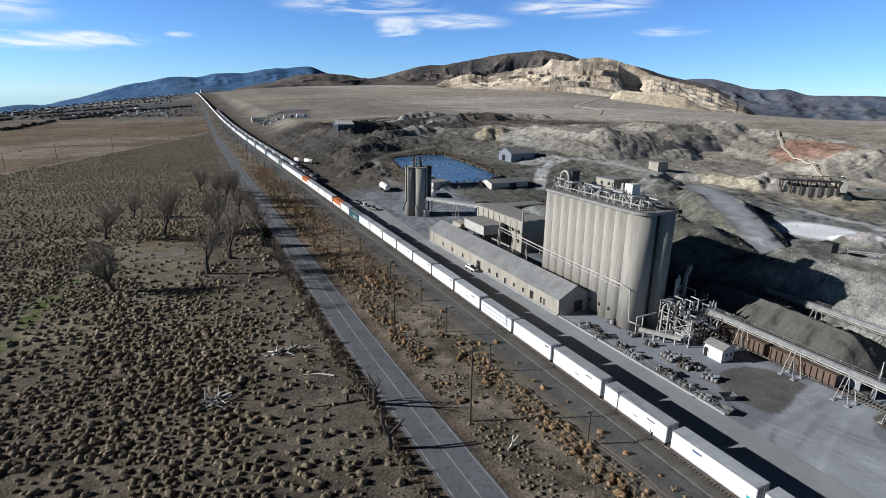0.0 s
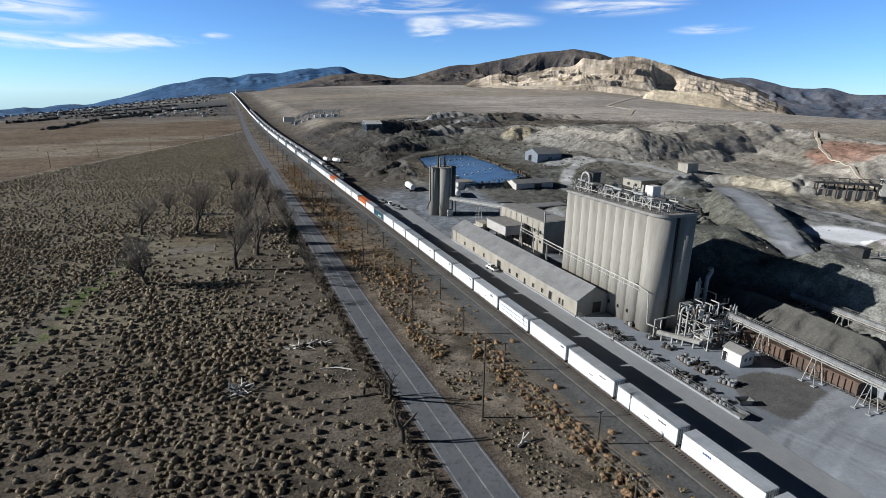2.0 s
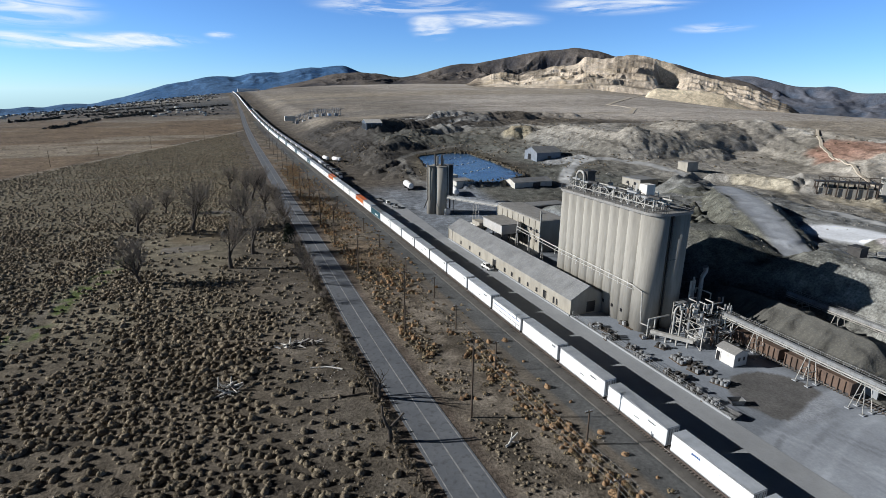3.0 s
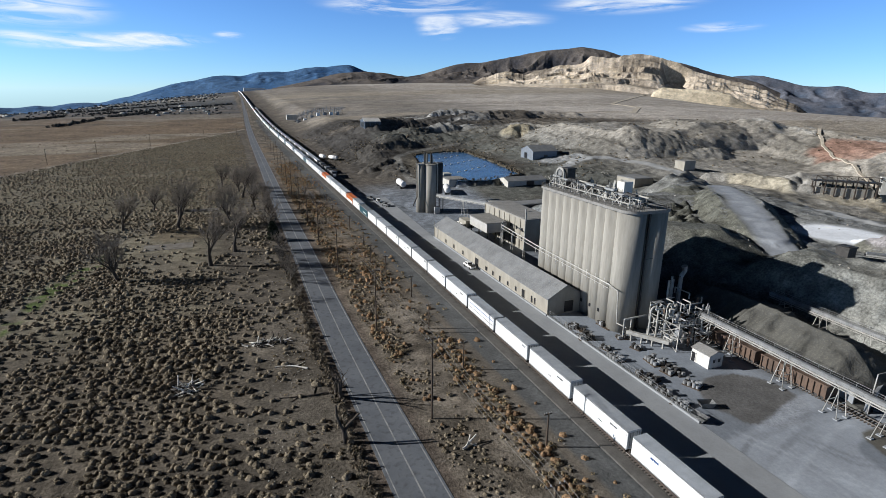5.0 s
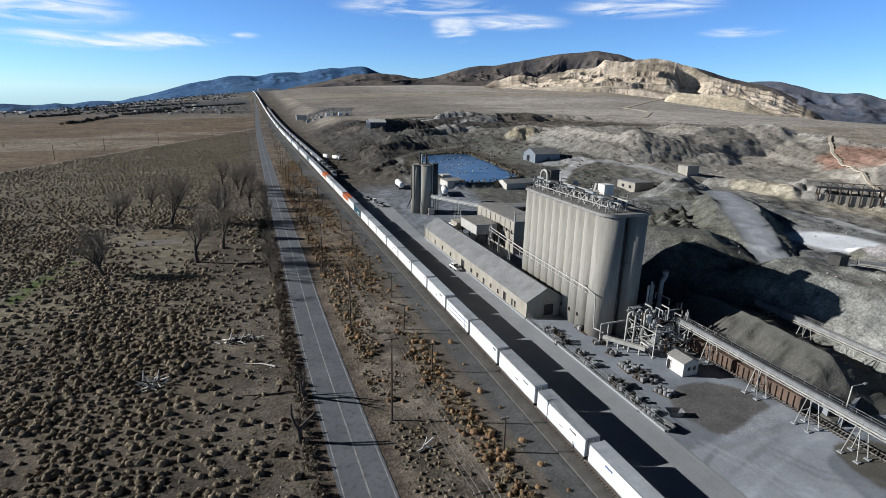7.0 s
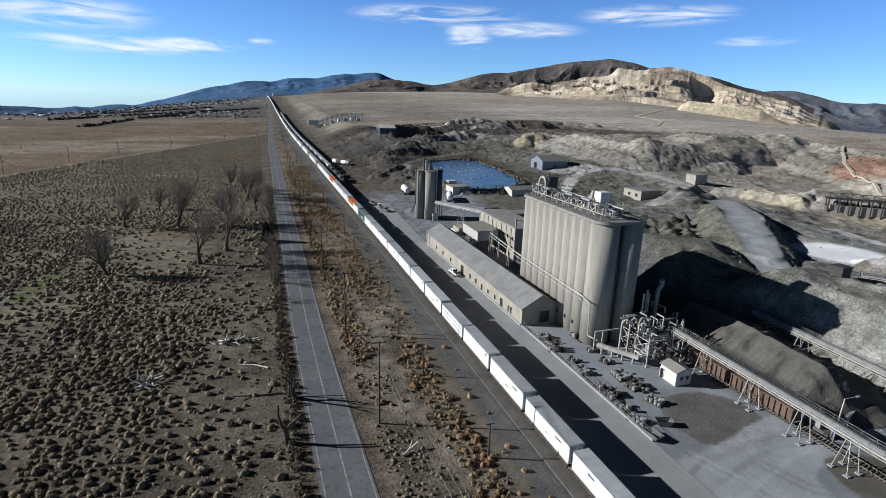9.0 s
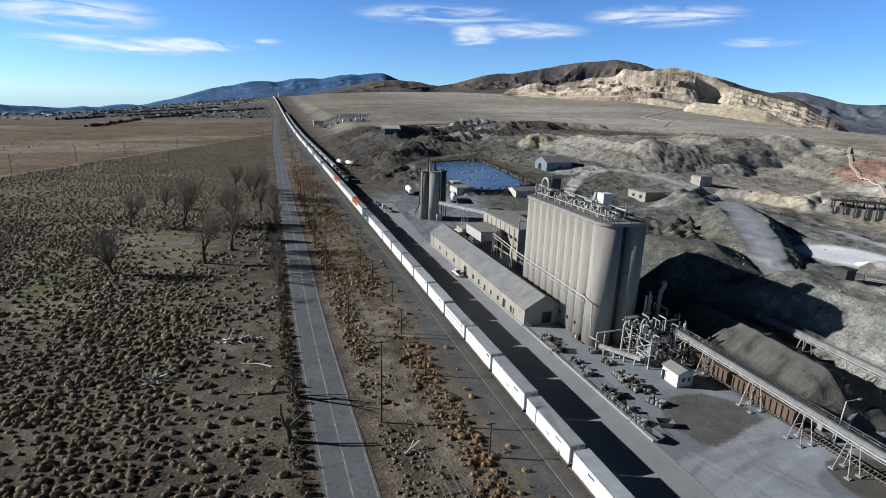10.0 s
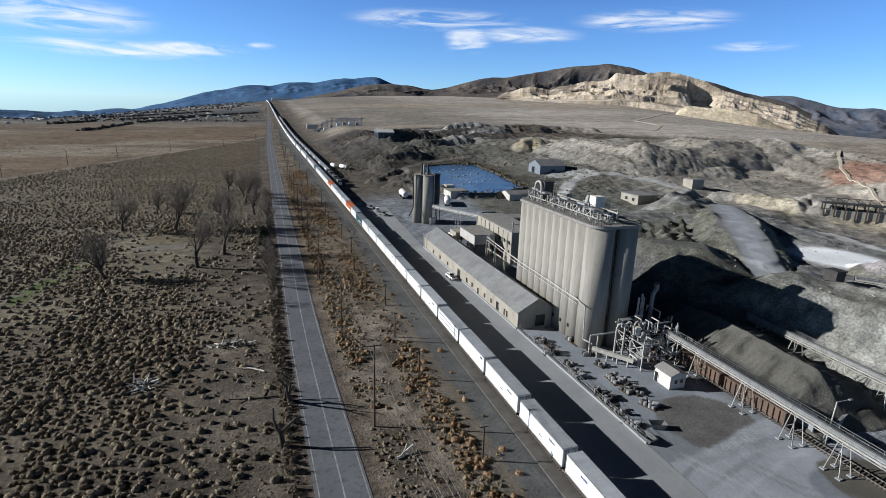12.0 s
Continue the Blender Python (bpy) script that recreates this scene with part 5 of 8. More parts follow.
def conveyor(name, label, a, b, width, legs, cover=True, splay=1.5, walk_side=-1):
    """A raised belt conveyor from a to b with trestle legs at the given shares of its length."""
    root = thing(name, label, "conveyor")
    a, b = Vector(a), Vector(b)
    d = (b - a).normalized()
    side = Vector((d.y, -d.x, 0)).normalized()
    up = Vector((0, 0, 1))

    def box_along(bm, off, lift, w, h):
        bm_beam_up(bm, a + side * off + up * lift, b + side * off + up * lift, w, h)

    def bm_beam_up(bm, p, q, w, h):
        dd = q - p
        x = Vector((dd.y, -dd.x, 0)).normalized(); y = dd.normalized(); z = x.cross(y)
        m = Matrix((x, y, z)).transposed().to_4x4(); m.translation = (p + q) / 2
        bmesh.ops.create_cube(bm, size=1.0, matrix=m @ Matrix.Diagonal((w, dd.length, h, 1)))

    bm = bmesh.new(); box_along(bm, 0, -0.2, width, 0.3); part("deck", bm, DARK_STEEL, root)
    bm = bmesh.new(); box_along(bm, width * 0.18 * -walk_side, 0.35, width * 0.42, 0.7) if cover else box_along(bm, 0, 0.1, width * 0.5, 0.2); part("belt_cover", bm, GALV if cover else DARK_STEEL, root)
    bm = bmesh.new()
    for o in (-width / 2, width / 2): box_along(bm, o, -0.6, 0.14, 0.14); box_along(bm, o, -0.1, 0.16, 0.3)
    n = max(2, int((b - a).length / 2.2))
    for k in range(n):
        p, q = a.lerp(b, k / n), a.lerp(b, (k + 1) / n)
        for o in (-width / 2, width / 2): bm_beam(bm, p + side * o - up * 0.2, q + side * o - up * 0.65, 0.07)
    part("side_truss", bm, PIPE_PALE, root)
    for o in (-width / 2, width / 2):
        bm = bmesh.new(); box_along(bm, o, 1.0, 0.06, 0.06); box_along(bm, o, 0.55, 0.05, 0.05)
        for k in range(n + 1):
            p = a.lerp(b, k / n) + side * o; bm_beam(bm, p, p + up * 1.0, 0.06)
        part("handrail", bm, GALV, root)
    for s in legs:
        p = a.lerp(b, s)
        foot = float(land(p.x, p.y))
        for e in (-0.8, 0.8):
            for o in (-1, 1):
                bm = bmesh.new(); bm_beam(bm, p + d * e * 0.4 + side * o * width * 0.45 - up * 0.4, Vector((p.x, p.y, foot)) + d * e * 1.6 + side * o * (width * 0.5 + splay), 0.12); part("leg", bm, PIPE_PALE, root)
        h = p.z - foot
        for e in (-1.1, 1.1):
            bm = bmesh.new(); bm_beam(bm, Vector((p.x, p.y, foot + h * 0.45)) + d * e * 0.75 + side * (width * 0.47 + splay * 0.55), Vector((p.x, p.y, foot + h * 0.45)) + d * e * 0.75 - side * (width * 0.47 + splay * 0.55), 0.12); part("tie_beam", bm, PIPE_PALE, root)
        for e in (-1.28, 1.28):
            for o in (-1, 1):
                q = Vector((p.x, p.y, foot)) + d * e + side * o * (width * 0.5 + splay)
                bm = bmesh.new(); bm_box(bm, q.x - 0.4, q.y - 0.4, foot - 0.3, q.x + 0.4, q.y + 0.4, foot + 0.2); part("footing", bm, CONCRETE_PALE, root)
    return root


conveyor("conveyor", "long raised grey belt conveyor with handrails over rail cars", (25.6, -23, 6.2), (23.0, -96, 6.0), 1.9, (0.13, 0.29, 0.43, 0.54, 0.70, 0.85), splay=0.25)
conveyor("conveyor", "raised belt conveyor on trestles behind the gravel pile", (53.5, -19.5, 6.0), (50.0, -84, 5.6), 2.2, (0.06, 0.2, 0.35, 0.5, 0.75, 0.95), splay=0.3)
conveyor("conveyor", "inclined belt conveyor between the slim silos and the works building", (16.2, 119.5, 8.4), (25.5, 83.6, 10.6), 1.8, (0.55,), splay=0.1)


def process_tower():
    root = thing("process_tower", "cluttered steel process tower with pipes, ducts and platforms", "tower")
    xs, ys = (16.0, 20.5, 25.0, 29.0), (-26.5, -22.0, -17.5)
    for x in xs:
        for y in ys:
            h = {16.0: 8.4, 20.5: 9.2, 25.0: 7.4, 29.0: 6.6}[x] - (1.6 if y < -25 else 0)
            bm = bmesh.new(); bm_beam(bm, (x, y, -0.2), (x, y, h), 0.18); part("column", bm, PIPE_PALE if (x + y) % 2 else DARK_STEEL, root)
    for z in (3.0, 5.8):
        for x in xs:
            bm = bmesh.new(); bm_beam(bm, (x, ys[0] if z < 8 else ys[1], z), (x, ys[-1], z), 0.14); part("beam", bm, PIPE_PALE, root)
        for y in ys[1 if z > 8 else 0:]:
            bm = bmesh.new(); bm_beam(bm, (xs[0], y, z), (xs[-1], y, z), 0.14); part("beam", bm, PIPE_PALE, root)
    for x0, x1, y0, y1, z in ((16, 18.5, -19.0, -17.8, 8.5), (21, 24, -19.0, -17.8, 7.2), (16, 20.5, -26.5, -24.8, 5.9), (22.5, 29, -26.5, -24.8, 3.1), (25, 29, -19.5, -17.5, 5.9)):
        bm = bmesh.new(); bm_box(bm, x0, y0, z - 0.06, x1, y1, z + 0.06); part("platform", bm, GALV, root)
    for (xa, ya), (xb, yb) in (((16, -26.5), (16, -22)), ((20.5, -26.5), (25, -26.5)), ((25, -26.5), (29, -26.5)), ((29, -26.5), (29, -22)), ((16, -22), (16, -17.5))):
        for z0, z1 in ((0, 3), (3, 5.8)):
            bm = bmesh.new(); bm_beam(bm, (xa, ya, z0), (xb, yb, z1), 0.12); bm_beam(bm, (xb, yb, z0), (xa, ya, z1), 0.12); part("brace", bm, PIPE_PALE, root)
    rnd = random.Random(11)
    for k in range(40):
        x, y, z = rnd.uniform(16, 29), rnd.uniform(-26.5, -17.5), rnd.choice((0.2, 3.1, 5.9))
        s = rnd.uniform(0.25, 0.65); h = rnd.uniform(0.8, 2.3)
        bm = bmesh.new()
        if rnd.random() < 0.55:
            bm_rod(bm, (0, 0, 0.5 * h), (0, 0, 1.3 * h), s, 12); bm_rod(bm, (0, 0, 0), (0, 0, 0.5 * h), 0.15, 12, s)
        else:
            bm_box(bm, -s, -s * 0.7, 0, s, s * 0.7, h); bm_rod(bm, (0, 0, h), (0, 0, h + 0.7), 0.12, 6)
        o = part(rnd.choice(("cyclone", "machine_box", "hopper")), bm, rnd.choice((PIPE_PALE, GALV, DARK_STEEL, RUST)), root); o.location = (x, y, z)
    for k in range(34):
        x, y, z = rnd.uniform(15.5, 28), rnd.uniform(-27, -18), rnd.uniform(1.0, 8.0)
        bm = bmesh.new()
        p = Vector((x, y, z))
        for _ in range(4):
            q = p + rnd.choice((Vector((2.2, 0, 0)), Vector((-1.8, 0, 0)), Vector((0, 2.2, 0)), Vector((0, -1.6, 0)), Vector((0, 0, 1.4)), Vector((0, 0, -1.4))))
            q.z = max(q.z, 0.4)
            bm_rod(bm, p, q, 0.16, 8)
            p = q
        part("pipe", bm, rnd.choice((PIPE_PALE, PIPE_PALE, DARK_STEEL, GALV)), root)
    for cx, w in ((15.6, 2.2), (17.2, 1.6), (19.4, 1.3)):
        bm = bmesh.new(); prev = None
        for k in range(10):
            a = radians(180 - 20 * k); p = Vector((cx + w * (1 + math.cos(a)) / 2 - w, -20.5, 7.6 + 1.0 * math.sin(a)))
            if prev: bm_rod(bm, prev, p, 0.22, 8)
            prev = p
        bm_rod(bm, (cx - w, -20.5, 0), (cx - w, -20.5, 7.6), 0.22, 8); part("bent_duct", bm, PIPE_PALE, root)
    # exhaust stacks
    for x, y, h in ((22.0, -16.2, 12.4), (23.4, -15.6, 13.0), (24.3, -15.2, 12.0)):
        bm = bmesh.new(); bm_rod(bm, (x, y, 0), (x, y, h), 0.24, 8); part("exhaust_pipe", bm, PIPE_PALE, root)
    bm = bmesh.new(); bm_rod(bm, (27.2, -14.6, 0), (27.2, -14.6, 12.2), 0.5, 12); bm_rod(bm, (27.2, -14.6, 12.2), (28.2, -14.6, 13.6), 0.5, 12); bm_rod(bm, (28.2, -14.6, 13.6), (27.8, -14.6, 14.8), 0.5, 12, 0.7); part("exhaust_elbow", bm, GALV, root)
    for z in (5.9,):
        bm = bmesh.new(); y = -26.5 if z < 8 else -22.0; e = 20.5 if z < 8 else 25
        bm_beam(bm, (16, y, z + 1.05), (e, y, z + 1.05), 0.06); bm_beam(bm, (16, y, z + 0.55), (e, y, z + 0.55), 0.05)
        for k in range(6): bm_beam(bm, (16 + (e - 16) * k / 5, y, z), (16 + (e - 16) * k / 5, y, z + 1.05), 0.06)
        part("handrail", bm, GALV, root)


process_tower()
duct = thing("feed_duct", "pale square duct on low stands between silo and tower", "duct")
bm = bmesh.new(); bm_beam(bm, (9.8, -17.6, 2.0), (15.0, -25.2, 1.8), 0.8, 0.8); part("casing", bm, PIPE_PALE, duct)
bm = bmesh.new(); bm_beam(bm, (16.2, -16.4, 4.6), (9.2, -17.2, 4.9), 0.3, 0.3); bm_rod(bm, (9.2, -17.2, 4.9), (9.2, -17.2, 0), 0.14); bm_rod(bm, (11.4, -17.0, 4.8), (11.4, -17.0, 0), 0.14); part("upper_pipe", bm, PIPE_PALE, duct)
for k in range(4):
    p = Vector((9.8, -17.6, 0)).lerp(Vector((15.0, -25.2, 0)), (k + 0.5) / 4)
    bm = bmesh.new(); bm_beam(bm, (p.x, p.y, -0.1), (p.x, p.y, 1.7), 0.3); part("stand", bm, PIPE_PALE, duct)

hut = gable("hut", "small off-white hut with a grey gable roof on the yard", "hut", 16.4, -34.6, 20.2, -30.2, 0, 2.9, 3.6, "y", WALL_WHITE, ROOF_DUST, [("door", "-x", 3.4, 4.3, 0.0, 2.1), ("window", "-y", 1.0, 1.7, 1.2, 2.0), ("window", "-y", 2.4, 3.1, 1.2, 2.0)], over=0.25)


# open hopper cars under the conveyor
def hopper_car():
    root = thing("hopper_car", "rusty brown ribbed hopper rail car parked under the conveyor", "rail car", group="hopper cars on the siding")
    bm = bmesh.new(); bm_box(bm, -1.35, -6.6, 1.2, 1.35, 6.6, 3.5); part("body", bm, RUST, root)
    for s in (-1, 1):
        for k in range(12):
            bm = bmesh.new(); bm_box(bm, s * 1.48 - 0.14, -6.5 + 1.17 * k - 0.1, 0.95, s * 1.48 + 0.14, -6.5 + 1.17 * k + 0.1, 3.45); part("rib", bm, RUST, root)
        bm = bmesh.new(); bm_box(bm, s * 1.42 - 0.1, -6.7, 3.4, s * 1.42 + 0.1, 6.7, 3.62); part("top_rail", bm, RUST, root)
    bm = bmesh.new(); bm_box(bm, -1.2, -6.9, 0.8, 1.2, 6.9, 1.2); part("frame", bm, DARK_STEEL, root)
    for y in (-4.8, 4.8):
        bm = bmesh.new(); bm_box(bm, -0.9, -1.2 + y, 0.35, 0.9, 1.2 + y, 0.8); bogie = part("bogie", bm, DARK_STEEL, root)
        for e in (-0.85, 0.85):
            for s in (-0.72, 0.72):
                bm = bmesh.new(); bm_rod(bm, (s - 0.07, y + e, 0.62), (s + 0.07, y + e, 0.62), 0.45, 16); part("wheel", bm, DARK_STEEL, bogie)
    return root


hopper = hopper_car()
hopper.location = (27.6, -45.0, 0)
for y in (-30.6, -16.2):
    copy_thing(hopper, Matrix.Translation((27.6, y, 0)))


# gravel pile between low walls
def gravel_pile():
    u, v = np.meshgrid(np.linspace(29.6, 59, 110), np.linspace(-57, -6, 200), indexing="ij")
    ridge_x = 40.0 + 0.08 * (v + 32)
    crest = 7.7 * smooth(v, -57, -46) * (1 - smooth(v, -12, -7)) * (0.95 + 0.1 * rough(v, v * 0, 9, 2, 8))
    width = np.where(u < ridge_x, 10.2, 17.0)
    z = crest * np.clip(1 - np.abs(u - ridge_x) / width, 0, 1) ** 0.95 + (rough(u, v, 3.5, 4, 12) - 0.5) * 0.9
    z += 1.4 * (rough(u * 1.0, v, 9.0, 3, 14) - 0.5) + 2.9 * (rough(u * 0.2, v, 4.2, 4, 15, True) - 0.55) * smooth(z, 0.5, 2.0) * smooth(np.abs(u - ridge_x), 0.5, 4.0)
    z = np.where((u < 29.7) | (u > 58.8) | (v < -56.6) | (v > -6.4), -0.3, z)
    ob = grid_object("gravel_pile", u, v, z, GRAVEL)
    tagged(ob, "long grey-green gravel stockpile between low concrete walls", "gravel pile", kind="stuff")
    for x0, y0, x1, y1, h, n in ((30.2, -54, 30.2, -12, 3.8, 9), (30.0, -56.2, 53, -48.5, 2.2, 5)):
        wall = thing("retaining_wall", "pale concrete retaining wall beside the gravel pile", "retaining wall")
        for k in range(n):
            bm = bmesh.new(); p, q = Vector((x0, y0, 0)).lerp(Vector((x1, y1, 0)), k / n), Vector((x0, y0, 0)).lerp(Vector((x1, y1, 0)), (k + 0.985) / n)
            bm_beam(bm, p + Vector((0, 0, h / 2 - 0.2)), q + Vector((0, 0, h / 2 - 0.2)), 0.5, h) if abs(x1 - x0) > 1 else bm_box(bm, x0 - 0.2, p.y, -0.3, x0 + 0.2, q.y, h)
            part("wall_panel", bm, CONCRETE_PALE, wall)


gravel_pile()

lamp_post = thing("street_lamp", "tall pale steel street lamp beside the gravel pile", "street lamp", Matrix.Translation((28.6, -57.2, 0)))
bm = bmesh.new(); bm_rod(bm, (0, 0, -0.1), (1.4, 0.6, 8.0), 0.13, 8, 0.09); part("pole", bm, PIPE_PALE, lamp_post)
bm = bmesh.new(); bm_rod(bm, (1.4, 0.6, 8.0), (3.8, 0.2, 8.3), 0.07, 6); part("arm", bm, PIPE_PALE, lamp_post)
bm = bmesh.new(); bm_box(bm, 3.5, 0.0, 8.15, 4.3, 0.4, 8.4); part("lamp_head", bm, GALV, lamp_post, bevel=0.05)
# ---- railway ----
def sweep_boxes(name, rows, mat, label, category, kind="stuff"):
    """Many small boxes (centre, half sizes) as one mesh."""
    rows = np.asarray(rows, float)
    corner = np.array([(x, y, z) for x in (-1, 1) for y in (-1, 1) for z in (-1, 1)], float)
    co = (rows[:, None, :3] + rows[:, None, 3:] * corner[None]).reshape(-1, 3)
    face = np.array([(0, 1, 3, 2), (4, 6, 7, 5), (0, 4, 5, 1), (2, 3, 7, 6), (0, 2, 6, 4), (1, 5, 7, 3)])
    quads = (np.arange(len(rows))[:, None, None] * 8 + face[None]).reshape(-1, 4)
    me = bpy.data.meshes.new(name)
    me.vertices.add(len(co)); me.vertices.foreach_set("co", co.ravel())
    me.loops.add(quads.size); me.loops.foreach_set("vertex_index", quads.ravel().astype(np.int32))
    me.polygons.add(len(quads)); me.polygons.foreach_set("loop_start", np.arange(0, quads.size, 4, dtype=np.int32))
    me.materials.append(mat)
    me.update(calc_edges=True)
    return tagged(new(name, me), label, category, kind=kind)


def railway(x, y0, y1, ties_to):
    sweep_boxes("railway_ties", [(x, y0 + 0.6 * k, 0.40, 1.3, 0.12, 0.08) for k in range(int((ties_to - y0) / 0.6))], TIMBER_TIE, "weathered dark timber railway ties in ballast", "railway ties")
    track = thing("railway_track", "pair of worn steel rails on timber ties", "railway track", kind="structure")
    ys = [y0, *(y for y in range(600, 2600, 40) if y0 < y < y1), y1]
    for s in (-0.75, 0.75):
        bm = bmesh.new()
        rows = [[bm.verts.new((x + s + dx, y, float(land(x, y)) + z)) for dx, z in ((-0.08, 0.44), (-0.04, 0.48), (-0.04, 0.62), (0.04, 0.62), (0.04, 0.48), (0.08, 0.44))] for y in ys]
        for a, b in zip(rows, rows[1:]):
            for k in range(6):
                bm.faces.new((a[k], a[(k + 1) % 6], b[(k + 1) % 6], b[k]))
        bm.faces.new(rows[0]), bm.faces.new(rows[-1])
        bmesh.ops.recalc_face_normals(bm, faces=bm.faces)
        part("rail", bm, STEEL_RAIL, track)


railway(TRACK_X, -150, 2600, 420)
strip("railway_bed", list(range(225, 900, 15)) + list(range(900, 2600, 80)), lambda y: -12.8, lambda y: -7.0, 0.3, BALLAST, "dark ballast bed of the added second railway track", "railway bed", 0.5)
railway(-10.0, 226, 1300, 420)
railway(27.6, -150, -6, -8)


def freight_box(body_mat, label, top_mat, marks, length=13.95, group="boxes on the freight train"):
    root = thing("container", label, "container", group=group)
    h, half = length / 2, 1.3
    bm = bmesh.new(); bm_box(bm, -half, -h, 0, half, h, 2.86); part("body", bm, body_mat, root, bevel=0.03)
    bm = bmesh.new(); bm_box(bm, -half + 0.05, -h + 0.05, 2.85, half - 0.05, h - 0.05, 2.92)
    for k in range(int(length / 1.2)): bm_box(bm, -half + 0.1, -h + 0.5 + 1.2 * k, 2.90, half - 0.1, -h + 0.62 + 1.2 * k, 2.915)
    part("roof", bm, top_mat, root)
    for s in (-1, 1):
        bm = bmesh.new()
        for k in range(int(length / 0.61)): bm_box(bm, s * half - 0.02, -h + 0.3 + 0.61 * k, 0.12, s * half + 0.02, -h + 0.36 + 0.61 * k, 2.74)
        part("side_ribs", bm, body_mat, root)
        bm = bmesh.new(); bm_box(bm, s * (half - 0.02) - 0.05, -h, -0.02, s * (half - 0.02) + 0.05, h, 0.16); bm_box(bm, s * (half - 0.02) - 0.05, -h, 2.76, s * (half - 0.02) + 0.05, h, 2.9); part("side_rail", bm, GALV, root)
    for e in (-1, 1):
        for s in (-0.62, 0.62):
            bm = bmesh.new(); bm_box(bm, s - 0.58, e * h - 0.04, 0.15, s + 0.58, e * h + 0.04, 2.75)
            # the -y doors take the roof's colour, the +y doors the body's
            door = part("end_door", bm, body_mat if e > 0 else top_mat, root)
            bm = bmesh.new(); bm_rod(bm, (s - 0.2, e * (h + 0.07), 0.2), (s - 0.2, e * (h + 0.07), 2.7), 0.03, 6); bm_rod(bm, (s + 0.25, e * (h + 0.07), 0.2), (s + 0.25, e * (h + 0.07), 2.7), 0.03, 6); part("lock_bar", bm, DARK_STEEL, door)
    for y0, y1, z0, z1, ink in marks:
        bm = bmesh.new(); bm_box(bm, -half - 0.035, y0, z0, -half - 0.005, y1, z1); part("marking", bm, ink, root)
    return root


def flat_car():
    root = thing("flat_car", "dark steel container flat car of the freight train", "rail car", group="flat cars of the train")
    bm = bmesh.new(); bm_box(bm, -0.45, -7.3, 0.95, 0.45, 7.3, 1.3); part("spine", bm, CAR_STEEL, root)
    for y in (-6.2, -2.1, 2.1, 6.2):
        bm = bmesh.new(); bm_box(bm, -1.35, y - 0.25, 1.1, 1.35, y + 0.25, 1.35); part("crossbeam", bm, CAR_STEEL, root)
    for s in (-1.3, 1.3):
        bm = bmesh.new(); bm_box(bm, s - 0.1, -6.9, 0.95, s + 0.1, 6.9, 1.3); part("side_sill", bm, CAR_STEEL, root)
    for y in (-6.3, 6.3):
        bm = bmesh.new(); bm_box(bm, -0.95, y - 1.2, 0.75, 0.95, y + 1.2, 1.05); bm_box(bm, -1.1, y - 0.6, 0.85, 1.1, y + 0.6, 1.0); bogie = part("bogie", bm, CAR_STEEL, root)
        for e in (-0.85, 0.85):
            for s in (-0.75, 0.75):
                bm = bmesh.new(); bm_rod(bm, (s - 0.07, y + e, 1.04), (s + 0.07, y + e, 1.04), 0.42, 14); part("wheel", bm, DARK_STEEL, bogie)
    return root


LETTERS = [(-4.6 + 0.3 * k, -4.6 + 0.3 * k + 0.22, 1.9, 2.12, INK) for k in range(6)] + [(-1.0 + 0.3 * k, -0.78 + 0.3 * k, 1.0, 1.16, INK) for k in range(4)]
BLUES = [(1.6 + 0.32 * k, 1.6 + 0.32 * k + 0.24, 1.85, 2.15, INK_BLUE) for k in range(5)] + [(-6.4, -5.7, 0.7, 1.05, INK_TEAL)]
SMALL = [(-6.2 + 0.3 * k, -6.2 + 0.3 * k + 0.2, 2.1, 2.4, INK) for k in range(4)]
STRIPE = [(-6.6, 6.2, 1.9, 2.02, INK_BLUE), (-6.6, 6.2, 0.95, 1.05, INK)]
WHITE_LABEL, BOX_GROUP = "white ribbed freight container riding on a flat rail car", "boxes on the freight train"
boxes = {
    "plain": freight_box(BOX_WHITE, WHITE_LABEL, BOX_TOP, SMALL),
    "letters": freight_box(BOX_WHITE, "white freight container with small dark lettering on a flat car", BOX_TOP, LETTERS),
    "blue": freight_box(BOX_WHITE, "white freight container with blue and teal markings on a flat car", BOX_TOP, BLUES),
    "stripe": freight_box(BOX_WHITE, "white freight container with a dark blue stripe on a flat car", BOX_TOP, STRIPE),
    "orange": freight_box(BOX_ORANGE, "bright orange freight container riding on a flat rail car", BOX_ORANGE, [(-6.7, 6.7, 0.2, 1.15, BOX_WHITE)]),
    "teal": freight_box(BOX_TEAL, "dark teal freight container with pale lettering on a flat car", BOX_GREY, [(-4.0 + 0.6 * k, -3.6 + 0.6 * k, 0.8, 1.3, BOX_WHITE) for k in range(8)]),
}
ORDER = {-2: "plain", -1: "blue", 0: "letters", 1: "letters", 2: "plain", 3: "stripe", 4: "letters", 5: "plain", 7: "letters", 10: "plain", 11: "teal", 12: "plain", 13: "orange", 14: "plain", 18: "orange"}
flat = flat_car()


def plain_box(body_mat, top_mat, label, group=BOX_GROUP):
    """A far-off box: body, roof and end doors alone."""
    root = thing("container", label, "container", group=group)
    bm = bmesh.new(); bm_box(bm, -1.3, -6.97, 0, 1.3, 6.97, 2.86); part("body", bm, body_mat, root, bevel=0.03)
    bm = bmesh.new(); bm_box(bm, -1.25, -6.92, 2.85, 1.25, 6.92, 2.92); part("roof", bm, top_mat, root)
    # end door in the roof's colour
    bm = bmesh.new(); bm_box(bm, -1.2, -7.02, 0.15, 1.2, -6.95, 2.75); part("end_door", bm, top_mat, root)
    return root


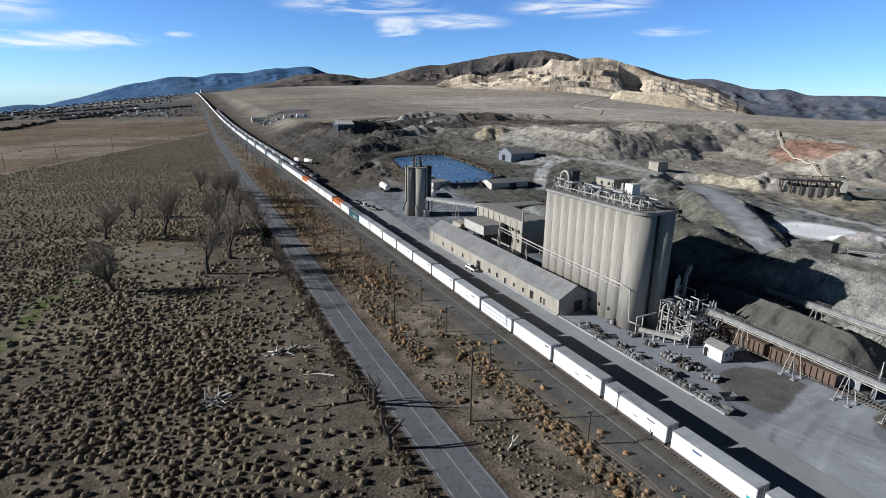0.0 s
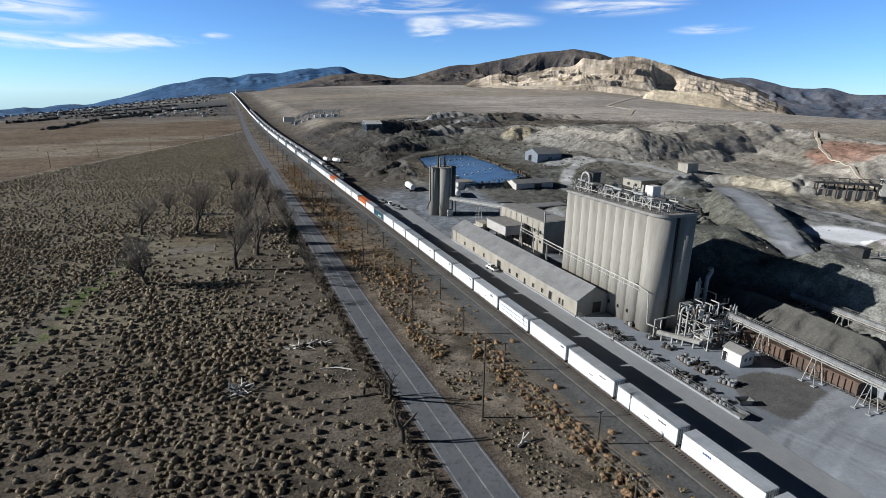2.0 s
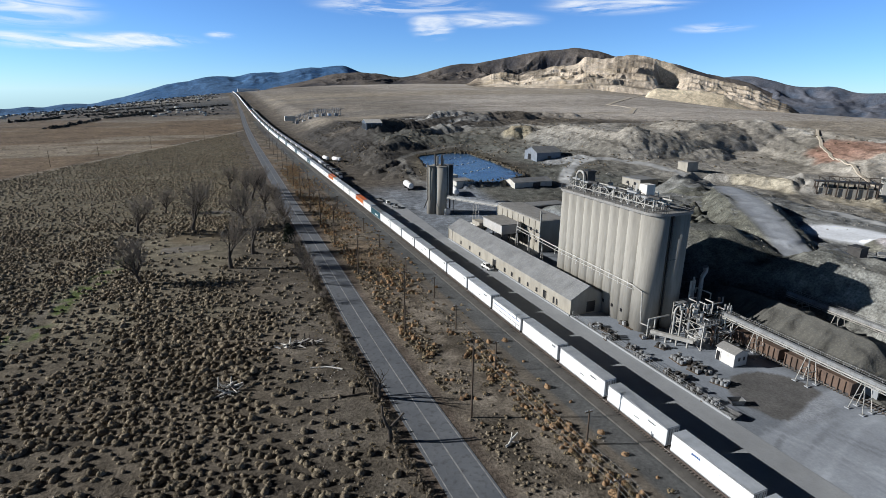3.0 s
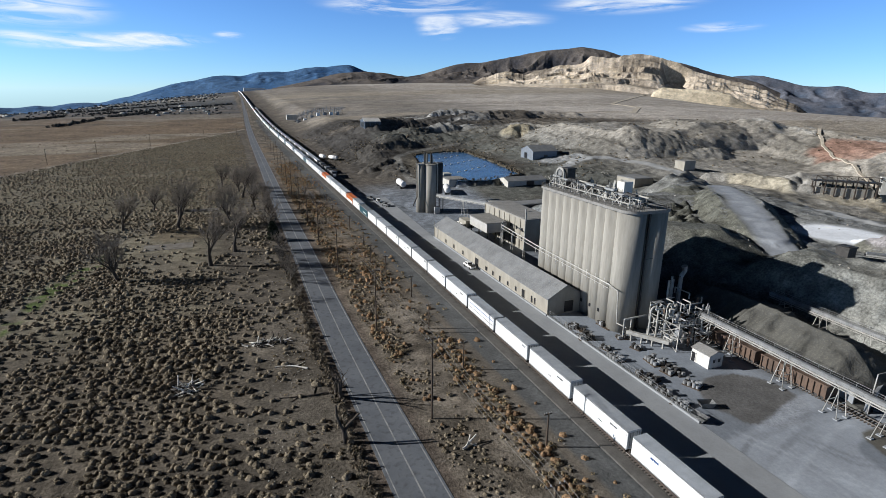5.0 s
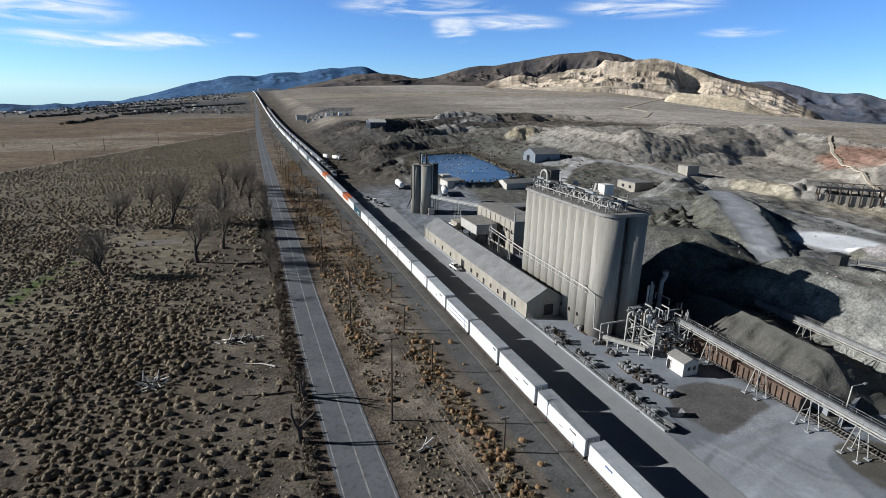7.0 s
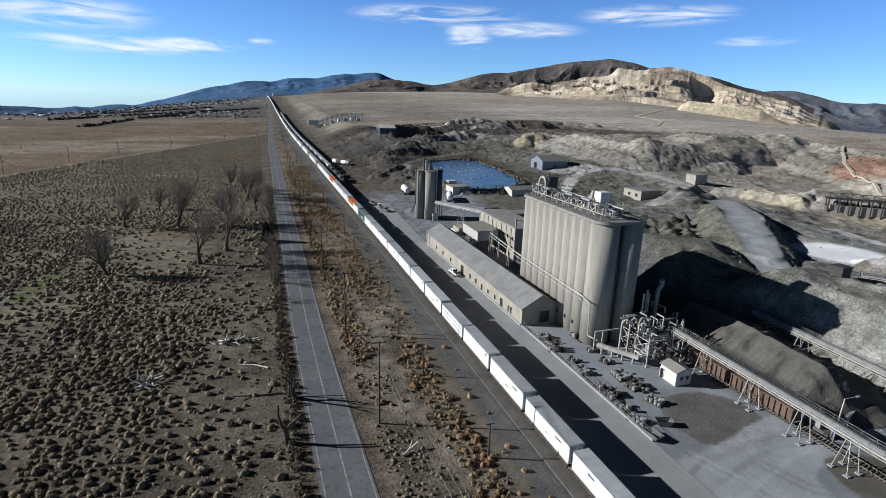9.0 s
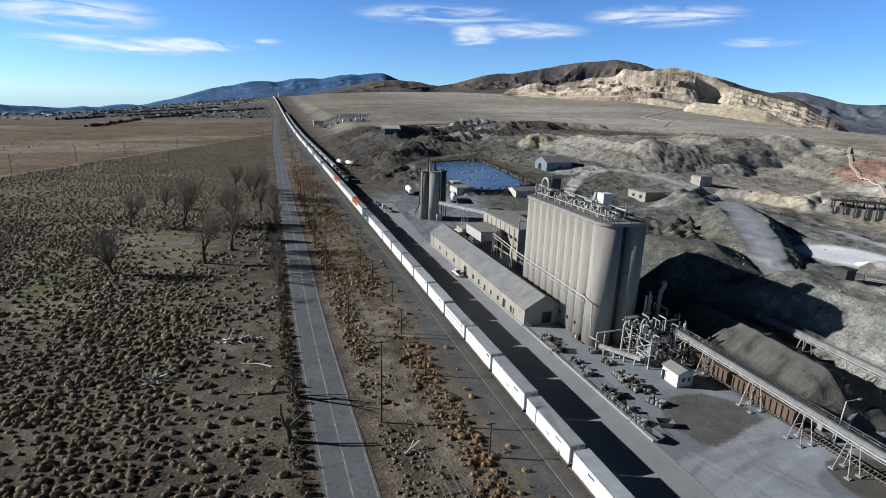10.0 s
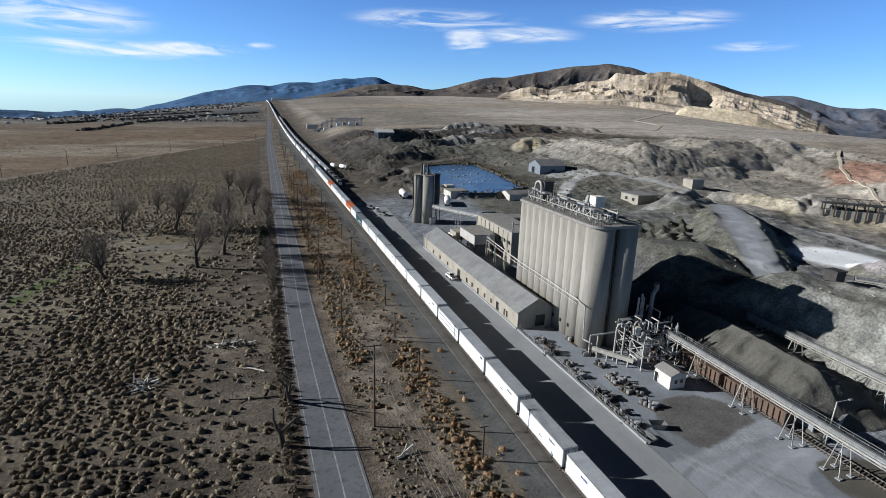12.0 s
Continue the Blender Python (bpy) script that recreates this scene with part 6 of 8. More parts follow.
def plain_flat():
    root = thing("flat_car", "dark steel container flat car of the freight train", "rail car", group="flat cars of the train")
    bm = bmesh.new(); bm_box(bm, -1.35, -7.3, 0.95, 1.35, 7.3, 1.35); part("frame", bm, CAR_STEEL, root)
    for y in (-6.3, 6.3):
        bm = bmesh.new(); bm_box(bm, -0.95, y - 1.3, 0.6, 0.95, y + 1.3, 1.0); part("bogie", bm, CAR_STEEL, root)
    return root


far_flat = plain_flat()
far_boxes = {"plain": plain_box(BOX_WHITE, BOX_TOP, WHITE_LABEL), "orange": plain_box(BOX_ORANGE, BOX_ORANGE, "bright orange freight container riding on a flat rail car"), "teal": plain_box(BOX_TEAL, BOX_GREY, "dark teal freight container with pale lettering on a flat car")}
used = set()


def set_down(ob, m):
    """The first use of a thing takes the thing itself, the others copies of it."""
    if ob in used:
        return copy_thing(ob, m)
    used.add(ob)
    ob.matrix_basis = m
    return ob


for k in range(-3, 165):
    y = -43.5 + 15.0 * k
    g = float(land(TRACK_X, y)) if y > 600 else 0.0
    kind = ORDER.get(k, ("plain", "letters", "plain", "blue", "plain", "stripe")[(k * 5 + k // 3) % 6])
    if k > 22 and k not in ORDER and (k * 7 + k // 4) % 6 < 1:
        kind = "orange" if k % 11 == 0 else "teal"
    if k > 70 and kind == "teal" and k % 2:
        kind = "plain"
    near = k < 30
    set_down(boxes[kind] if near else far_boxes.get(kind, far_boxes["plain"]), Matrix.Translation((TRACK_X, y, g + 1.36)) @ Matrix.Diagonal((1, 1, 1.08, 1)))
    set_down(flat if near else far_flat, Matrix.Translation((TRACK_X, y, g)))


# a second train, added in the first train's shadow band: engines, then pale hoppers
def locomotive():
    root = thing("locomotive", "dark freight locomotive added along the shadow band of the first train", "locomotive", group="waiting engines")
    bm = bmesh.new(); bm_box(bm, -1.45, -10, 1.1, 1.45, 10, 1.5); part("frame", bm, DARK_STEEL, root)
    bm = bmesh.new(); bm_box(bm, -0.95, -4.5, 1.5, 0.95, 9.5, 3.9); part("hood", bm, BOX_GREY, root, bevel=0.1)
    bm = bmesh.new(); bm_box(bm, -1.45, -7.6, 1.5, 1.45, -4.6, 4.5); part("cab", bm, BOX_GREY, root, bevel=0.15)
    bm = bmesh.new(); bm_box(bm, -1.2, -7.66, 3.3, 1.2, -7.56, 4.1); part("windscreen", bm, GLASS_DARK, root)
    bm = bmesh.new(); bm_box(bm, -0.9, -9.6, 1.5, 0.9, -7.6, 2.9); part("nose", bm, BOX_WHITE, root, bevel=0.1)
    bm = bmesh.new(); bm_box(bm, -1.5, 4.0, 3.2, 1.5, 9.4, 4.2); part("radiator", bm, DARK_STEEL, root, bevel=0.08)
    for y in (-6.5, 6.5):
        bm = bmesh.new(); bm_box(bm, -1.2, y - 2.2, 0.75, 1.2, y + 2.2, 1.1); bogie = part("bogie", bm, DARK_STEEL, root)
        for e in (-1.7, 0, 1.7):
            for s in (-0.75, 0.75):
                bm = bmesh.new(); bm_rod(bm, (s - 0.07, y + e, 1.08), (s + 0.07, y + e, 1.08), 0.47, 14); part("wheel", bm, DARK_STEEL, bogie)
    return root


engine = locomotive()
engine.location = (-10.0, 243, 0)
copy_thing(engine, Matrix.Translation((-10.0, 265, 0)))
copy_thing(engine, Matrix.Translation((-10.0, 287, 0)))
far_box = plain_box(BOX_GREY, BOX_TOP, "grey covered freight wagon added along the shadow band of the first train", "waiting freight wagons")
far_white = plain_box(BOX_WHITE, BOX_TOP, "white covered freight wagon added along the shadow band of the first train", "waiting freight wagons")
for k in range(60):
    y = 306 + 15 * k
    g = float(land(-10.0, y)) if y > 600 else 0.0
    set_down(far_box if k % 3 else far_white, Matrix.Translation((-10.0, y, g + 1.36)))
    set_down(far_flat, Matrix.Translation((-10.0, y, g)))


# ---- poles and wires ----
def utility_pole(height, arms, label, group):
    root = thing("utility_pole", label, "utility pole", group=group)
    bm = bmesh.new(); bm_rod(bm, (0, 0, -0.6), (0, 0, height), 0.2, 8, 0.12); part("pole", bm, POLE_WOOD, root)
    for z, w in arms:
        bm = bmesh.new(); bm_box(bm, -w, 0.12, z - 0.09, w, 0.24, z + 0.09); arm = part("crossarm", bm, POLE_WOOD, root)
        for x in (-w + 0.1, -w * 0.45, w * 0.45, w - 0.1):
            bm = bmesh.new(); bm_rod(bm, (x, 0.18, z + 0.08), (x, 0.18, z + 0.34), 0.06, 6); part("insulator", bm, GALV, arm)
    return root


def wires(points, offsets, label, sag=0.5, r=0.025):
    root = thing("overhead_wires", label, "wires")
    for dx, dz in offsets:
        bm = bmesh.new()
        for a, b in zip(points, points[1:]):
            a, b = Vector(a) + Vector((dx, 0.18, dz)), Vector(b) + Vector((dx, 0.18, dz))
            prev = a
            for k in range(1, 7):
                u = k / 6
                p = a.lerp(b, u) - Vector((0, 0, sag * 4 * u * (1 - u)))
                bm_rod(bm, prev, p, r, 4)
                prev = p
        part("wire", bm, WIRE, root)


TALL_YS = [-102, -66.5, -30.5, 6, 51, 87, 119, 149, 186, 222, 260, 300, 345, 395, 450, 510, 580, 660, 750]
tall = utility_pole(15.3, [(15.0, 1.25)], "tall dark timber utility pole with a single crossarm", "poles along the road")
tall.location = (-42.4, -30.5, 0)
tall_tops = []
for y in TALL_YS:
    x = float(np.interp(y, (-102, -30, 90, 186, 400, 750), (-42.3, -42.3, -43.2, -42.0, -37.0, -28.0)))
    tall_tops.append((x, y, 15.3))
    if y != -30.5:
        copy_thing(tall, Matrix.Translation((x, y, float(land(x, y)))) @ Matrix.Rotation(radians((y * 7) % 5 - 2), 4, "Z"))
wires(tall_tops, [(-1.15, 0.0), (-0.55, 0.0), (0.55, 0.0), (1.15, 0.0)], "thin overhead wires strung between the tall timber poles", 0.9)
short = utility_pole(6.2, [(5.9, 0.7)], "short weathered timber line pole beside the railway", "line poles along the railway")
SHORT_YS = [-78, -44, -17, 3.5, 24, 43.6, 57, 78, 100, 124, 150, 178, 208, 240, 275, 312, 352, 396, 444, 500]
short_tops = []
for n, y in enumerate(SHORT_YS):
    x = -29.6 + 1.6 * math.sin(n * 1.9)
    short_tops.append((x, y, 5.95))
    if n == 0: short.location = (x, y, 0)
    else: copy_thing(short, Matrix.Translation((x, y, 0)))
far_pole = utility_pole(11.5, [(11.0, 0.9)], "distant timber utility pole along the field edge", "poles along the field edge")
far_tops = [(-215.0, 300), (-195.9, 360.6), (-176.5, 423.5), (-143.7, 491.3), (-96.7, 545.7), (-62, 600)]
for n, (x, y) in enumerate(far_tops):
    m = Matrix.Translation((x, y, float(land(x, y)))) @ Matrix.Rotation(radians(-35), 4, "Z")
    if n == 0: far_pole.matrix_basis = m
    else: copy_thing(far_pole, m)
# ---- yard clutter and outlying buildings ----
def edge_fence():
    root = thing("yard_fence", "low concrete kerb with a wire mesh fence along the yard", "fence")
    bm = bmesh.new(); bm_box(bm, -0.25, -48, -0.2, 0.15, -0.4, 0.45); part("kerb", bm, CONCRETE_PALE, root)
    for k in range(20):
        bm = bmesh.new(); bm_rod(bm, (-0.05, -47.6 + 2.45 * k, 0.4), (-0.05, -47.6 + 2.45 * k, 1.9), 0.045, 6); part("post", bm, GALV, root)
    for z in (0.8, 1.35, 1.85):
        bm = bmesh.new(); bm_rod(bm, (-0.05, -47.6, z), (-0.05, -1.0, z), 0.025, 5); part("rail", bm, GALV, root)


edge_fence()


def drum_stack(seed, nx, ny, label):
    rnd = random.Random(seed)
    root = thing("steel_stack", label, "stack", group="stacks on the yard")
    bm = bmesh.new(); bm_box(bm, -nx * 0.42, -ny * 0.42, 0, nx * 0.42, ny * 0.42, 0.14); part("pallet", bm, POLE_WOOD, root)
    for i in range(nx):
        for j in range(ny):
            if rnd.random() < 0.86:
                x, y = (i - (nx - 1) / 2) * 0.8 + rnd.uniform(-0.1, 0.1), (j - (ny - 1) / 2) * 0.8 + rnd.uniform(-0.1, 0.1)
                h = rnd.uniform(0.55, 1.15)
                bm = bmesh.new()
                if rnd.random() < 0.6: bm_rod(bm, (x, y, 0.14), (x + rnd.uniform(-0.1, 0.1), y, h), 0.33, 10)
                else: bm_box(bm, x - 0.33, y - 0.3, 0.14, x + 0.33, y + 0.3, h)
                part("drum", bm, rnd.choice((GALV, DARK_STEEL, DARK_STEEL, CONCRETE_PALE, BALLAST)), root)
    return root


STACK_LABEL = "pallet of grey steel drums and castings on the yard"
stacks = [drum_stack(s, nx, ny, STACK_LABEL) for s, nx, ny in ((1, 3, 4), (2, 2, 5), (3, 4, 3), (4, 2, 3))]
spots = [(1.6, -7.4), (2.9, -9.2), (1.6, -13.9), (2.4, -19.8), (1.5, -24.4), (1.5, -32.0), (2.2, -34.0), (1.3, -38.4), (1.2, -42.4),
         (9.8, -10.1), (9.6, -16.8), (9.0, -22.0), (8.2, -28.4), (8.9, -30.4), (8.5, -32.6), (9.3, -34.2), (8.6, -38.2)]
for n, (x, y) in enumerate(spots):
    m = Matrix.Translation((x, y, 0.0)) @ Matrix.Rotation(radians((n * 37) % 60 - 30), 4, "Z")
    stretch = 0.85 + 0.3 * ((n * 7) % 5) / 4
    o = stacks[n] if n < 4 else copy_thing(stacks[n % 4], m)
    o.matrix_basis = m @ Matrix.Scale(stretch, 4)


def skip(x, y, turn, mat, label):
    root = thing("waste_skip", label, "skip", Matrix.Translation((x, y, 0)) @ Matrix.Rotation(radians(turn), 4, "Z") @ Matrix.Scale(0.72, 4))
    bm = bmesh.new(); low = [bm.verts.new(v) for v in ((-0.9, -1.3, 0.15), (0.9, -1.3, 0.15), (0.9, 1.3, 0.15), (-0.9, 1.3, 0.15))]; top = [bm.verts.new(v) for v in ((-1.1, -2.0, 1.5), (1.1, -2.0, 1.5), (1.1, 2.0, 1.5), (-1.1, 2.0, 1.5))]
    bm.faces.new(list(reversed(low)))
    for k in range(4): bm.faces.new((low[k], low[(k + 1) % 4], top[(k + 1) % 4], top[k]))
    bmesh.ops.solidify(bm, geom=bm.faces[:], thickness=0.06)
    part("bin", bm, mat, root)
    for s in (-0.6, 0.6):
        bm = bmesh.new(); bm_box(bm, s - 0.1, -1.3, 0, s + 0.1, 1.3, 0.16); part("skid", bm, DARK_STEEL, root)


skip(5.0, -44.6, 70, GALV, "grey steel waste skip at the end of the yard")
skip(-1.0 + 1.6, -47.2, 10, GALV, "grey steel waste skip beside the fence end")


# ---- small vehicles ----
def pickup(x, y, turn, mat, label, z=0.05):
    root = thing("pickup_truck", label, "vehicle", Matrix.Translation((x, y, z)) @ Matrix.Rotation(radians(turn), 4, "Z"))
    bm = bmesh.new(); bm_box(bm, -0.95, -2.7, 0.5, 0.95, 2.7, 1.1); part("body", bm, mat, root, bevel=0.12)
    bm = bmesh.new(); bm_prism(bm, [(-0.85, -0.3), (0.85, -0.3), (0.85, 1.6), (-0.85, 1.6)], 1.1, 1.85); part("cab", bm, mat, root, bevel=0.15)
    bm = bmesh.new(); bm_box(bm, -0.88, 0.0, 1.25, 0.88, 1.3, 1.7); bm_box(bm, -0.75, -0.32, 1.25, 0.75, 1.63, 1.7); part("window", bm, GLASS_DARK, root)
    bm = bmesh.new(); bm_box(bm, -0.75, -2.6, 0.95, 0.75, -0.5, 1.13); part("load_bed", bm, DARK_STEEL, root)
    for yy in (-1.7, 1.7):
        for s in (-0.88, 0.88):
            bm = bmesh.new(); bm_rod(bm, (s - 0.12, yy, 0.38), (s + 0.12, yy, 0.38), 0.38, 16); part("wheel", bm, TYRE, root)


pickup(-2.6, 41.5, 4, BOX_WHITE, "white pickup truck parked beside the long shed")
pickup(-2.0, 142, 20, BOX_GREY, "dark pickup truck parked on the concrete lane")
pickup(-3.0, 152, -10, BOX_WHITE, "pale pickup truck parked on the concrete lane")
pickup(-5.0, 160, 30, BOX_GREY, "dark pickup truck on the lane's far end")


def lying_tank(x, y, turn, length, r, label, wheels=True):
    z = float(land(x, y))
    root = thing("tank", label, "tank", Matrix.Translation((x, y, z)) @ Matrix.Rotation(radians(turn), 4, "Z"))
    bm = bmesh.new(); bm_rod(bm, (0, -length / 2, r + 0.9), (0, length / 2, r + 0.9), r, 20)
    for e in (-1, 1): bm_rod(bm, (0, e * length / 2, r + 0.9), (0, e * (length / 2 + 0.5), r + 0.9), r, 20, r * 0.6)
    part("shell", bm, BOX_WHITE, root, smooth_=True)
    for e in (-0.35, 0.35):
        bm = bmesh.new(); bm_box(bm, -r * 0.8, e * length - 0.4, -0.3, r * 0.8, e * length + 0.4, 1.2); part("saddle", bm, DARK_STEEL, root)


lying_tank(37.2, 159, -18, 11, 1.7, "white lying storage tank behind the slim silos")
lying_tank(-0.5, 340, 8, 9, 1.5, "white lying tank beside the railway siding")
lying_tank(6.5, 330, 25, 9, 1.5, "white lying tank beside the railway siding")
lying_tank(19.8, 187, -4, 11, 1.8, "white road tanker standing beside the lane")

PALE_SHEET = surface("pale_sheet_wall", (0.55, 0.53, 0.48), (0.44, 0.42, 0.38), 2.5, 0.7, bump=0.05, fine=10, streak=2.0)
gable("far_workshop", "blue-grey sheet-metal workshop with a gable roof beyond the pond", "workshop", 128, 221, 148, 238, float(land(132, 222)) - 0.6, float(land(132, 222)) + 5.5, float(land(132, 222)) + 9.0, "x", surface("dull_blue_sheet", (0.20, 0.225, 0.26), (0.15, 0.17, 0.2), 2.0, 0.6, bump=0.05), ROOF_GREY, [("door", "-x", 8, 12, 0.5, 4.5), ("door", "-y", 9, 12, 0.5, 3.6)])
flat_block("block_house", "square beige block house beside the haul road", "building", 196, 150, 205, 158, float(land(198, 152)) - 0.5, float(land(198, 152)) + 5.5, WALL_BEIGE, ROOF_DUST)
gable("low_store", "low grey store shed on the pond bank", "shed", 74, 157.5, 99, 169, 2.6, 6.0, 7.6, "x", PALE_SHEET, ROOF_GREY, [("door", "-y", 12, 17, 0.3, 3.0)])
flat_block("pump_house", "small pale pump house beside the pond", "building", 43, 170, 54, 182, 2.8, 6.2, PALE_SHEET, ROOF_DUST)
flat_block("site_office", "small beige site office with flat roof", "building", 138, 128, 151, 143, 3.4, 8.6, WALL_BEIGE, ROOF_GREY, openings=[("-x", 3, 5, 2.0, 3.6), ("-x", 9, 11, 2.0, 3.6)])
flat_block("switch_room", "small pale switch room behind the works building", "building", 38, 99, 44, 112, 0, 6.0, PALE_SHEET, ROOF_DUST)
# the long store's wall colour is darkened to stand for shade
flat_block("long_store", "long low store behind the works building", "building", 44.2, 96, 66, 104, 0, 6.2, surface("shade_wall", (0.16, 0.15, 0.135), (0.11, 0.105, 0.1), 2.0), ROOF_GREY)
flat_block("round_base", "low square water tank beside the pump house", "building", 46, 186, 51, 192, 3.4, 7.2, PALE_SHEET, PALE_SHEET)
gable("far_shed", "distant blue-grey open shed on a rise", "shed", 53, 412, 69, 430, float(land(54, 413)) - 0.5, float(land(54, 413)) + 6, float(land(54, 413)) + 9, "x", WALL_BLUE, WALL_WHITE, [("door", "-x", 2 + 4 * k, 5 + 4 * k, 0.5, 5.5) for k in range(4)] + [("door", "-y", 1 + 5 * k, 5 + 5 * k, 0.5, 5.5) for k in range(3)])

# pond
pond = bmesh.new()
grow = [(80 + (x - 80) * 1.09, 238 + (y - 238) * 1.04) for x, y in POND]
pond.faces.new([pond.verts.new((x, y, POND_LEVEL)) for x, y in grow])
tagged(part("pond", pond, WATER), "rippled blue pond held by dark earth banks", "pond", kind="structure")

# added white blocks stand in for streaks of spray on the water
streak_mesh = bmesh.new(); bm_box(streak_mesh, -1.3, -0.35, -0.15, 1.3, 0.35, 0.3)
pond_float = tagged(part("pond_float", streak_mesh, WALL_WHITE, bevel=0.12), "small white block standing in for a streak of spray on the pond", "float", group="floats on the pond")
for n in range(15):
    m = Matrix.Translation((62 + 7.0 * (n % 5) + 3.0 * (n // 5), 200 + 31.0 * (n // 5) + 5 * (n % 5), POND_LEVEL)) @ Matrix.Rotation(radians(20 + 13 * (n % 3)), 4, "Z")
    if n:
        copy_thing(pond_float, m)
    else:
        pond_float.matrix_basis = m


# steel trestle at the crusher
def crusher_trestle():
    z = float(land(222, 70))
    root = thing("crusher_trestle", "rusty steel crusher trestle above a rock cut", "trestle", Matrix.Translation((214, 80, z)) @ Matrix.Rotation(radians(-40), 4, "Z"))
    bm = bmesh.new(); bm_box(bm, 0, 0, 8.2, 30, 5, 8.8); part("deck", bm, DARK_STEEL, root)
    for k in range(7):
        bm = bmesh.new(); bm_beam(bm, (1 + 4.6 * k, 0.3, -1), (1 + 4.6 * k, 0.3, 8.3), 0.5); bm_beam(bm, (1 + 4.6 * k, 4.7, -1), (1 + 4.6 * k, 4.7, 8.3), 0.5); bm_beam(bm, (1 + 4.6 * k, 0.3, 0), (1 + 4.6 * k, 4.7, 8), 0.25); part("bent", bm, CAR_STEEL, root)
        bm = bmesh.new(); bm_beam(bm, (1 + 4.6 * k, 0.2, 8.8), (1 + 4.6 * k, 0.2, 11.4), 0.25); bm_beam(bm, (1 + 4.6 * k, 0.2, 11.4), (1 + 4.6 * k + 4.0, 0.2, 8.9), 0.2); part("truss", bm, CAR_STEEL, root)
    bm = bmesh.new(); bm_beam(bm, (0, 0.2, 11.4), (30, 0.2, 11.4), 0.3); part("top_chord", bm, CAR_STEEL, root)
    bm = bmesh.new(); bm_box(bm, 2, 1.0, -1, 28, 4.0, 5.0); part("crusher_wall", bm, CONCRETE, root)
    bm = bmesh.new(); bm_box(bm, 30, 0, 3.0, 32.6, 3, 9.6); bm_box(bm, 29.4, 0.5, 9.6, 31.6, 2.5, 12.0); part("crusher_house", bm, PALE_SHEET, root)


crusher_trestle()
ribbon("belt_line", [(405, 208), (372, 186), (345, 164), (320, 140), (308, 122), (296, 104), (276, 86), (252, 66)], 2.2, DUST, "pale overland belt line running down from the quarry rim", "belt line", 1.0)
conveyor("ground_conveyor", "pale overland conveyor leaving the crusher", (246, 58, 8.0), (300, 8, 6.0), 2.4, (0.3, 0.7), splay=0.2)
flat_block("loadout", "small dark loadout tower beside the white pad", "building", 88, -15, 91.5, -11.5, 7.0, 13.0, DARK_STEEL, DARK_STEEL)
conveyor("ground_conveyor", "low pale conveyor beside the white limestone pad", (93, -16.5, 11.6), (118, -44, 11.2), 1.8, (0.2, 0.6), splay=0.2)


# substation on the plain
def substation():
    root = thing("substation", "distant electrical substation with pale steel gantries", "substation", Matrix.Translation((28, 760, 14)))
    rnd = random.Random(2)
    z = [float(land(28 + 6 * k, 760)) - 14 for k in range(14)]
    for k in range(13):
        for j in range(3):
            bm = bmesh.new(); x, y = 6.0 * k, 16.0 * j; bm_beam(bm, (x, y, z[k] - 1), (x, y, z[k] + 13 - 2 * j), 0.7); bm_beam(bm, (x, y, z[k] + 10 - 2 * j), (x + 6, y, z[k] + 10 - 2 * j), 0.6); part("gantry", bm, GALV, root)
    for k in range(7):
        bm = bmesh.new(); x = 10.0 * k; bm_box(bm, x, -14, z[min(13, int(x / 6))] - 1, x + 5, -9, z[min(13, int(x / 6))] + 4.5); part("transformer", bm, BOX_WHITE if k % 2 else GALV, root)
    bm = bmesh.new(); bm_box(bm, -12, 20, -4, 4, 30, 3.5); part("control_house", bm, PALE_SHEET, root)


substation()
# the long white warehouse at the end of the straight
zf = float(land(60, 3000))
flat_block("far_warehouse", "long white warehouse at the far end of the line", "building", 20, 2960, 130, 3000, zf - 4, zf + 14, BOX_WHITE, BOX_WHITE)


# the town under the far range
def town():
    rnd = random.Random(9)
    homes, trees = [], []
    for k in range(1500):
        a, r = radians(rnd.uniform(-32, -0.4)), rnd.uniform(1150, 3000)
        x, y = EYE[0] + r * math.sin(a), EYE[1] + r * math.cos(a)
        if x > -58 or rnd.random() > 0.15 + float(smooth(float(rough(x * 0.35, y, 240, 3, 5)), 0.42, 0.62)): continue
        z = float(land(x, y))
        if rnd.random() < 0.4: homes.append((x, y, z + 1.2, rnd.uniform(2.5, 7), rnd.uniform(2.5, 5), rnd.uniform(1.2, 2.2)))
        else:
            for _ in range(4): trees.append((x + rnd.gauss(0, 26), y + rnd.gauss(0, 6), z + 2, rnd.uniform(1.0, 2.0), rnd.uniform(1.5, 3), rnd.uniform(0.9, 1.9)))
    for (ax, ay), (bx, by), n in (((-299, 790), (-273, 996), 70), ((-270, 1030), (-197, 1231), 110), ((-200, 1261), (-60, 1381), 120), ((-396, 975), (-354, 1092), 60), ((-420, 1250), (-180, 1500), 120), ((-330, 1150), (-120, 1330), 90), ((-520, 1500), (-110, 1750), 140)):
        for k in range(n):
            u = rnd.random()
            x, y = ax + (bx - ax) * u + rnd.gauss(0, 4), ay + (by - ay) * u + rnd.gauss(0, 4)
            trees.append((x, y, float(land(x, y)) + 2, rnd.uniform(1.0, 2.2), 2, rnd.uniform(1.2, 2.6)))
    sweep_boxes("far_town", homes, PALE_SHEET, "pale roofs of a distant valley town", "town")
    return trees


TOWN_TREES = town()
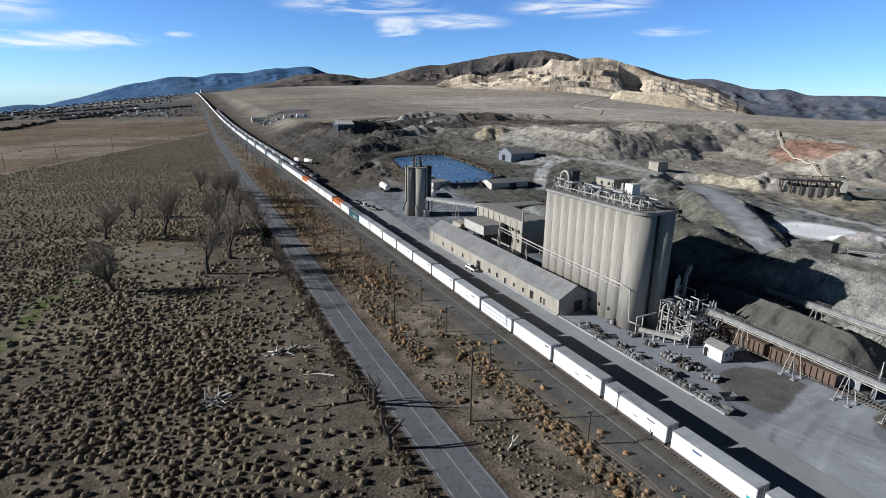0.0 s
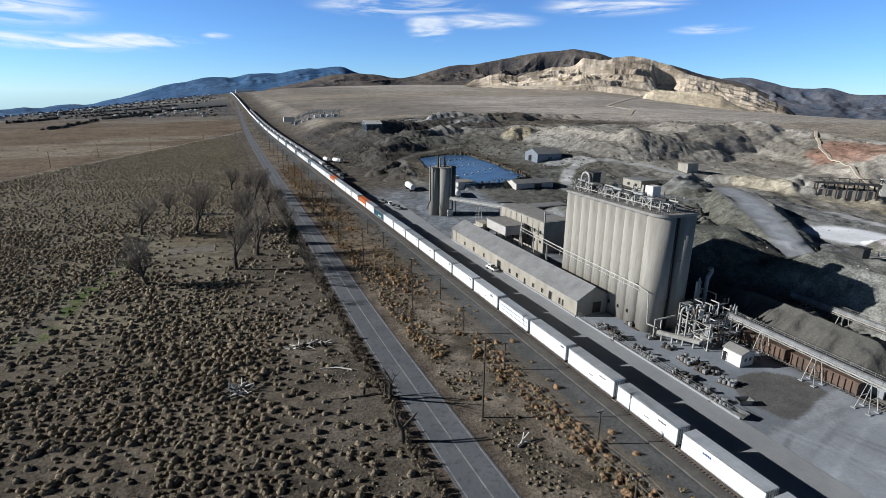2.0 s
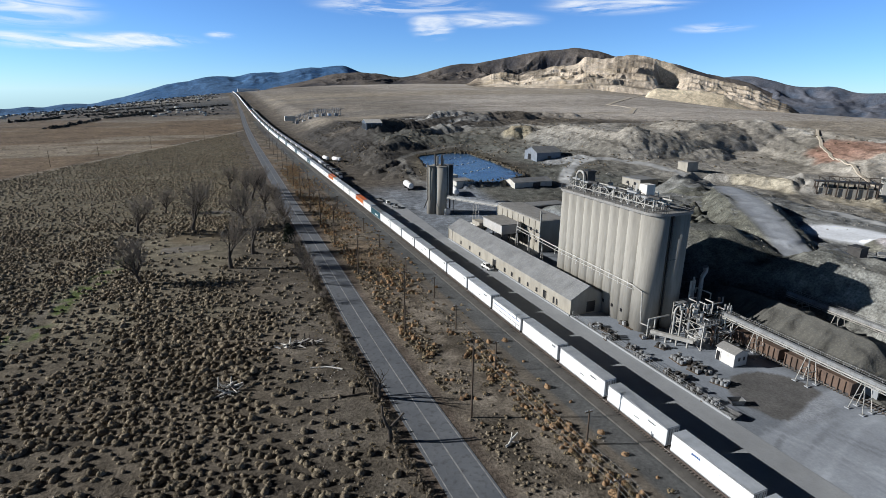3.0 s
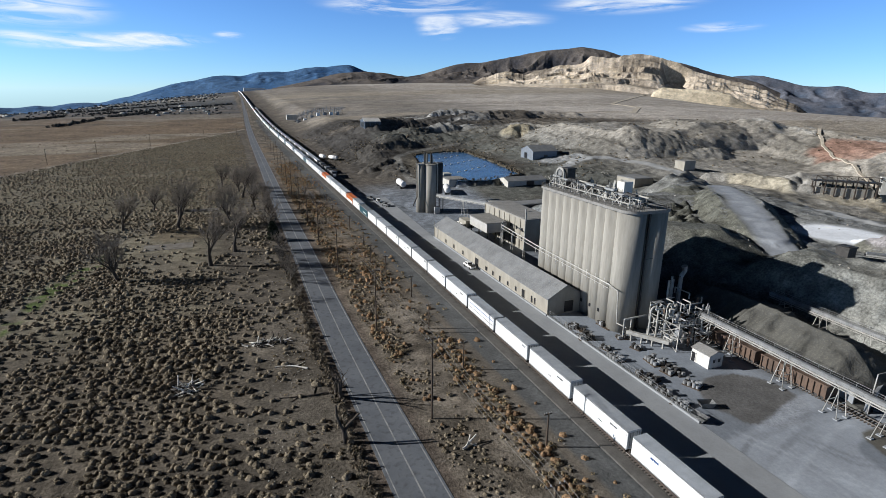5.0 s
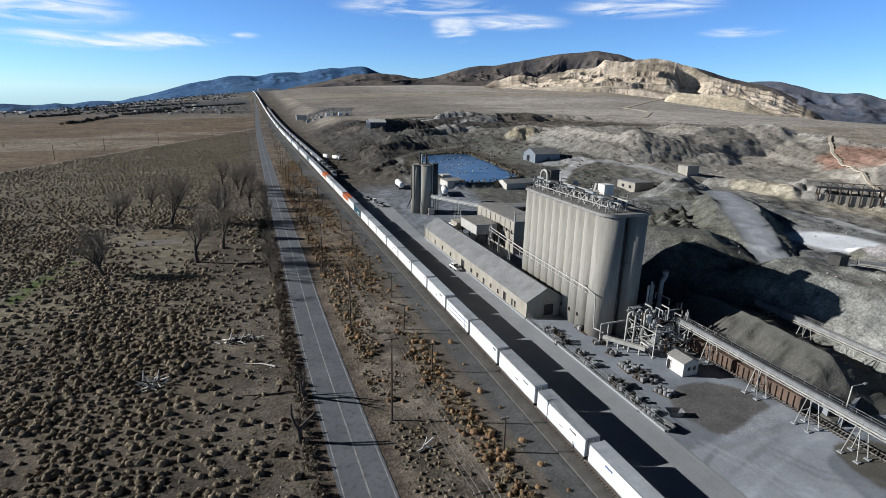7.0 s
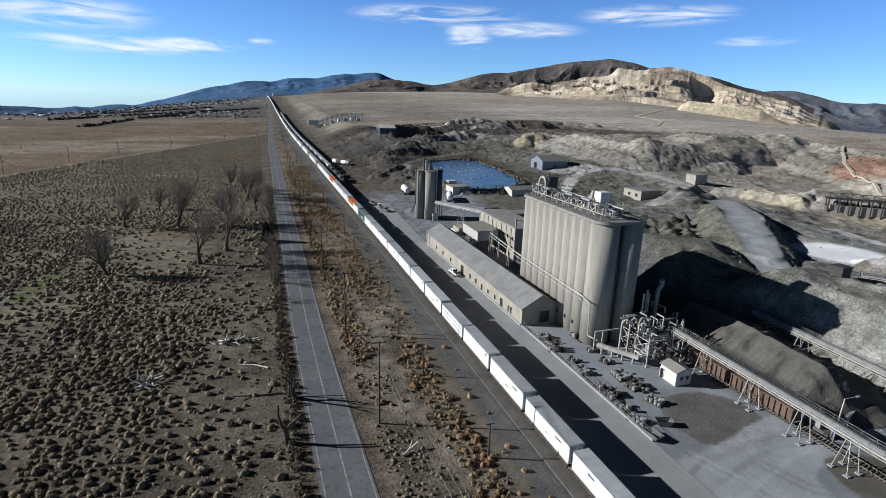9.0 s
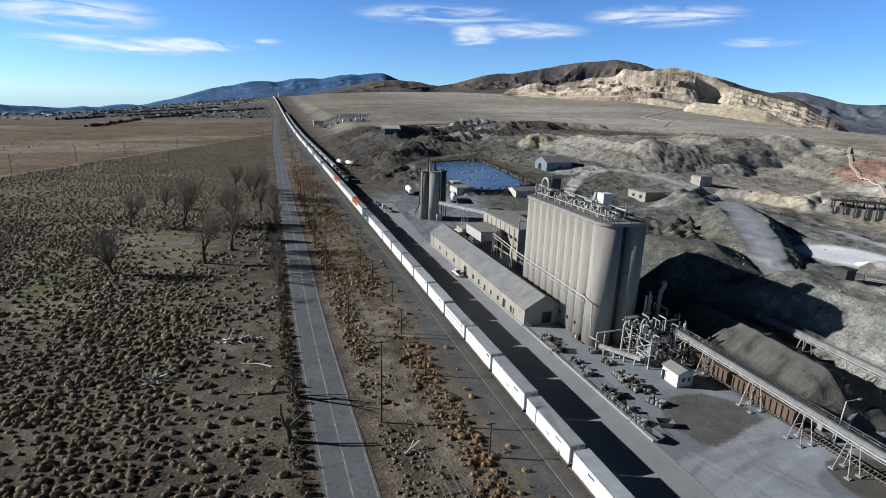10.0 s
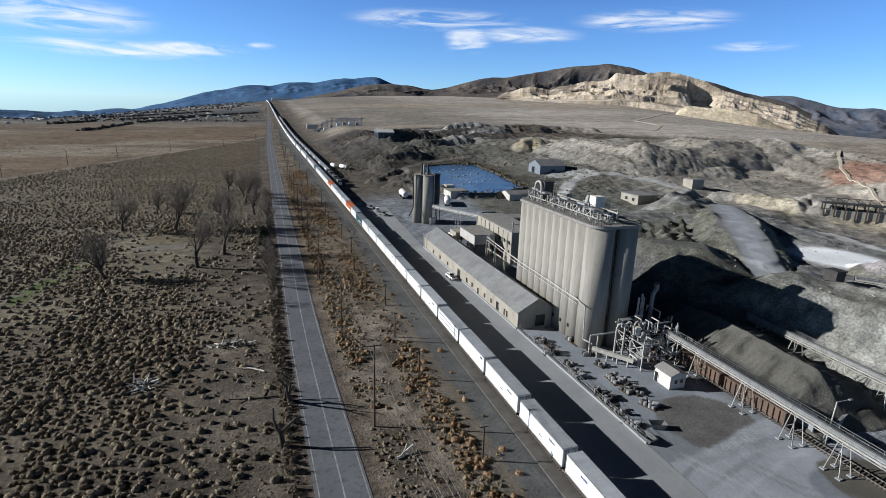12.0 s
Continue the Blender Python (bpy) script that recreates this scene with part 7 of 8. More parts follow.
# ---- plants ----
def tri_soup(name, tris, mat, label, category):
    """Loose small triangles (n, 3, 3) as one mesh."""
    n = len(tris)
    me = bpy.data.meshes.new(name)
    me.vertices.add(3 * n); me.vertices.foreach_set("co", tris.reshape(-1).astype(np.float32))
    me.loops.add(3 * n); me.loops.foreach_set("vertex_index", np.arange(3 * n, dtype=np.int32))
    me.polygons.add(n); me.polygons.foreach_set("loop_start", np.arange(0, 3 * n, 3, dtype=np.int32))
    me.materials.append(mat)
    me.update(calc_edges=True)
    return tagged(new(name, me), label, category, kind="stuff") if label else me


def bush_tris(rng, x, y, z, r, h, count, size=0.5, spiky=0.0, loose=0.27):
    """Low rounded bushes: many small leaf sprays laid over an uneven dome, each leaning its own way."""
    n = len(x)
    a, u = rng.uniform(0, 2 * np.pi, (n, count)), rng.uniform(0, 1, (n, count))
    rad = rng.uniform(0.78, 1.0, (n, count))
    lump = 1 + 0.28 * np.sin(a * 3 + rng.uniform(0, 6.3, (n, 1))) * rng.uniform(0.3, 1, (n, 1))
    way = np.stack([np.cos(a) * np.sqrt(1 - u * u), np.sin(a) * np.sqrt(1 - u * u), u], -1)
    scale = np.stack([r, r, h], -1)[:, None, :]
    c = np.stack([x, y, z + 0.05 * h], -1)[:, None, :] + way * scale * (rad * lump)[..., None]
    out = way + rng.normal(0, loose, way.shape)
    out /= np.linalg.norm(out, axis=-1, keepdims=True)
    t1 = np.cross(out, rng.normal(0, 1, way.shape)); t1 /= np.linalg.norm(t1, axis=-1, keepdims=True) + 1e-9
    t2 = np.cross(out, t1)
    s = (size * r)[:, None, None] * rng.uniform(0.7, 1.3, (n, count, 1))
    lift = np.zeros_like(c); lift[..., 2] = s[..., 0] * spiky * 1.5
    p0, p1, p2 = c + t1 * s + lift, c - 0.5 * t1 * s + 0.87 * t2 * s, c - 0.5 * t1 * s - 0.87 * t2 * s
    return np.stack([p0, p1, p2], 2).reshape(-1, 3, 3)


def cushions(name, rng, x, y, z, r, h, mat, label, around=9, rings=4):
    """Rounded cushions of dense twigs: lumpy closed domes, one shell a bush."""
    n = len(x)
    a = (np.arange(around) * 2 * np.pi / around)[None, None, :] + rng.uniform(0, 6.3, (n, 1, 1)) + (np.arange(rings) % 2)[None, :, None] * np.pi / around
    e = np.radians(np.linspace(-6, 64, rings))[None, :, None]
    lump = rng.uniform(0.82, 1.1, (n, rings, around)) * (1 + 0.18 * np.sin(2 * a + rng.uniform(0, 6.3, (n, 1, 1))))
    ring = np.stack([x[:, None, None] + r[:, None, None] * lump * np.cos(a) * np.cos(e), y[:, None, None] + r[:, None, None] * lump * np.sin(a) * np.cos(e), z[:, None, None] + h[:, None, None] * lump * (np.sin(e) + 0.05)], -1).reshape(n, rings * around, 3)
    top = np.stack([x + rng.normal(0, 0.08, n) * r, y + rng.normal(0, 0.08, n) * r, z + h * rng.uniform(0.9, 1.05, n)], -1)[:, None, :]
    co = np.concatenate([ring, top], 1)
    tris = []
    for k in range(around):
        m = (k + 1) % around
        for q in range(rings - 1):
            b, t = q * around, (q + 1) * around
            tris += [(b + k, b + m, t + k), (b + m, t + m, t + k)]
        tris.append(((rings - 1) * around + k, (rings - 1) * around + m, rings * around))
    tris = (np.arange(n)[:, None, None] * co.shape[1] + np.array(tris)[None]).reshape(-1, 3)
    me = bpy.data.meshes.new(name)
    me.vertices.add(co.size // 3); me.vertices.foreach_set("co", co.reshape(-1).astype(np.float32))
    me.loops.add(tris.size); me.loops.foreach_set("vertex_index", tris.ravel().astype(np.int32))
    me.polygons.add(len(tris)); me.polygons.foreach_set("loop_start", np.arange(0, tris.size, 3, dtype=np.int32))
    me.polygons.foreach_set("use_smooth", np.ones(len(tris), bool))
    me.materials.append(mat)
    me.update(calc_edges=True)
    return tagged(new(name, me), label, "scrub", kind="stuff")


rng = np.random.default_rng(5)


def scatter(x0, x1, y0, y1, spacing, keep):
    """Jittered places on a grid, kept by a chance that depends on the place."""
    gx_, gy_ = np.meshgrid(np.arange(x0, x1, spacing), np.arange(y0, y1, spacing), indexing="ij")
    x, y = gx_.ravel() + rng.uniform(-0.6, 0.6, gx_.size) * spacing, gy_.ravel() + rng.uniform(-0.6, 0.6, gx_.size) * spacing
    k = rng.uniform(0, 1, x.size) < keep(x, y)
    return x[k], y[k]


def scrub_chance(x, y):
    c = 0.45 + 0.55 * smooth(rough(x, y, 22, 3, 61), 0.34, 0.55)
    c = np.maximum(c, 0.95 * smooth(-y, 15, 45) * smooth(-x, 72, 84))
    grove = np.exp(-(((x + 90) / 24) ** 2 + ((y - 96) / 38) ** 2))
    c = c * (1 - 0.85 * smooth(grove, 0.3, 0.75))
    bare = smooth(x, -80, -66) * (1 - smooth(y, 60, 110)) * smooth(y, -60, -40)
    c = c * (1 - 0.62 * bare)
    track = np.exp(-(((x + 118 - (y - 70) * 0.18) / 3.0) ** 2)) * smooth(-y, -130, -100)
    c = c * (1 - 0.8 * track)
    for px_, py_, pr_ in ((-82.1, -5.7, 3.2), (-66.6, 8.4, 4.5), (-60.5, -5, 3.5), (-58.5, -17, 4.0)):
        c = c * (np.hypot(x - px_, y - py_) > pr_)
    return c * smooth(-x, 56.5, 61) * (1 - 0.97 * smooth(y - (300 + (x + 207) * 2.6), -14, 4))


x, y = scatter(-175, -56, -75, 150, 1.3, scrub_chance)
r = (0.34 + 0.56 * rng.uniform(0, 1, x.size) ** 1.3) * (0.8 + 0.45 * rough(x, y, 14, 2, 3))
h, near = r * rng.uniform(0.7, 1.0, x.size), y < 30
g = land(x, y)
cushions("sagebrush", rng, x, y, g, r * 0.92, h * 0.9, SAGE, "low grey-brown sagebrush cushions scattered over the desert")
tri_soup("sagebrush_twigs", np.concatenate([bush_tris(rng, x[near], y[near], g[near], r[near], h[near] * 1.02, 60, 0.13, 0.5, 0.7), bush_tris(rng, x[~near], y[~near], g[~near], r[~near], h[~near], 16, 0.2, 0.5, 0.6)]), SAGE, "loose grey-brown twigs standing out of the sagebrush", "scrub")
x, y = scatter(-330, -50, 150, 640, 2.0, scrub_chance)
r = rng.uniform(0.4, 0.85, x.size)
cushions("sagebrush", rng, x, y, land(x, y), r, r * 0.8, SAGE, "distant low sagebrush on the desert plain", 7, 2)


def verge_chance(x, y):
    strip1 = np.exp(-(((x + 30.0) / 3.2) ** 2)) * (1 - smooth(y, -12, 6))
    strip2 = np.exp(-(((x + 42.0) / 2.6) ** 2)) * smooth(rough(x, y, 16, 2, 77), 0.4, 0.6)
    strip3 = 1.3 * np.exp(-(((x + 34.5) / 7.0) ** 2)) * smooth(rough(x, y, 22, 2, 78), 0.36, 0.52) * smooth(y, 12, 50)
    ruts = np.exp(-(((x + 35.6 + 0.03 * y) / 0.8) ** 2)) + np.exp(-(((x + 26.0) / 1.4) ** 2))
    return np.clip(strip1 * 0.85 + strip2 * 0.7 + strip3 * 0.6 + 0.05, 0, 1) * (1 - 0.9 * np.clip(ruts, 0, 1)) * (x > road_x(y) + 6.2)


x, y = scatter(-45, -22.5, -95, 330, 1.0, verge_chance)
r = rng.uniform(0.32, 0.8, x.size)
half = rng.uniform(0, 1, x.size) < 0.42
cushions("rabbitbrush", rng, x[half], y[half], land(x[half], y[half]), r[half] * 0.88, r[half] * 0.9, RABBIT, "dry orange-brown brush growing between road and railway")
tri_soup("rabbitbrush_twigs", bush_tris(rng, x[half], y[half], land(x[half], y[half]), r[half], r[half], 26, 0.16, 0.4, 0.6), RABBIT, "dry orange-brown twigs standing out of the brush", "scrub")
tri_soup("dry_grass", bush_tris(rng, x[~half], y[~half], land(x[~half], y[~half]), r[~half] * 0.9, r[~half] * 0.6, 26, 0.3, 0.6), STRAW, "dry straw-coloured grass tufts beside the railway", "grass")
x, y = scatter(-45.8, -24.5, -100, 260, 0.9, lambda x, y: (0.25 + 0.4 * smooth(-x, 36, 39)) * (x > road_x(y) + 6.0) * smooth(rough(x, y, 9, 2, 52), 0.3, 0.55) * (1 - 0.9 * np.clip(np.exp(-(((x + 35.6 + 0.03 * y) / 0.8) ** 2)) + np.exp(-(((x + 26.0) / 1.4) ** 2)), 0, 1)))
r = rng.uniform(0.15, 0.5, x.size)
cushions("sagebrush", rng, x, y, land(x, y), r * 0.85, r * 0.7, SAGE, "small grey-brown scrub between road and railway", 7, 3)
tri_soup("sagebrush_twigs", bush_tris(rng, x, y, land(x, y), r, r * 0.8, 10, 0.25, 0.3, 0.6), SAGE, "loose twigs of the small scrub beside the railway", "scrub")
# the rank strip along the near side of the road
x, y = scatter(-60, -55.2, -95, 230, 0.8, lambda x, y: np.exp(-(((x - road_x(y) + 6.4) / 0.95) ** 2)) * 0.85)
r = rng.uniform(0.3, 0.7, x.size)
tri_soup("verge_scrub", bush_tris(rng, x, y, land(x, y), r, r * 1.6, 46, 0.3, 0.8), STALK, "dense brown scrub along the edge of the road", "scrub")
x, y = scatter(-66, -55, -95, 120, 1.0, lambda x, y: 0.3 * smooth(rough(x, y, 10, 2, 31), 0.4, 0.6))
r = rng.uniform(0.12, 0.35, x.size)
tri_soup("dry_grass", bush_tris(rng, x, y, land(x, y), r, r * 0.7, 14, 0.4, 0.5), STRAW, "dry pale grass tufts and litter along the road verge", "grass")
# scrub on the rough ground east of the line
x, y = scatter(-2, 420, 150, 560, 4.0, lambda x, y: 0.5 * (1 - 0.7 * smooth(x, 120, 180)) * smooth(rough(x, y, 40, 3, 91), 0.4, 0.6) * (pond_edge(x, y) > 5) * np.clip(smooth(y, 196, 216) + smooth(x, 112, 130), 0, 1))
r = rng.uniform(0.4, 1.0, x.size)
tri_soup("sagebrush", bush_tris(rng, x, y, land(x, y), r, r * 0.8, 12, 0.6), SAGE, "sparse dark scrub on rough ground beyond the works", "scrub")
# reeds round the pond
t = np.linspace(0, 1, 60)
px, py = [], []
for (ax, ay), (bx, by) in zip(POND, POND[1:] + POND[:1]):
    px.append(ax + (bx - ax) * t), py.append(ay + (by - ay) * t)
px, py = np.concatenate(px), np.concatenate(py)
keep = rng.uniform(0, 1, px.size) < np.where(px > 90, 0.7, 0.2)
px, py = px[keep], py[keep]
px, py = px + rng.normal(0, 1.2, px.size) + 1.5 * np.sign(px - 80), py + rng.normal(0, 1.2, py.size)
r = rng.uniform(0.5, 1.3, px.size)
tri_soup("reeds", bush_tris(rng, px, py, land(px, py), r, r * 1.0, 16, 0.45, 0.8), STALK, "dry brown reeds along the pond banks", "reeds")
TT = np.array(TOWN_TREES)
tri_soup("far_trees", bush_tris(rng, TT[:, 0], TT[:, 1], TT[:, 2] - 2, TT[:, 3] * 1.5, TT[:, 5] * 1.7, 14, 0.6), FAR_TREE, "dark tree belts of the distant valley town", "trees")


# ---- bare trees ----
def tubes(segments, sides):
    """Tapered tubes (two ends, two radii) as vertices and quads."""
    a, b = np.array([s[0] for s in segments], float), np.array([s[1] for s in segments], float)
    ra, rb = np.array([s[2] for s in segments]), np.array([s[3] for s in segments])
    d = b - a
    d /= np.linalg.norm(d, axis=1, keepdims=True) + 1e-9
    ref = np.where(np.abs(d[:, 2:3]) > 0.9, np.array([[1.0, 0, 0]]), np.array([[0, 0, 1.0]]))
    u = np.cross(d, ref)
    u /= np.linalg.norm(u, axis=1, keepdims=True)
    v = np.cross(d, u)
    ang = np.arange(sides) * 2 * np.pi / sides
    ring = u[:, None] * np.cos(ang)[None, :, None] + v[:, None] * np.sin(ang)[None, :, None]
    co = np.concatenate([a[:, None] + ring * ra[:, None, None], b[:, None] + ring * rb[:, None, None]], 1).reshape(-1, 3)
    k = np.arange(sides)
    quad = np.stack([k, (k + 1) % sides, (k + 1) % sides + sides, k + sides], -1)
    return co, (np.arange(len(a))[:, None, None] * 2 * sides + quad[None]).reshape(-1, 4)


def tube_mesh(name, segments, sides, mat):
    co, quads = tubes(segments, sides)
    me = bpy.data.meshes.new(name)
    me.vertices.add(len(co)); me.vertices.foreach_set("co", co.ravel())
    me.loops.add(quads.size); me.loops.foreach_set("vertex_index", quads.ravel().astype(np.int32))
    me.polygons.add(len(quads)); me.polygons.foreach_set("loop_start", np.arange(0, quads.size, 4, dtype=np.int32))
    me.polygons.foreach_set("use_smooth", np.ones(len(quads), bool))
    me.materials.append(mat)
    me.update(calc_edges=True)
    return me


def grow(seed, height, stems, spread, levels=5, trunk=0.14, wander=0.11):
    rnd = random.Random(seed)
    thick, thin = [], []

    def branch(p, d, length, r, level):
        n = 3
        for k in range(n):
            q = p + d * (length / n)
            r2 = r * (0.86 if level else 0.9)
            (thick if r > 0.045 else thin).append((tuple(p), tuple(q), r, r2))
            p, r = q, r2
            d = (d + Vector((rnd.gauss(0, wander), rnd.gauss(0, wander), rnd.gauss(0.05, wander * 0.6)))).normalized()
            if level >= 1 and level < levels and rnd.random() < 0.72:
                side = (d + Vector((rnd.gauss(0, 0.65), rnd.gauss(0, 0.65), rnd.gauss(0.35, 0.3)))).normalized()
                branch(p, side, length * rnd.uniform(0.45, 0.7), r * 0.5, level + 1)
        if level < levels:
            for _ in range(2 if level else stems):
                s = spread if level == 0 else 0.42
                side = (d + Vector((rnd.gauss(0, s), rnd.gauss(0, s), rnd.uniform(0.0, 0.3)))).normalized()
                branch(p, side, length * (rnd.uniform(0.72, 0.9) if level else rnd.uniform(1.1, 1.5)), r * (0.68 if level else 0.72), level + 1)

    branch(Vector((0, 0, -0.3)), Vector((rnd.gauss(0, 0.06), rnd.gauss(0, 0.06), 1)).normalized(), height * 0.2, height * trunk * 0.26, 0)
    return thick, thin


def bare_tree(seed, height, stems, spread, label, levels=5):
    root = thing("tree", label, "tree", group="bare trees")
    thick, thin = grow(seed, height, stems, spread, levels)
    top = max(s[1][2] for s in thick + thin)
    f = height / top
    thick = [(tuple(np.multiply(a, f)), tuple(np.multiply(b, f)), ra, rb) for a, b, ra, rb in thick]
    thin = [(tuple(np.multiply(a, f)), tuple(np.multiply(b, f)), max(ra, 0.03), max(rb, 0.02)) for a, b, ra, rb in thin]
    for name, segs, sides, mat in (("trunk", thick, 7, BARK), ("crown", thin, 3, TWIG)):
        ob = new(name, tube_mesh(name, segs, sides, mat)); ob.parent = root
    return root


TREE_LABEL = "leafless grey cottonwood tree with a fan of bare twigs"
kinds = [bare_tree(3, 15, 4, 0.46, TREE_LABEL), bare_tree(8, 15, 6, 0.5, TREE_LABEL), bare_tree(14, 15, 3, 0.42, TREE_LABEL), bare_tree(21, 8, 5, 0.6, "low leafless grey bush-like tree beside the road", 4)]
TREES = [(-79.7, 71.2, 16, 2), (-104.5, 65.6, 12.5, 1), (-92.8, 125.4, 17, 0), (-72.2, 85, 16, 2), (-112.7, 129.4, 13, 0), (-105.8, 166, 10, 1), (-72.9, 128.6, 15, 1), (-66.9, 185, 15, 0), (-61.9, 191.8, 12, 1), (-76.8, 224, 12, 0), (-62.5, 154.5, 13, 2), (-68, 205, 12, 1),
         (-57.6, 63, 7.5, 3), (-57.4, 47, 6, 3), (-58.0, 55, 6.5, 3), (-58.5, 112, 9, 3), (-57.0, 130, 9, 3), (-57.4, 78, 8, 3), (-57.2, 32, 4, 3), (-56.5, 145, 8, 1), (-56.0, 170, 9, 1), (-58.2, 70, 5, 3),
         (-34.5, 159, 6, 3), (-35.6, 183, 6, 3), (-33, 142, 5, 3), (-37, 205, 6, 3), (-35, 230, 6, 3), (-33.5, 170, 5, 3), (-57, -52, 3.5, 3)]
first_use = set()
for n, (x, y, h, k) in enumerate(TREES):
    base = 8 if k == 3 else 15
    m = Matrix.Translation((x, y, float(land(x, y)))) @ Matrix.Rotation(n * 2.4, 4, "Z") @ Matrix.Scale((1.28 if k < 3 else 1.1) * h / base, 4)
    if k in first_use:
        o = copy_thing(kinds[k], Matrix.Identity(4)); o.matrix_basis = m
    else:
        kinds[k].matrix_basis = m
        first_use.add(k)

# one dark evergreen by the road
juniper = thing("evergreen_tree", "dark green juniper tree beside the road", "tree", Matrix.Translation((-58.6, 95.7, 0)))
bm = bmesh.new(); bm_rod(bm, (0, 0, -0.3), (0, 0, 5), 0.3, 8, 0.1); part("trunk", bm, BARK, juniper)
n = 1500
hh = rng.uniform(0, 1, n) ** 0.8
a = rng.uniform(0, 2 * np.pi, n)
rr = (1 - hh) ** 0.6 * 3.0 * rng.uniform(0.45, 1, n) * (1 + 0.25 * np.sin(3 * a + 5 * hh))
c = np.stack([np.cos(a) * rr, np.sin(a) * rr, 0.4 + hh * 6.6], -1)
d = rng.normal(0, 0.28, (n, 3, 3))
ob = new("crown", tri_soup("crown", c[:, None, :] + d, NEEDLE, "", "")); ob.parent = juniper


# dead snags, fallen limbs and brush piles
def snag(x, y, height, seed, label, limbs=True):
    root = thing("dead_tree", label, "dead tree", Matrix.Translation((x, y, 0)))
    thick, thin = grow(seed, height, 2, 0.5, 3 if limbs else 1, 0.3, 0.2)
    top = max(s[1][2] for s in thick + thin)
    f = height / top
    for name, segs, sides in (("trunk", thick, 8), ("branches", thin, 4)):
        if segs:
            segs = [(tuple(np.multiply(p, f)), tuple(np.multiply(q, f)), max(ra, 0.025), max(rb, 0.02)) for p, q, ra, rb in segs]
            ob = new(name, tube_mesh(name, segs, sides, BARK)); ob.parent = root
    return root


snag(-55.6, -18.6, 7.5, 5, "broken dark dead tree with bare limbs beside the road")
snag(-56.6, -18.0, 4.0, 9, "stump of a broken dead tree beside the road", False)
snag(-57.4, -31.6, 6.5, 12, "dark dead tree trunk standing beside the road", False)


def fallen(x, y, turn, length, seed, mat, label, name="fallen_branch"):
    rnd = random.Random(seed)
    segs = []

    def limb(p, d, left, r, level):
        while left > 0 and r > 0.02:
            q = p + d * 0.7
            q.z = max(q.z, r)
            segs.append((tuple(p), tuple(q), r, r * 0.93))
            p, r, left = q, r * 0.93, left - 0.7
            d = (d + Vector((rnd.gauss(0, 0.16), rnd.gauss(0, 0.16), rnd.gauss(-0.02, 0.1)))).normalized()
            if level < 2 and rnd.random() < 0.4:
                limb(p, (d + Vector((rnd.gauss(0, 0.7), rnd.gauss(0, 0.7), rnd.gauss(0.1, 0.3)))).normalized(), left * 0.6, r * 0.6, level + 1)

    limb(Vector((0, 0, 0.25)), Vector((1, 0, 0.05)), length, 0.2, 0)
    ob = new(name, tube_mesh(name, segs, 6, mat))
    ob.matrix_basis = Matrix.Translation((x, y, float(land(x, y)))) @ Matrix.Rotation(radians(turn), 4, "Z")
    return tagged(ob, label, "branch")


fallen(-57.5, -16.5, 165, 9, 3, BARK, "dark fallen limb lying beside the dead tree")
fallen(-60, -6, 140, 7, 7, DEADWOOD, "bleached fallen branch lying on bare ground")
fallen(-40.8, -40.0, 20, 3.2, 8, DEADWOOD, "bleached branch tangle lying beside the railway")


def brush_pile(x, y, rx, ry, count, seed, label):
    rnd = random.Random(seed)
    segs, dark = [], []
    for k in range(count):
        a, q = rnd.uniform(0, 6.28), rnd.random() ** 0.5
        p = Vector((rx * q * math.cos(a), ry * q * math.sin(a), rnd.uniform(0.05, 0.7 * (1 - q) + 0.15)))
        d = Vector((rnd.gauss(0, 1), rnd.gauss(0, 0.6), rnd.gauss(0, 0.35))).normalized() * rnd.uniform(0.6, 2.4)
        e = p + d; e.z = max(e.z, 0.05)
        (segs if rnd.random() < 0.6 else dark).append((tuple(p), tuple(e), rnd.uniform(0.08, 0.2), rnd.uniform(0.05, 0.11)))
    root = thing("brush_pile", label, "brush pile", Matrix.Translation((x, y, float(land(x, y)))))
    for s, mat in ((segs, DEADWOOD), (dark, BARK)):
        for stick in s:
            ob = new("stick", tube_mesh("stick", [stick], 6, mat)); ob.parent = root


brush_pile(-82.1, -5.7, 2.4, 2.4, 60, 3, "pile of bleached dead wood among the sagebrush")
brush_pile(-66.6, 8.4, 4.2, 1.5, 60, 4, "long heap of bleached dead branches on bare ground")

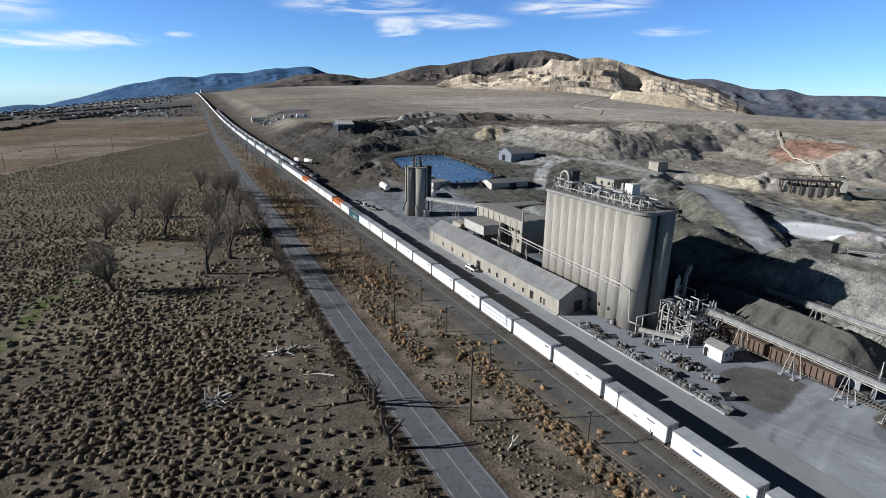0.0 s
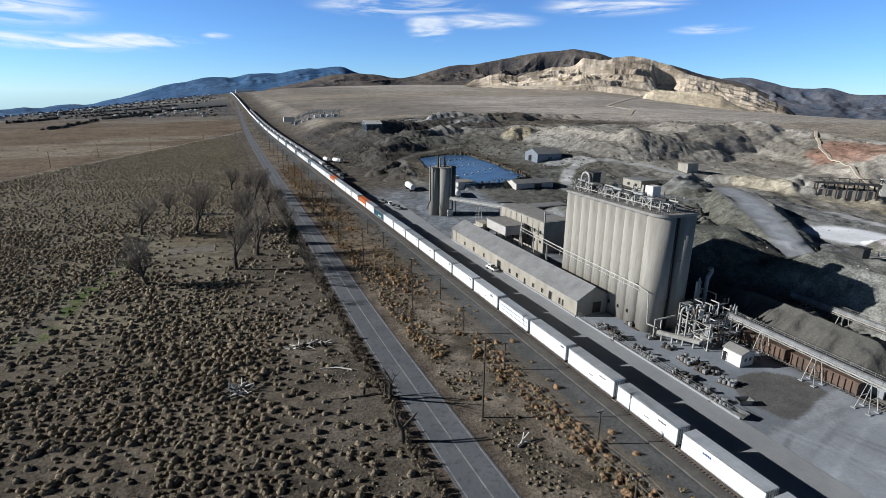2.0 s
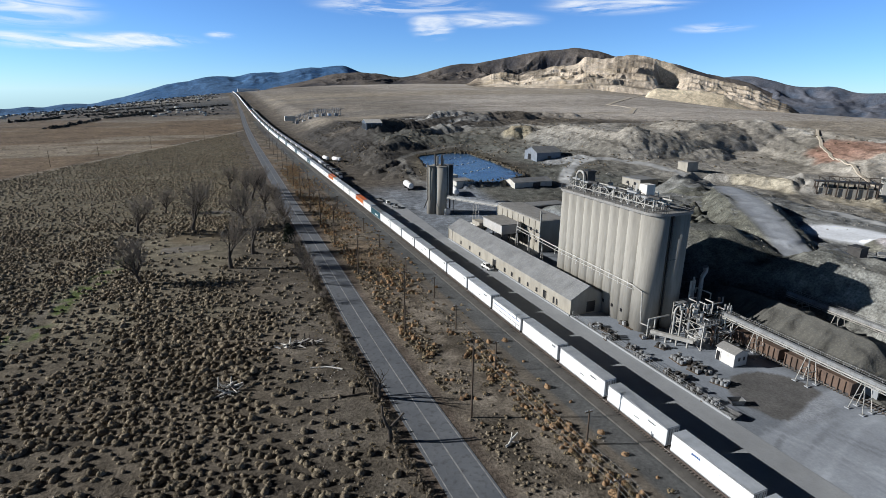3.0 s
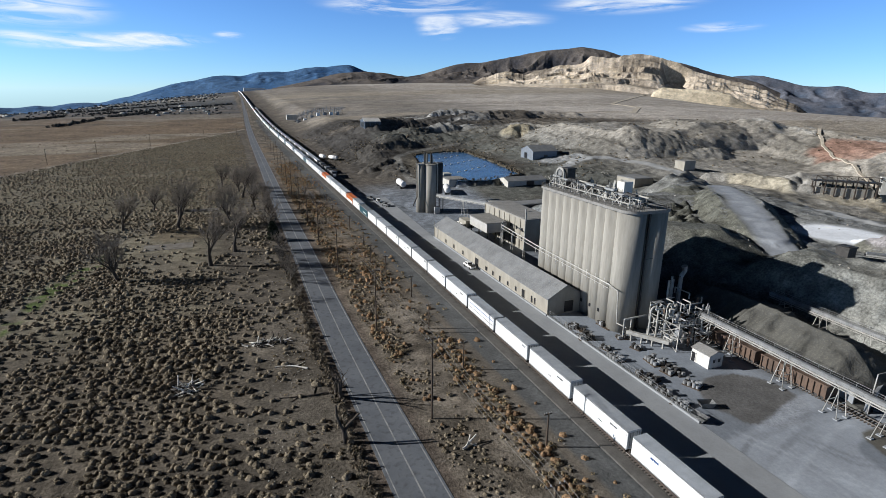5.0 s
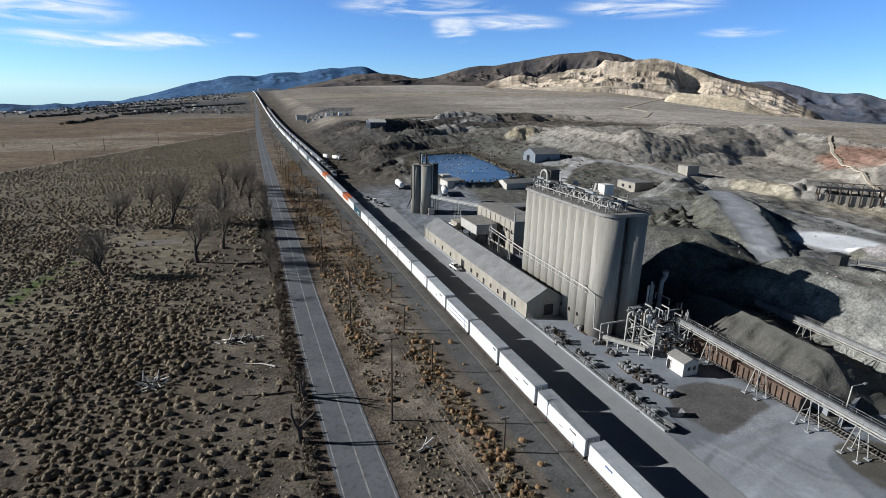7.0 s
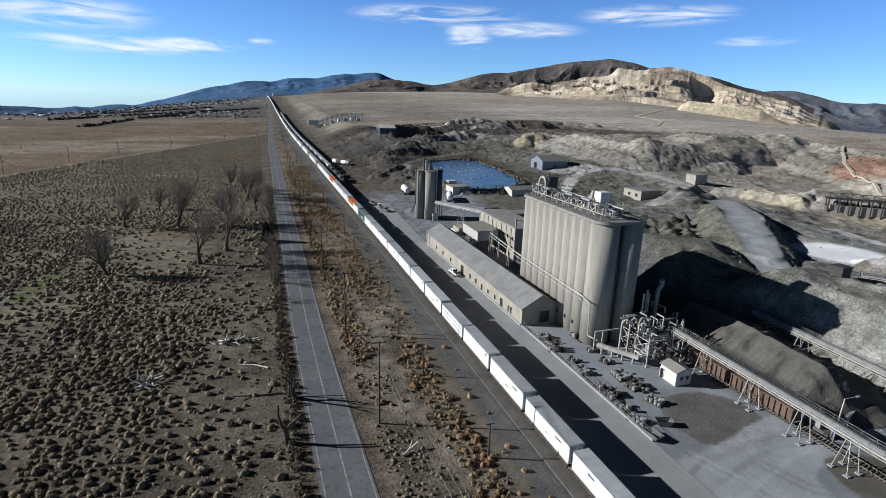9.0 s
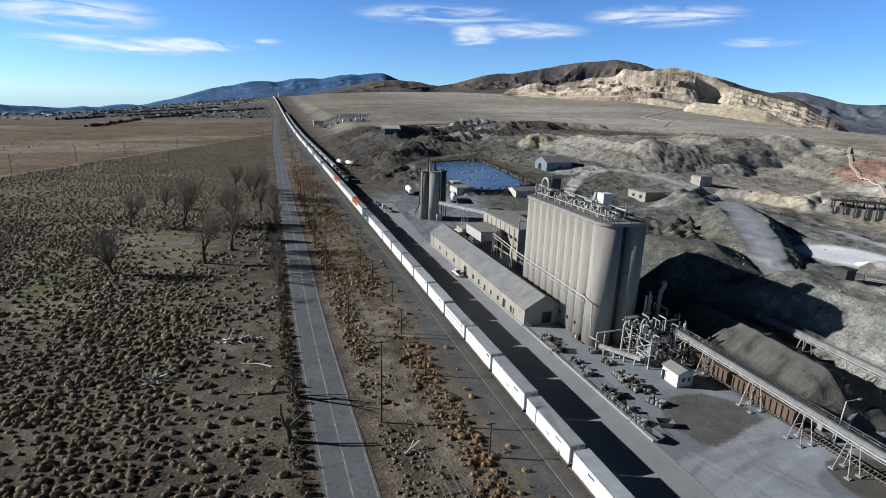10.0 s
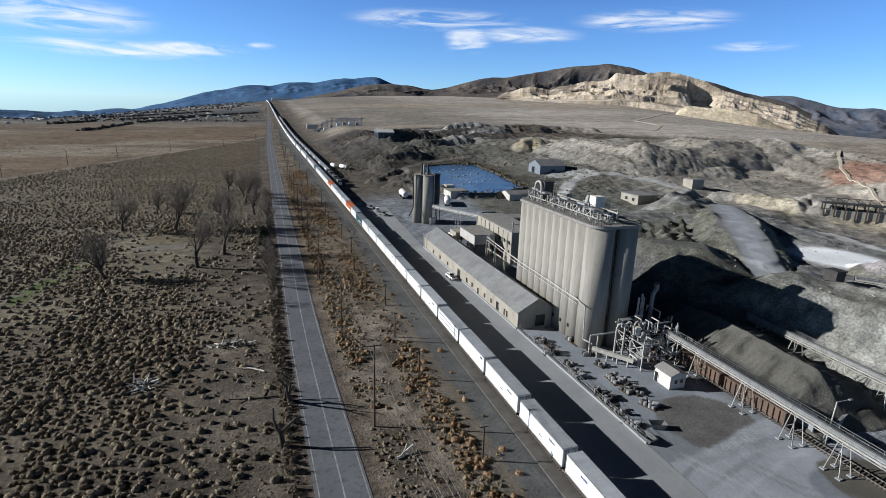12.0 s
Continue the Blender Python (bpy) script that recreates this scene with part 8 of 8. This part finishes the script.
# litter of small pale stones on the bare ground, and the slab of an old building
x, y = scatter(-72, -57, -60, 60, 0.9, lambda x, y: 0.35 * smooth(rough(x, y, 8, 2, 13), 0.45, 0.65))
s = rng.uniform(0.04, 0.13, x.size)
sweep_boxes("stones", np.stack([x, y, land(x, y) + s * 0.4, s, s * rng.uniform(0.6, 1.4, x.size), s * 0.6], -1), ROCKY, "small pale stones and litter on bare ground", "stones")
# loose rock on the quarry floor and the rough ground
def rocks(x0, x1, y0, y1, spacing, chance, small, large, mat, label):
    x, y = scatter(x0, x1, y0, y1, spacing, chance)
    s = rng.uniform(0, 1, x.size) ** 2.5 * (large - small) + small
    z = land(x, y)
    c = np.stack([x, y, z], -1)[:, None, :] + rng.normal(0, 1, (x.size, 4, 3)) * np.array((0.7, 0.7, 0.15)) * s[:, None, None]
    c[:, 3] = np.stack([x, y, z], -1) + np.stack([0 * s, 0 * s, s * rng.uniform(0.5, 1.1, x.size)], -1)
    c[:, :3, 2] = z[:, None] - 0.05
    tri_soup("loose_rock", np.concatenate([c[:, (0, 1, 3)], c[:, (1, 2, 3)], c[:, (2, 0, 3)]]), mat, label, "rocks")


rocks(64, 330, -70, 340, 2.4, lambda x, y: 0.75 * smooth(rough(x, y, 15, 3, 401), 0.46, 0.62) * (1 - 0.9 * np.clip(trail(x, y, HAUL, 7) + trail(x, y, LOOP, 5) + spot(x, y, 122, 6, 18, 15, 0.3, 8), 0, 1)) * (pond_edge(x, y) > 3), 0.12, 0.6, ROCKY, "loose grey boulders and rubble on the quarry floor")
rocks(4, 240, 200, 640, 3.2, lambda x, y: 0.5 * smooth(rough(x, y, 18, 3, 403), 0.42, 0.6) * (pond_edge(x, y) > 3), 0.15, 0.6, BALLAST, "dark boulders strewn over rough ground beyond the pond")
rocks(-46, -24, -100, 200, 0.8, lambda x, y: 0.4 * smooth(rough(x, y, 6, 3, 405), 0.48, 0.62) * (x > road_x(y) + 5.4), 0.05, 0.3, ROCKY, "small stones and rubble between road and railway")
for sx, sy, sw, sd in ((-94, 99, 16, 8), (-84, 160, 12, 6), (-113, 118, 4, 5)):
    bm = bmesh.new(); bm_box(bm, sx - sw / 2, sy - sd / 2, -0.2, sx + sw / 2, sy + sd / 2, 0.07)
    tagged(part("foundation_slab", bm, OLD_SLAB), "cracked pale concrete slab of a vanished building", "slab", kind="structure")
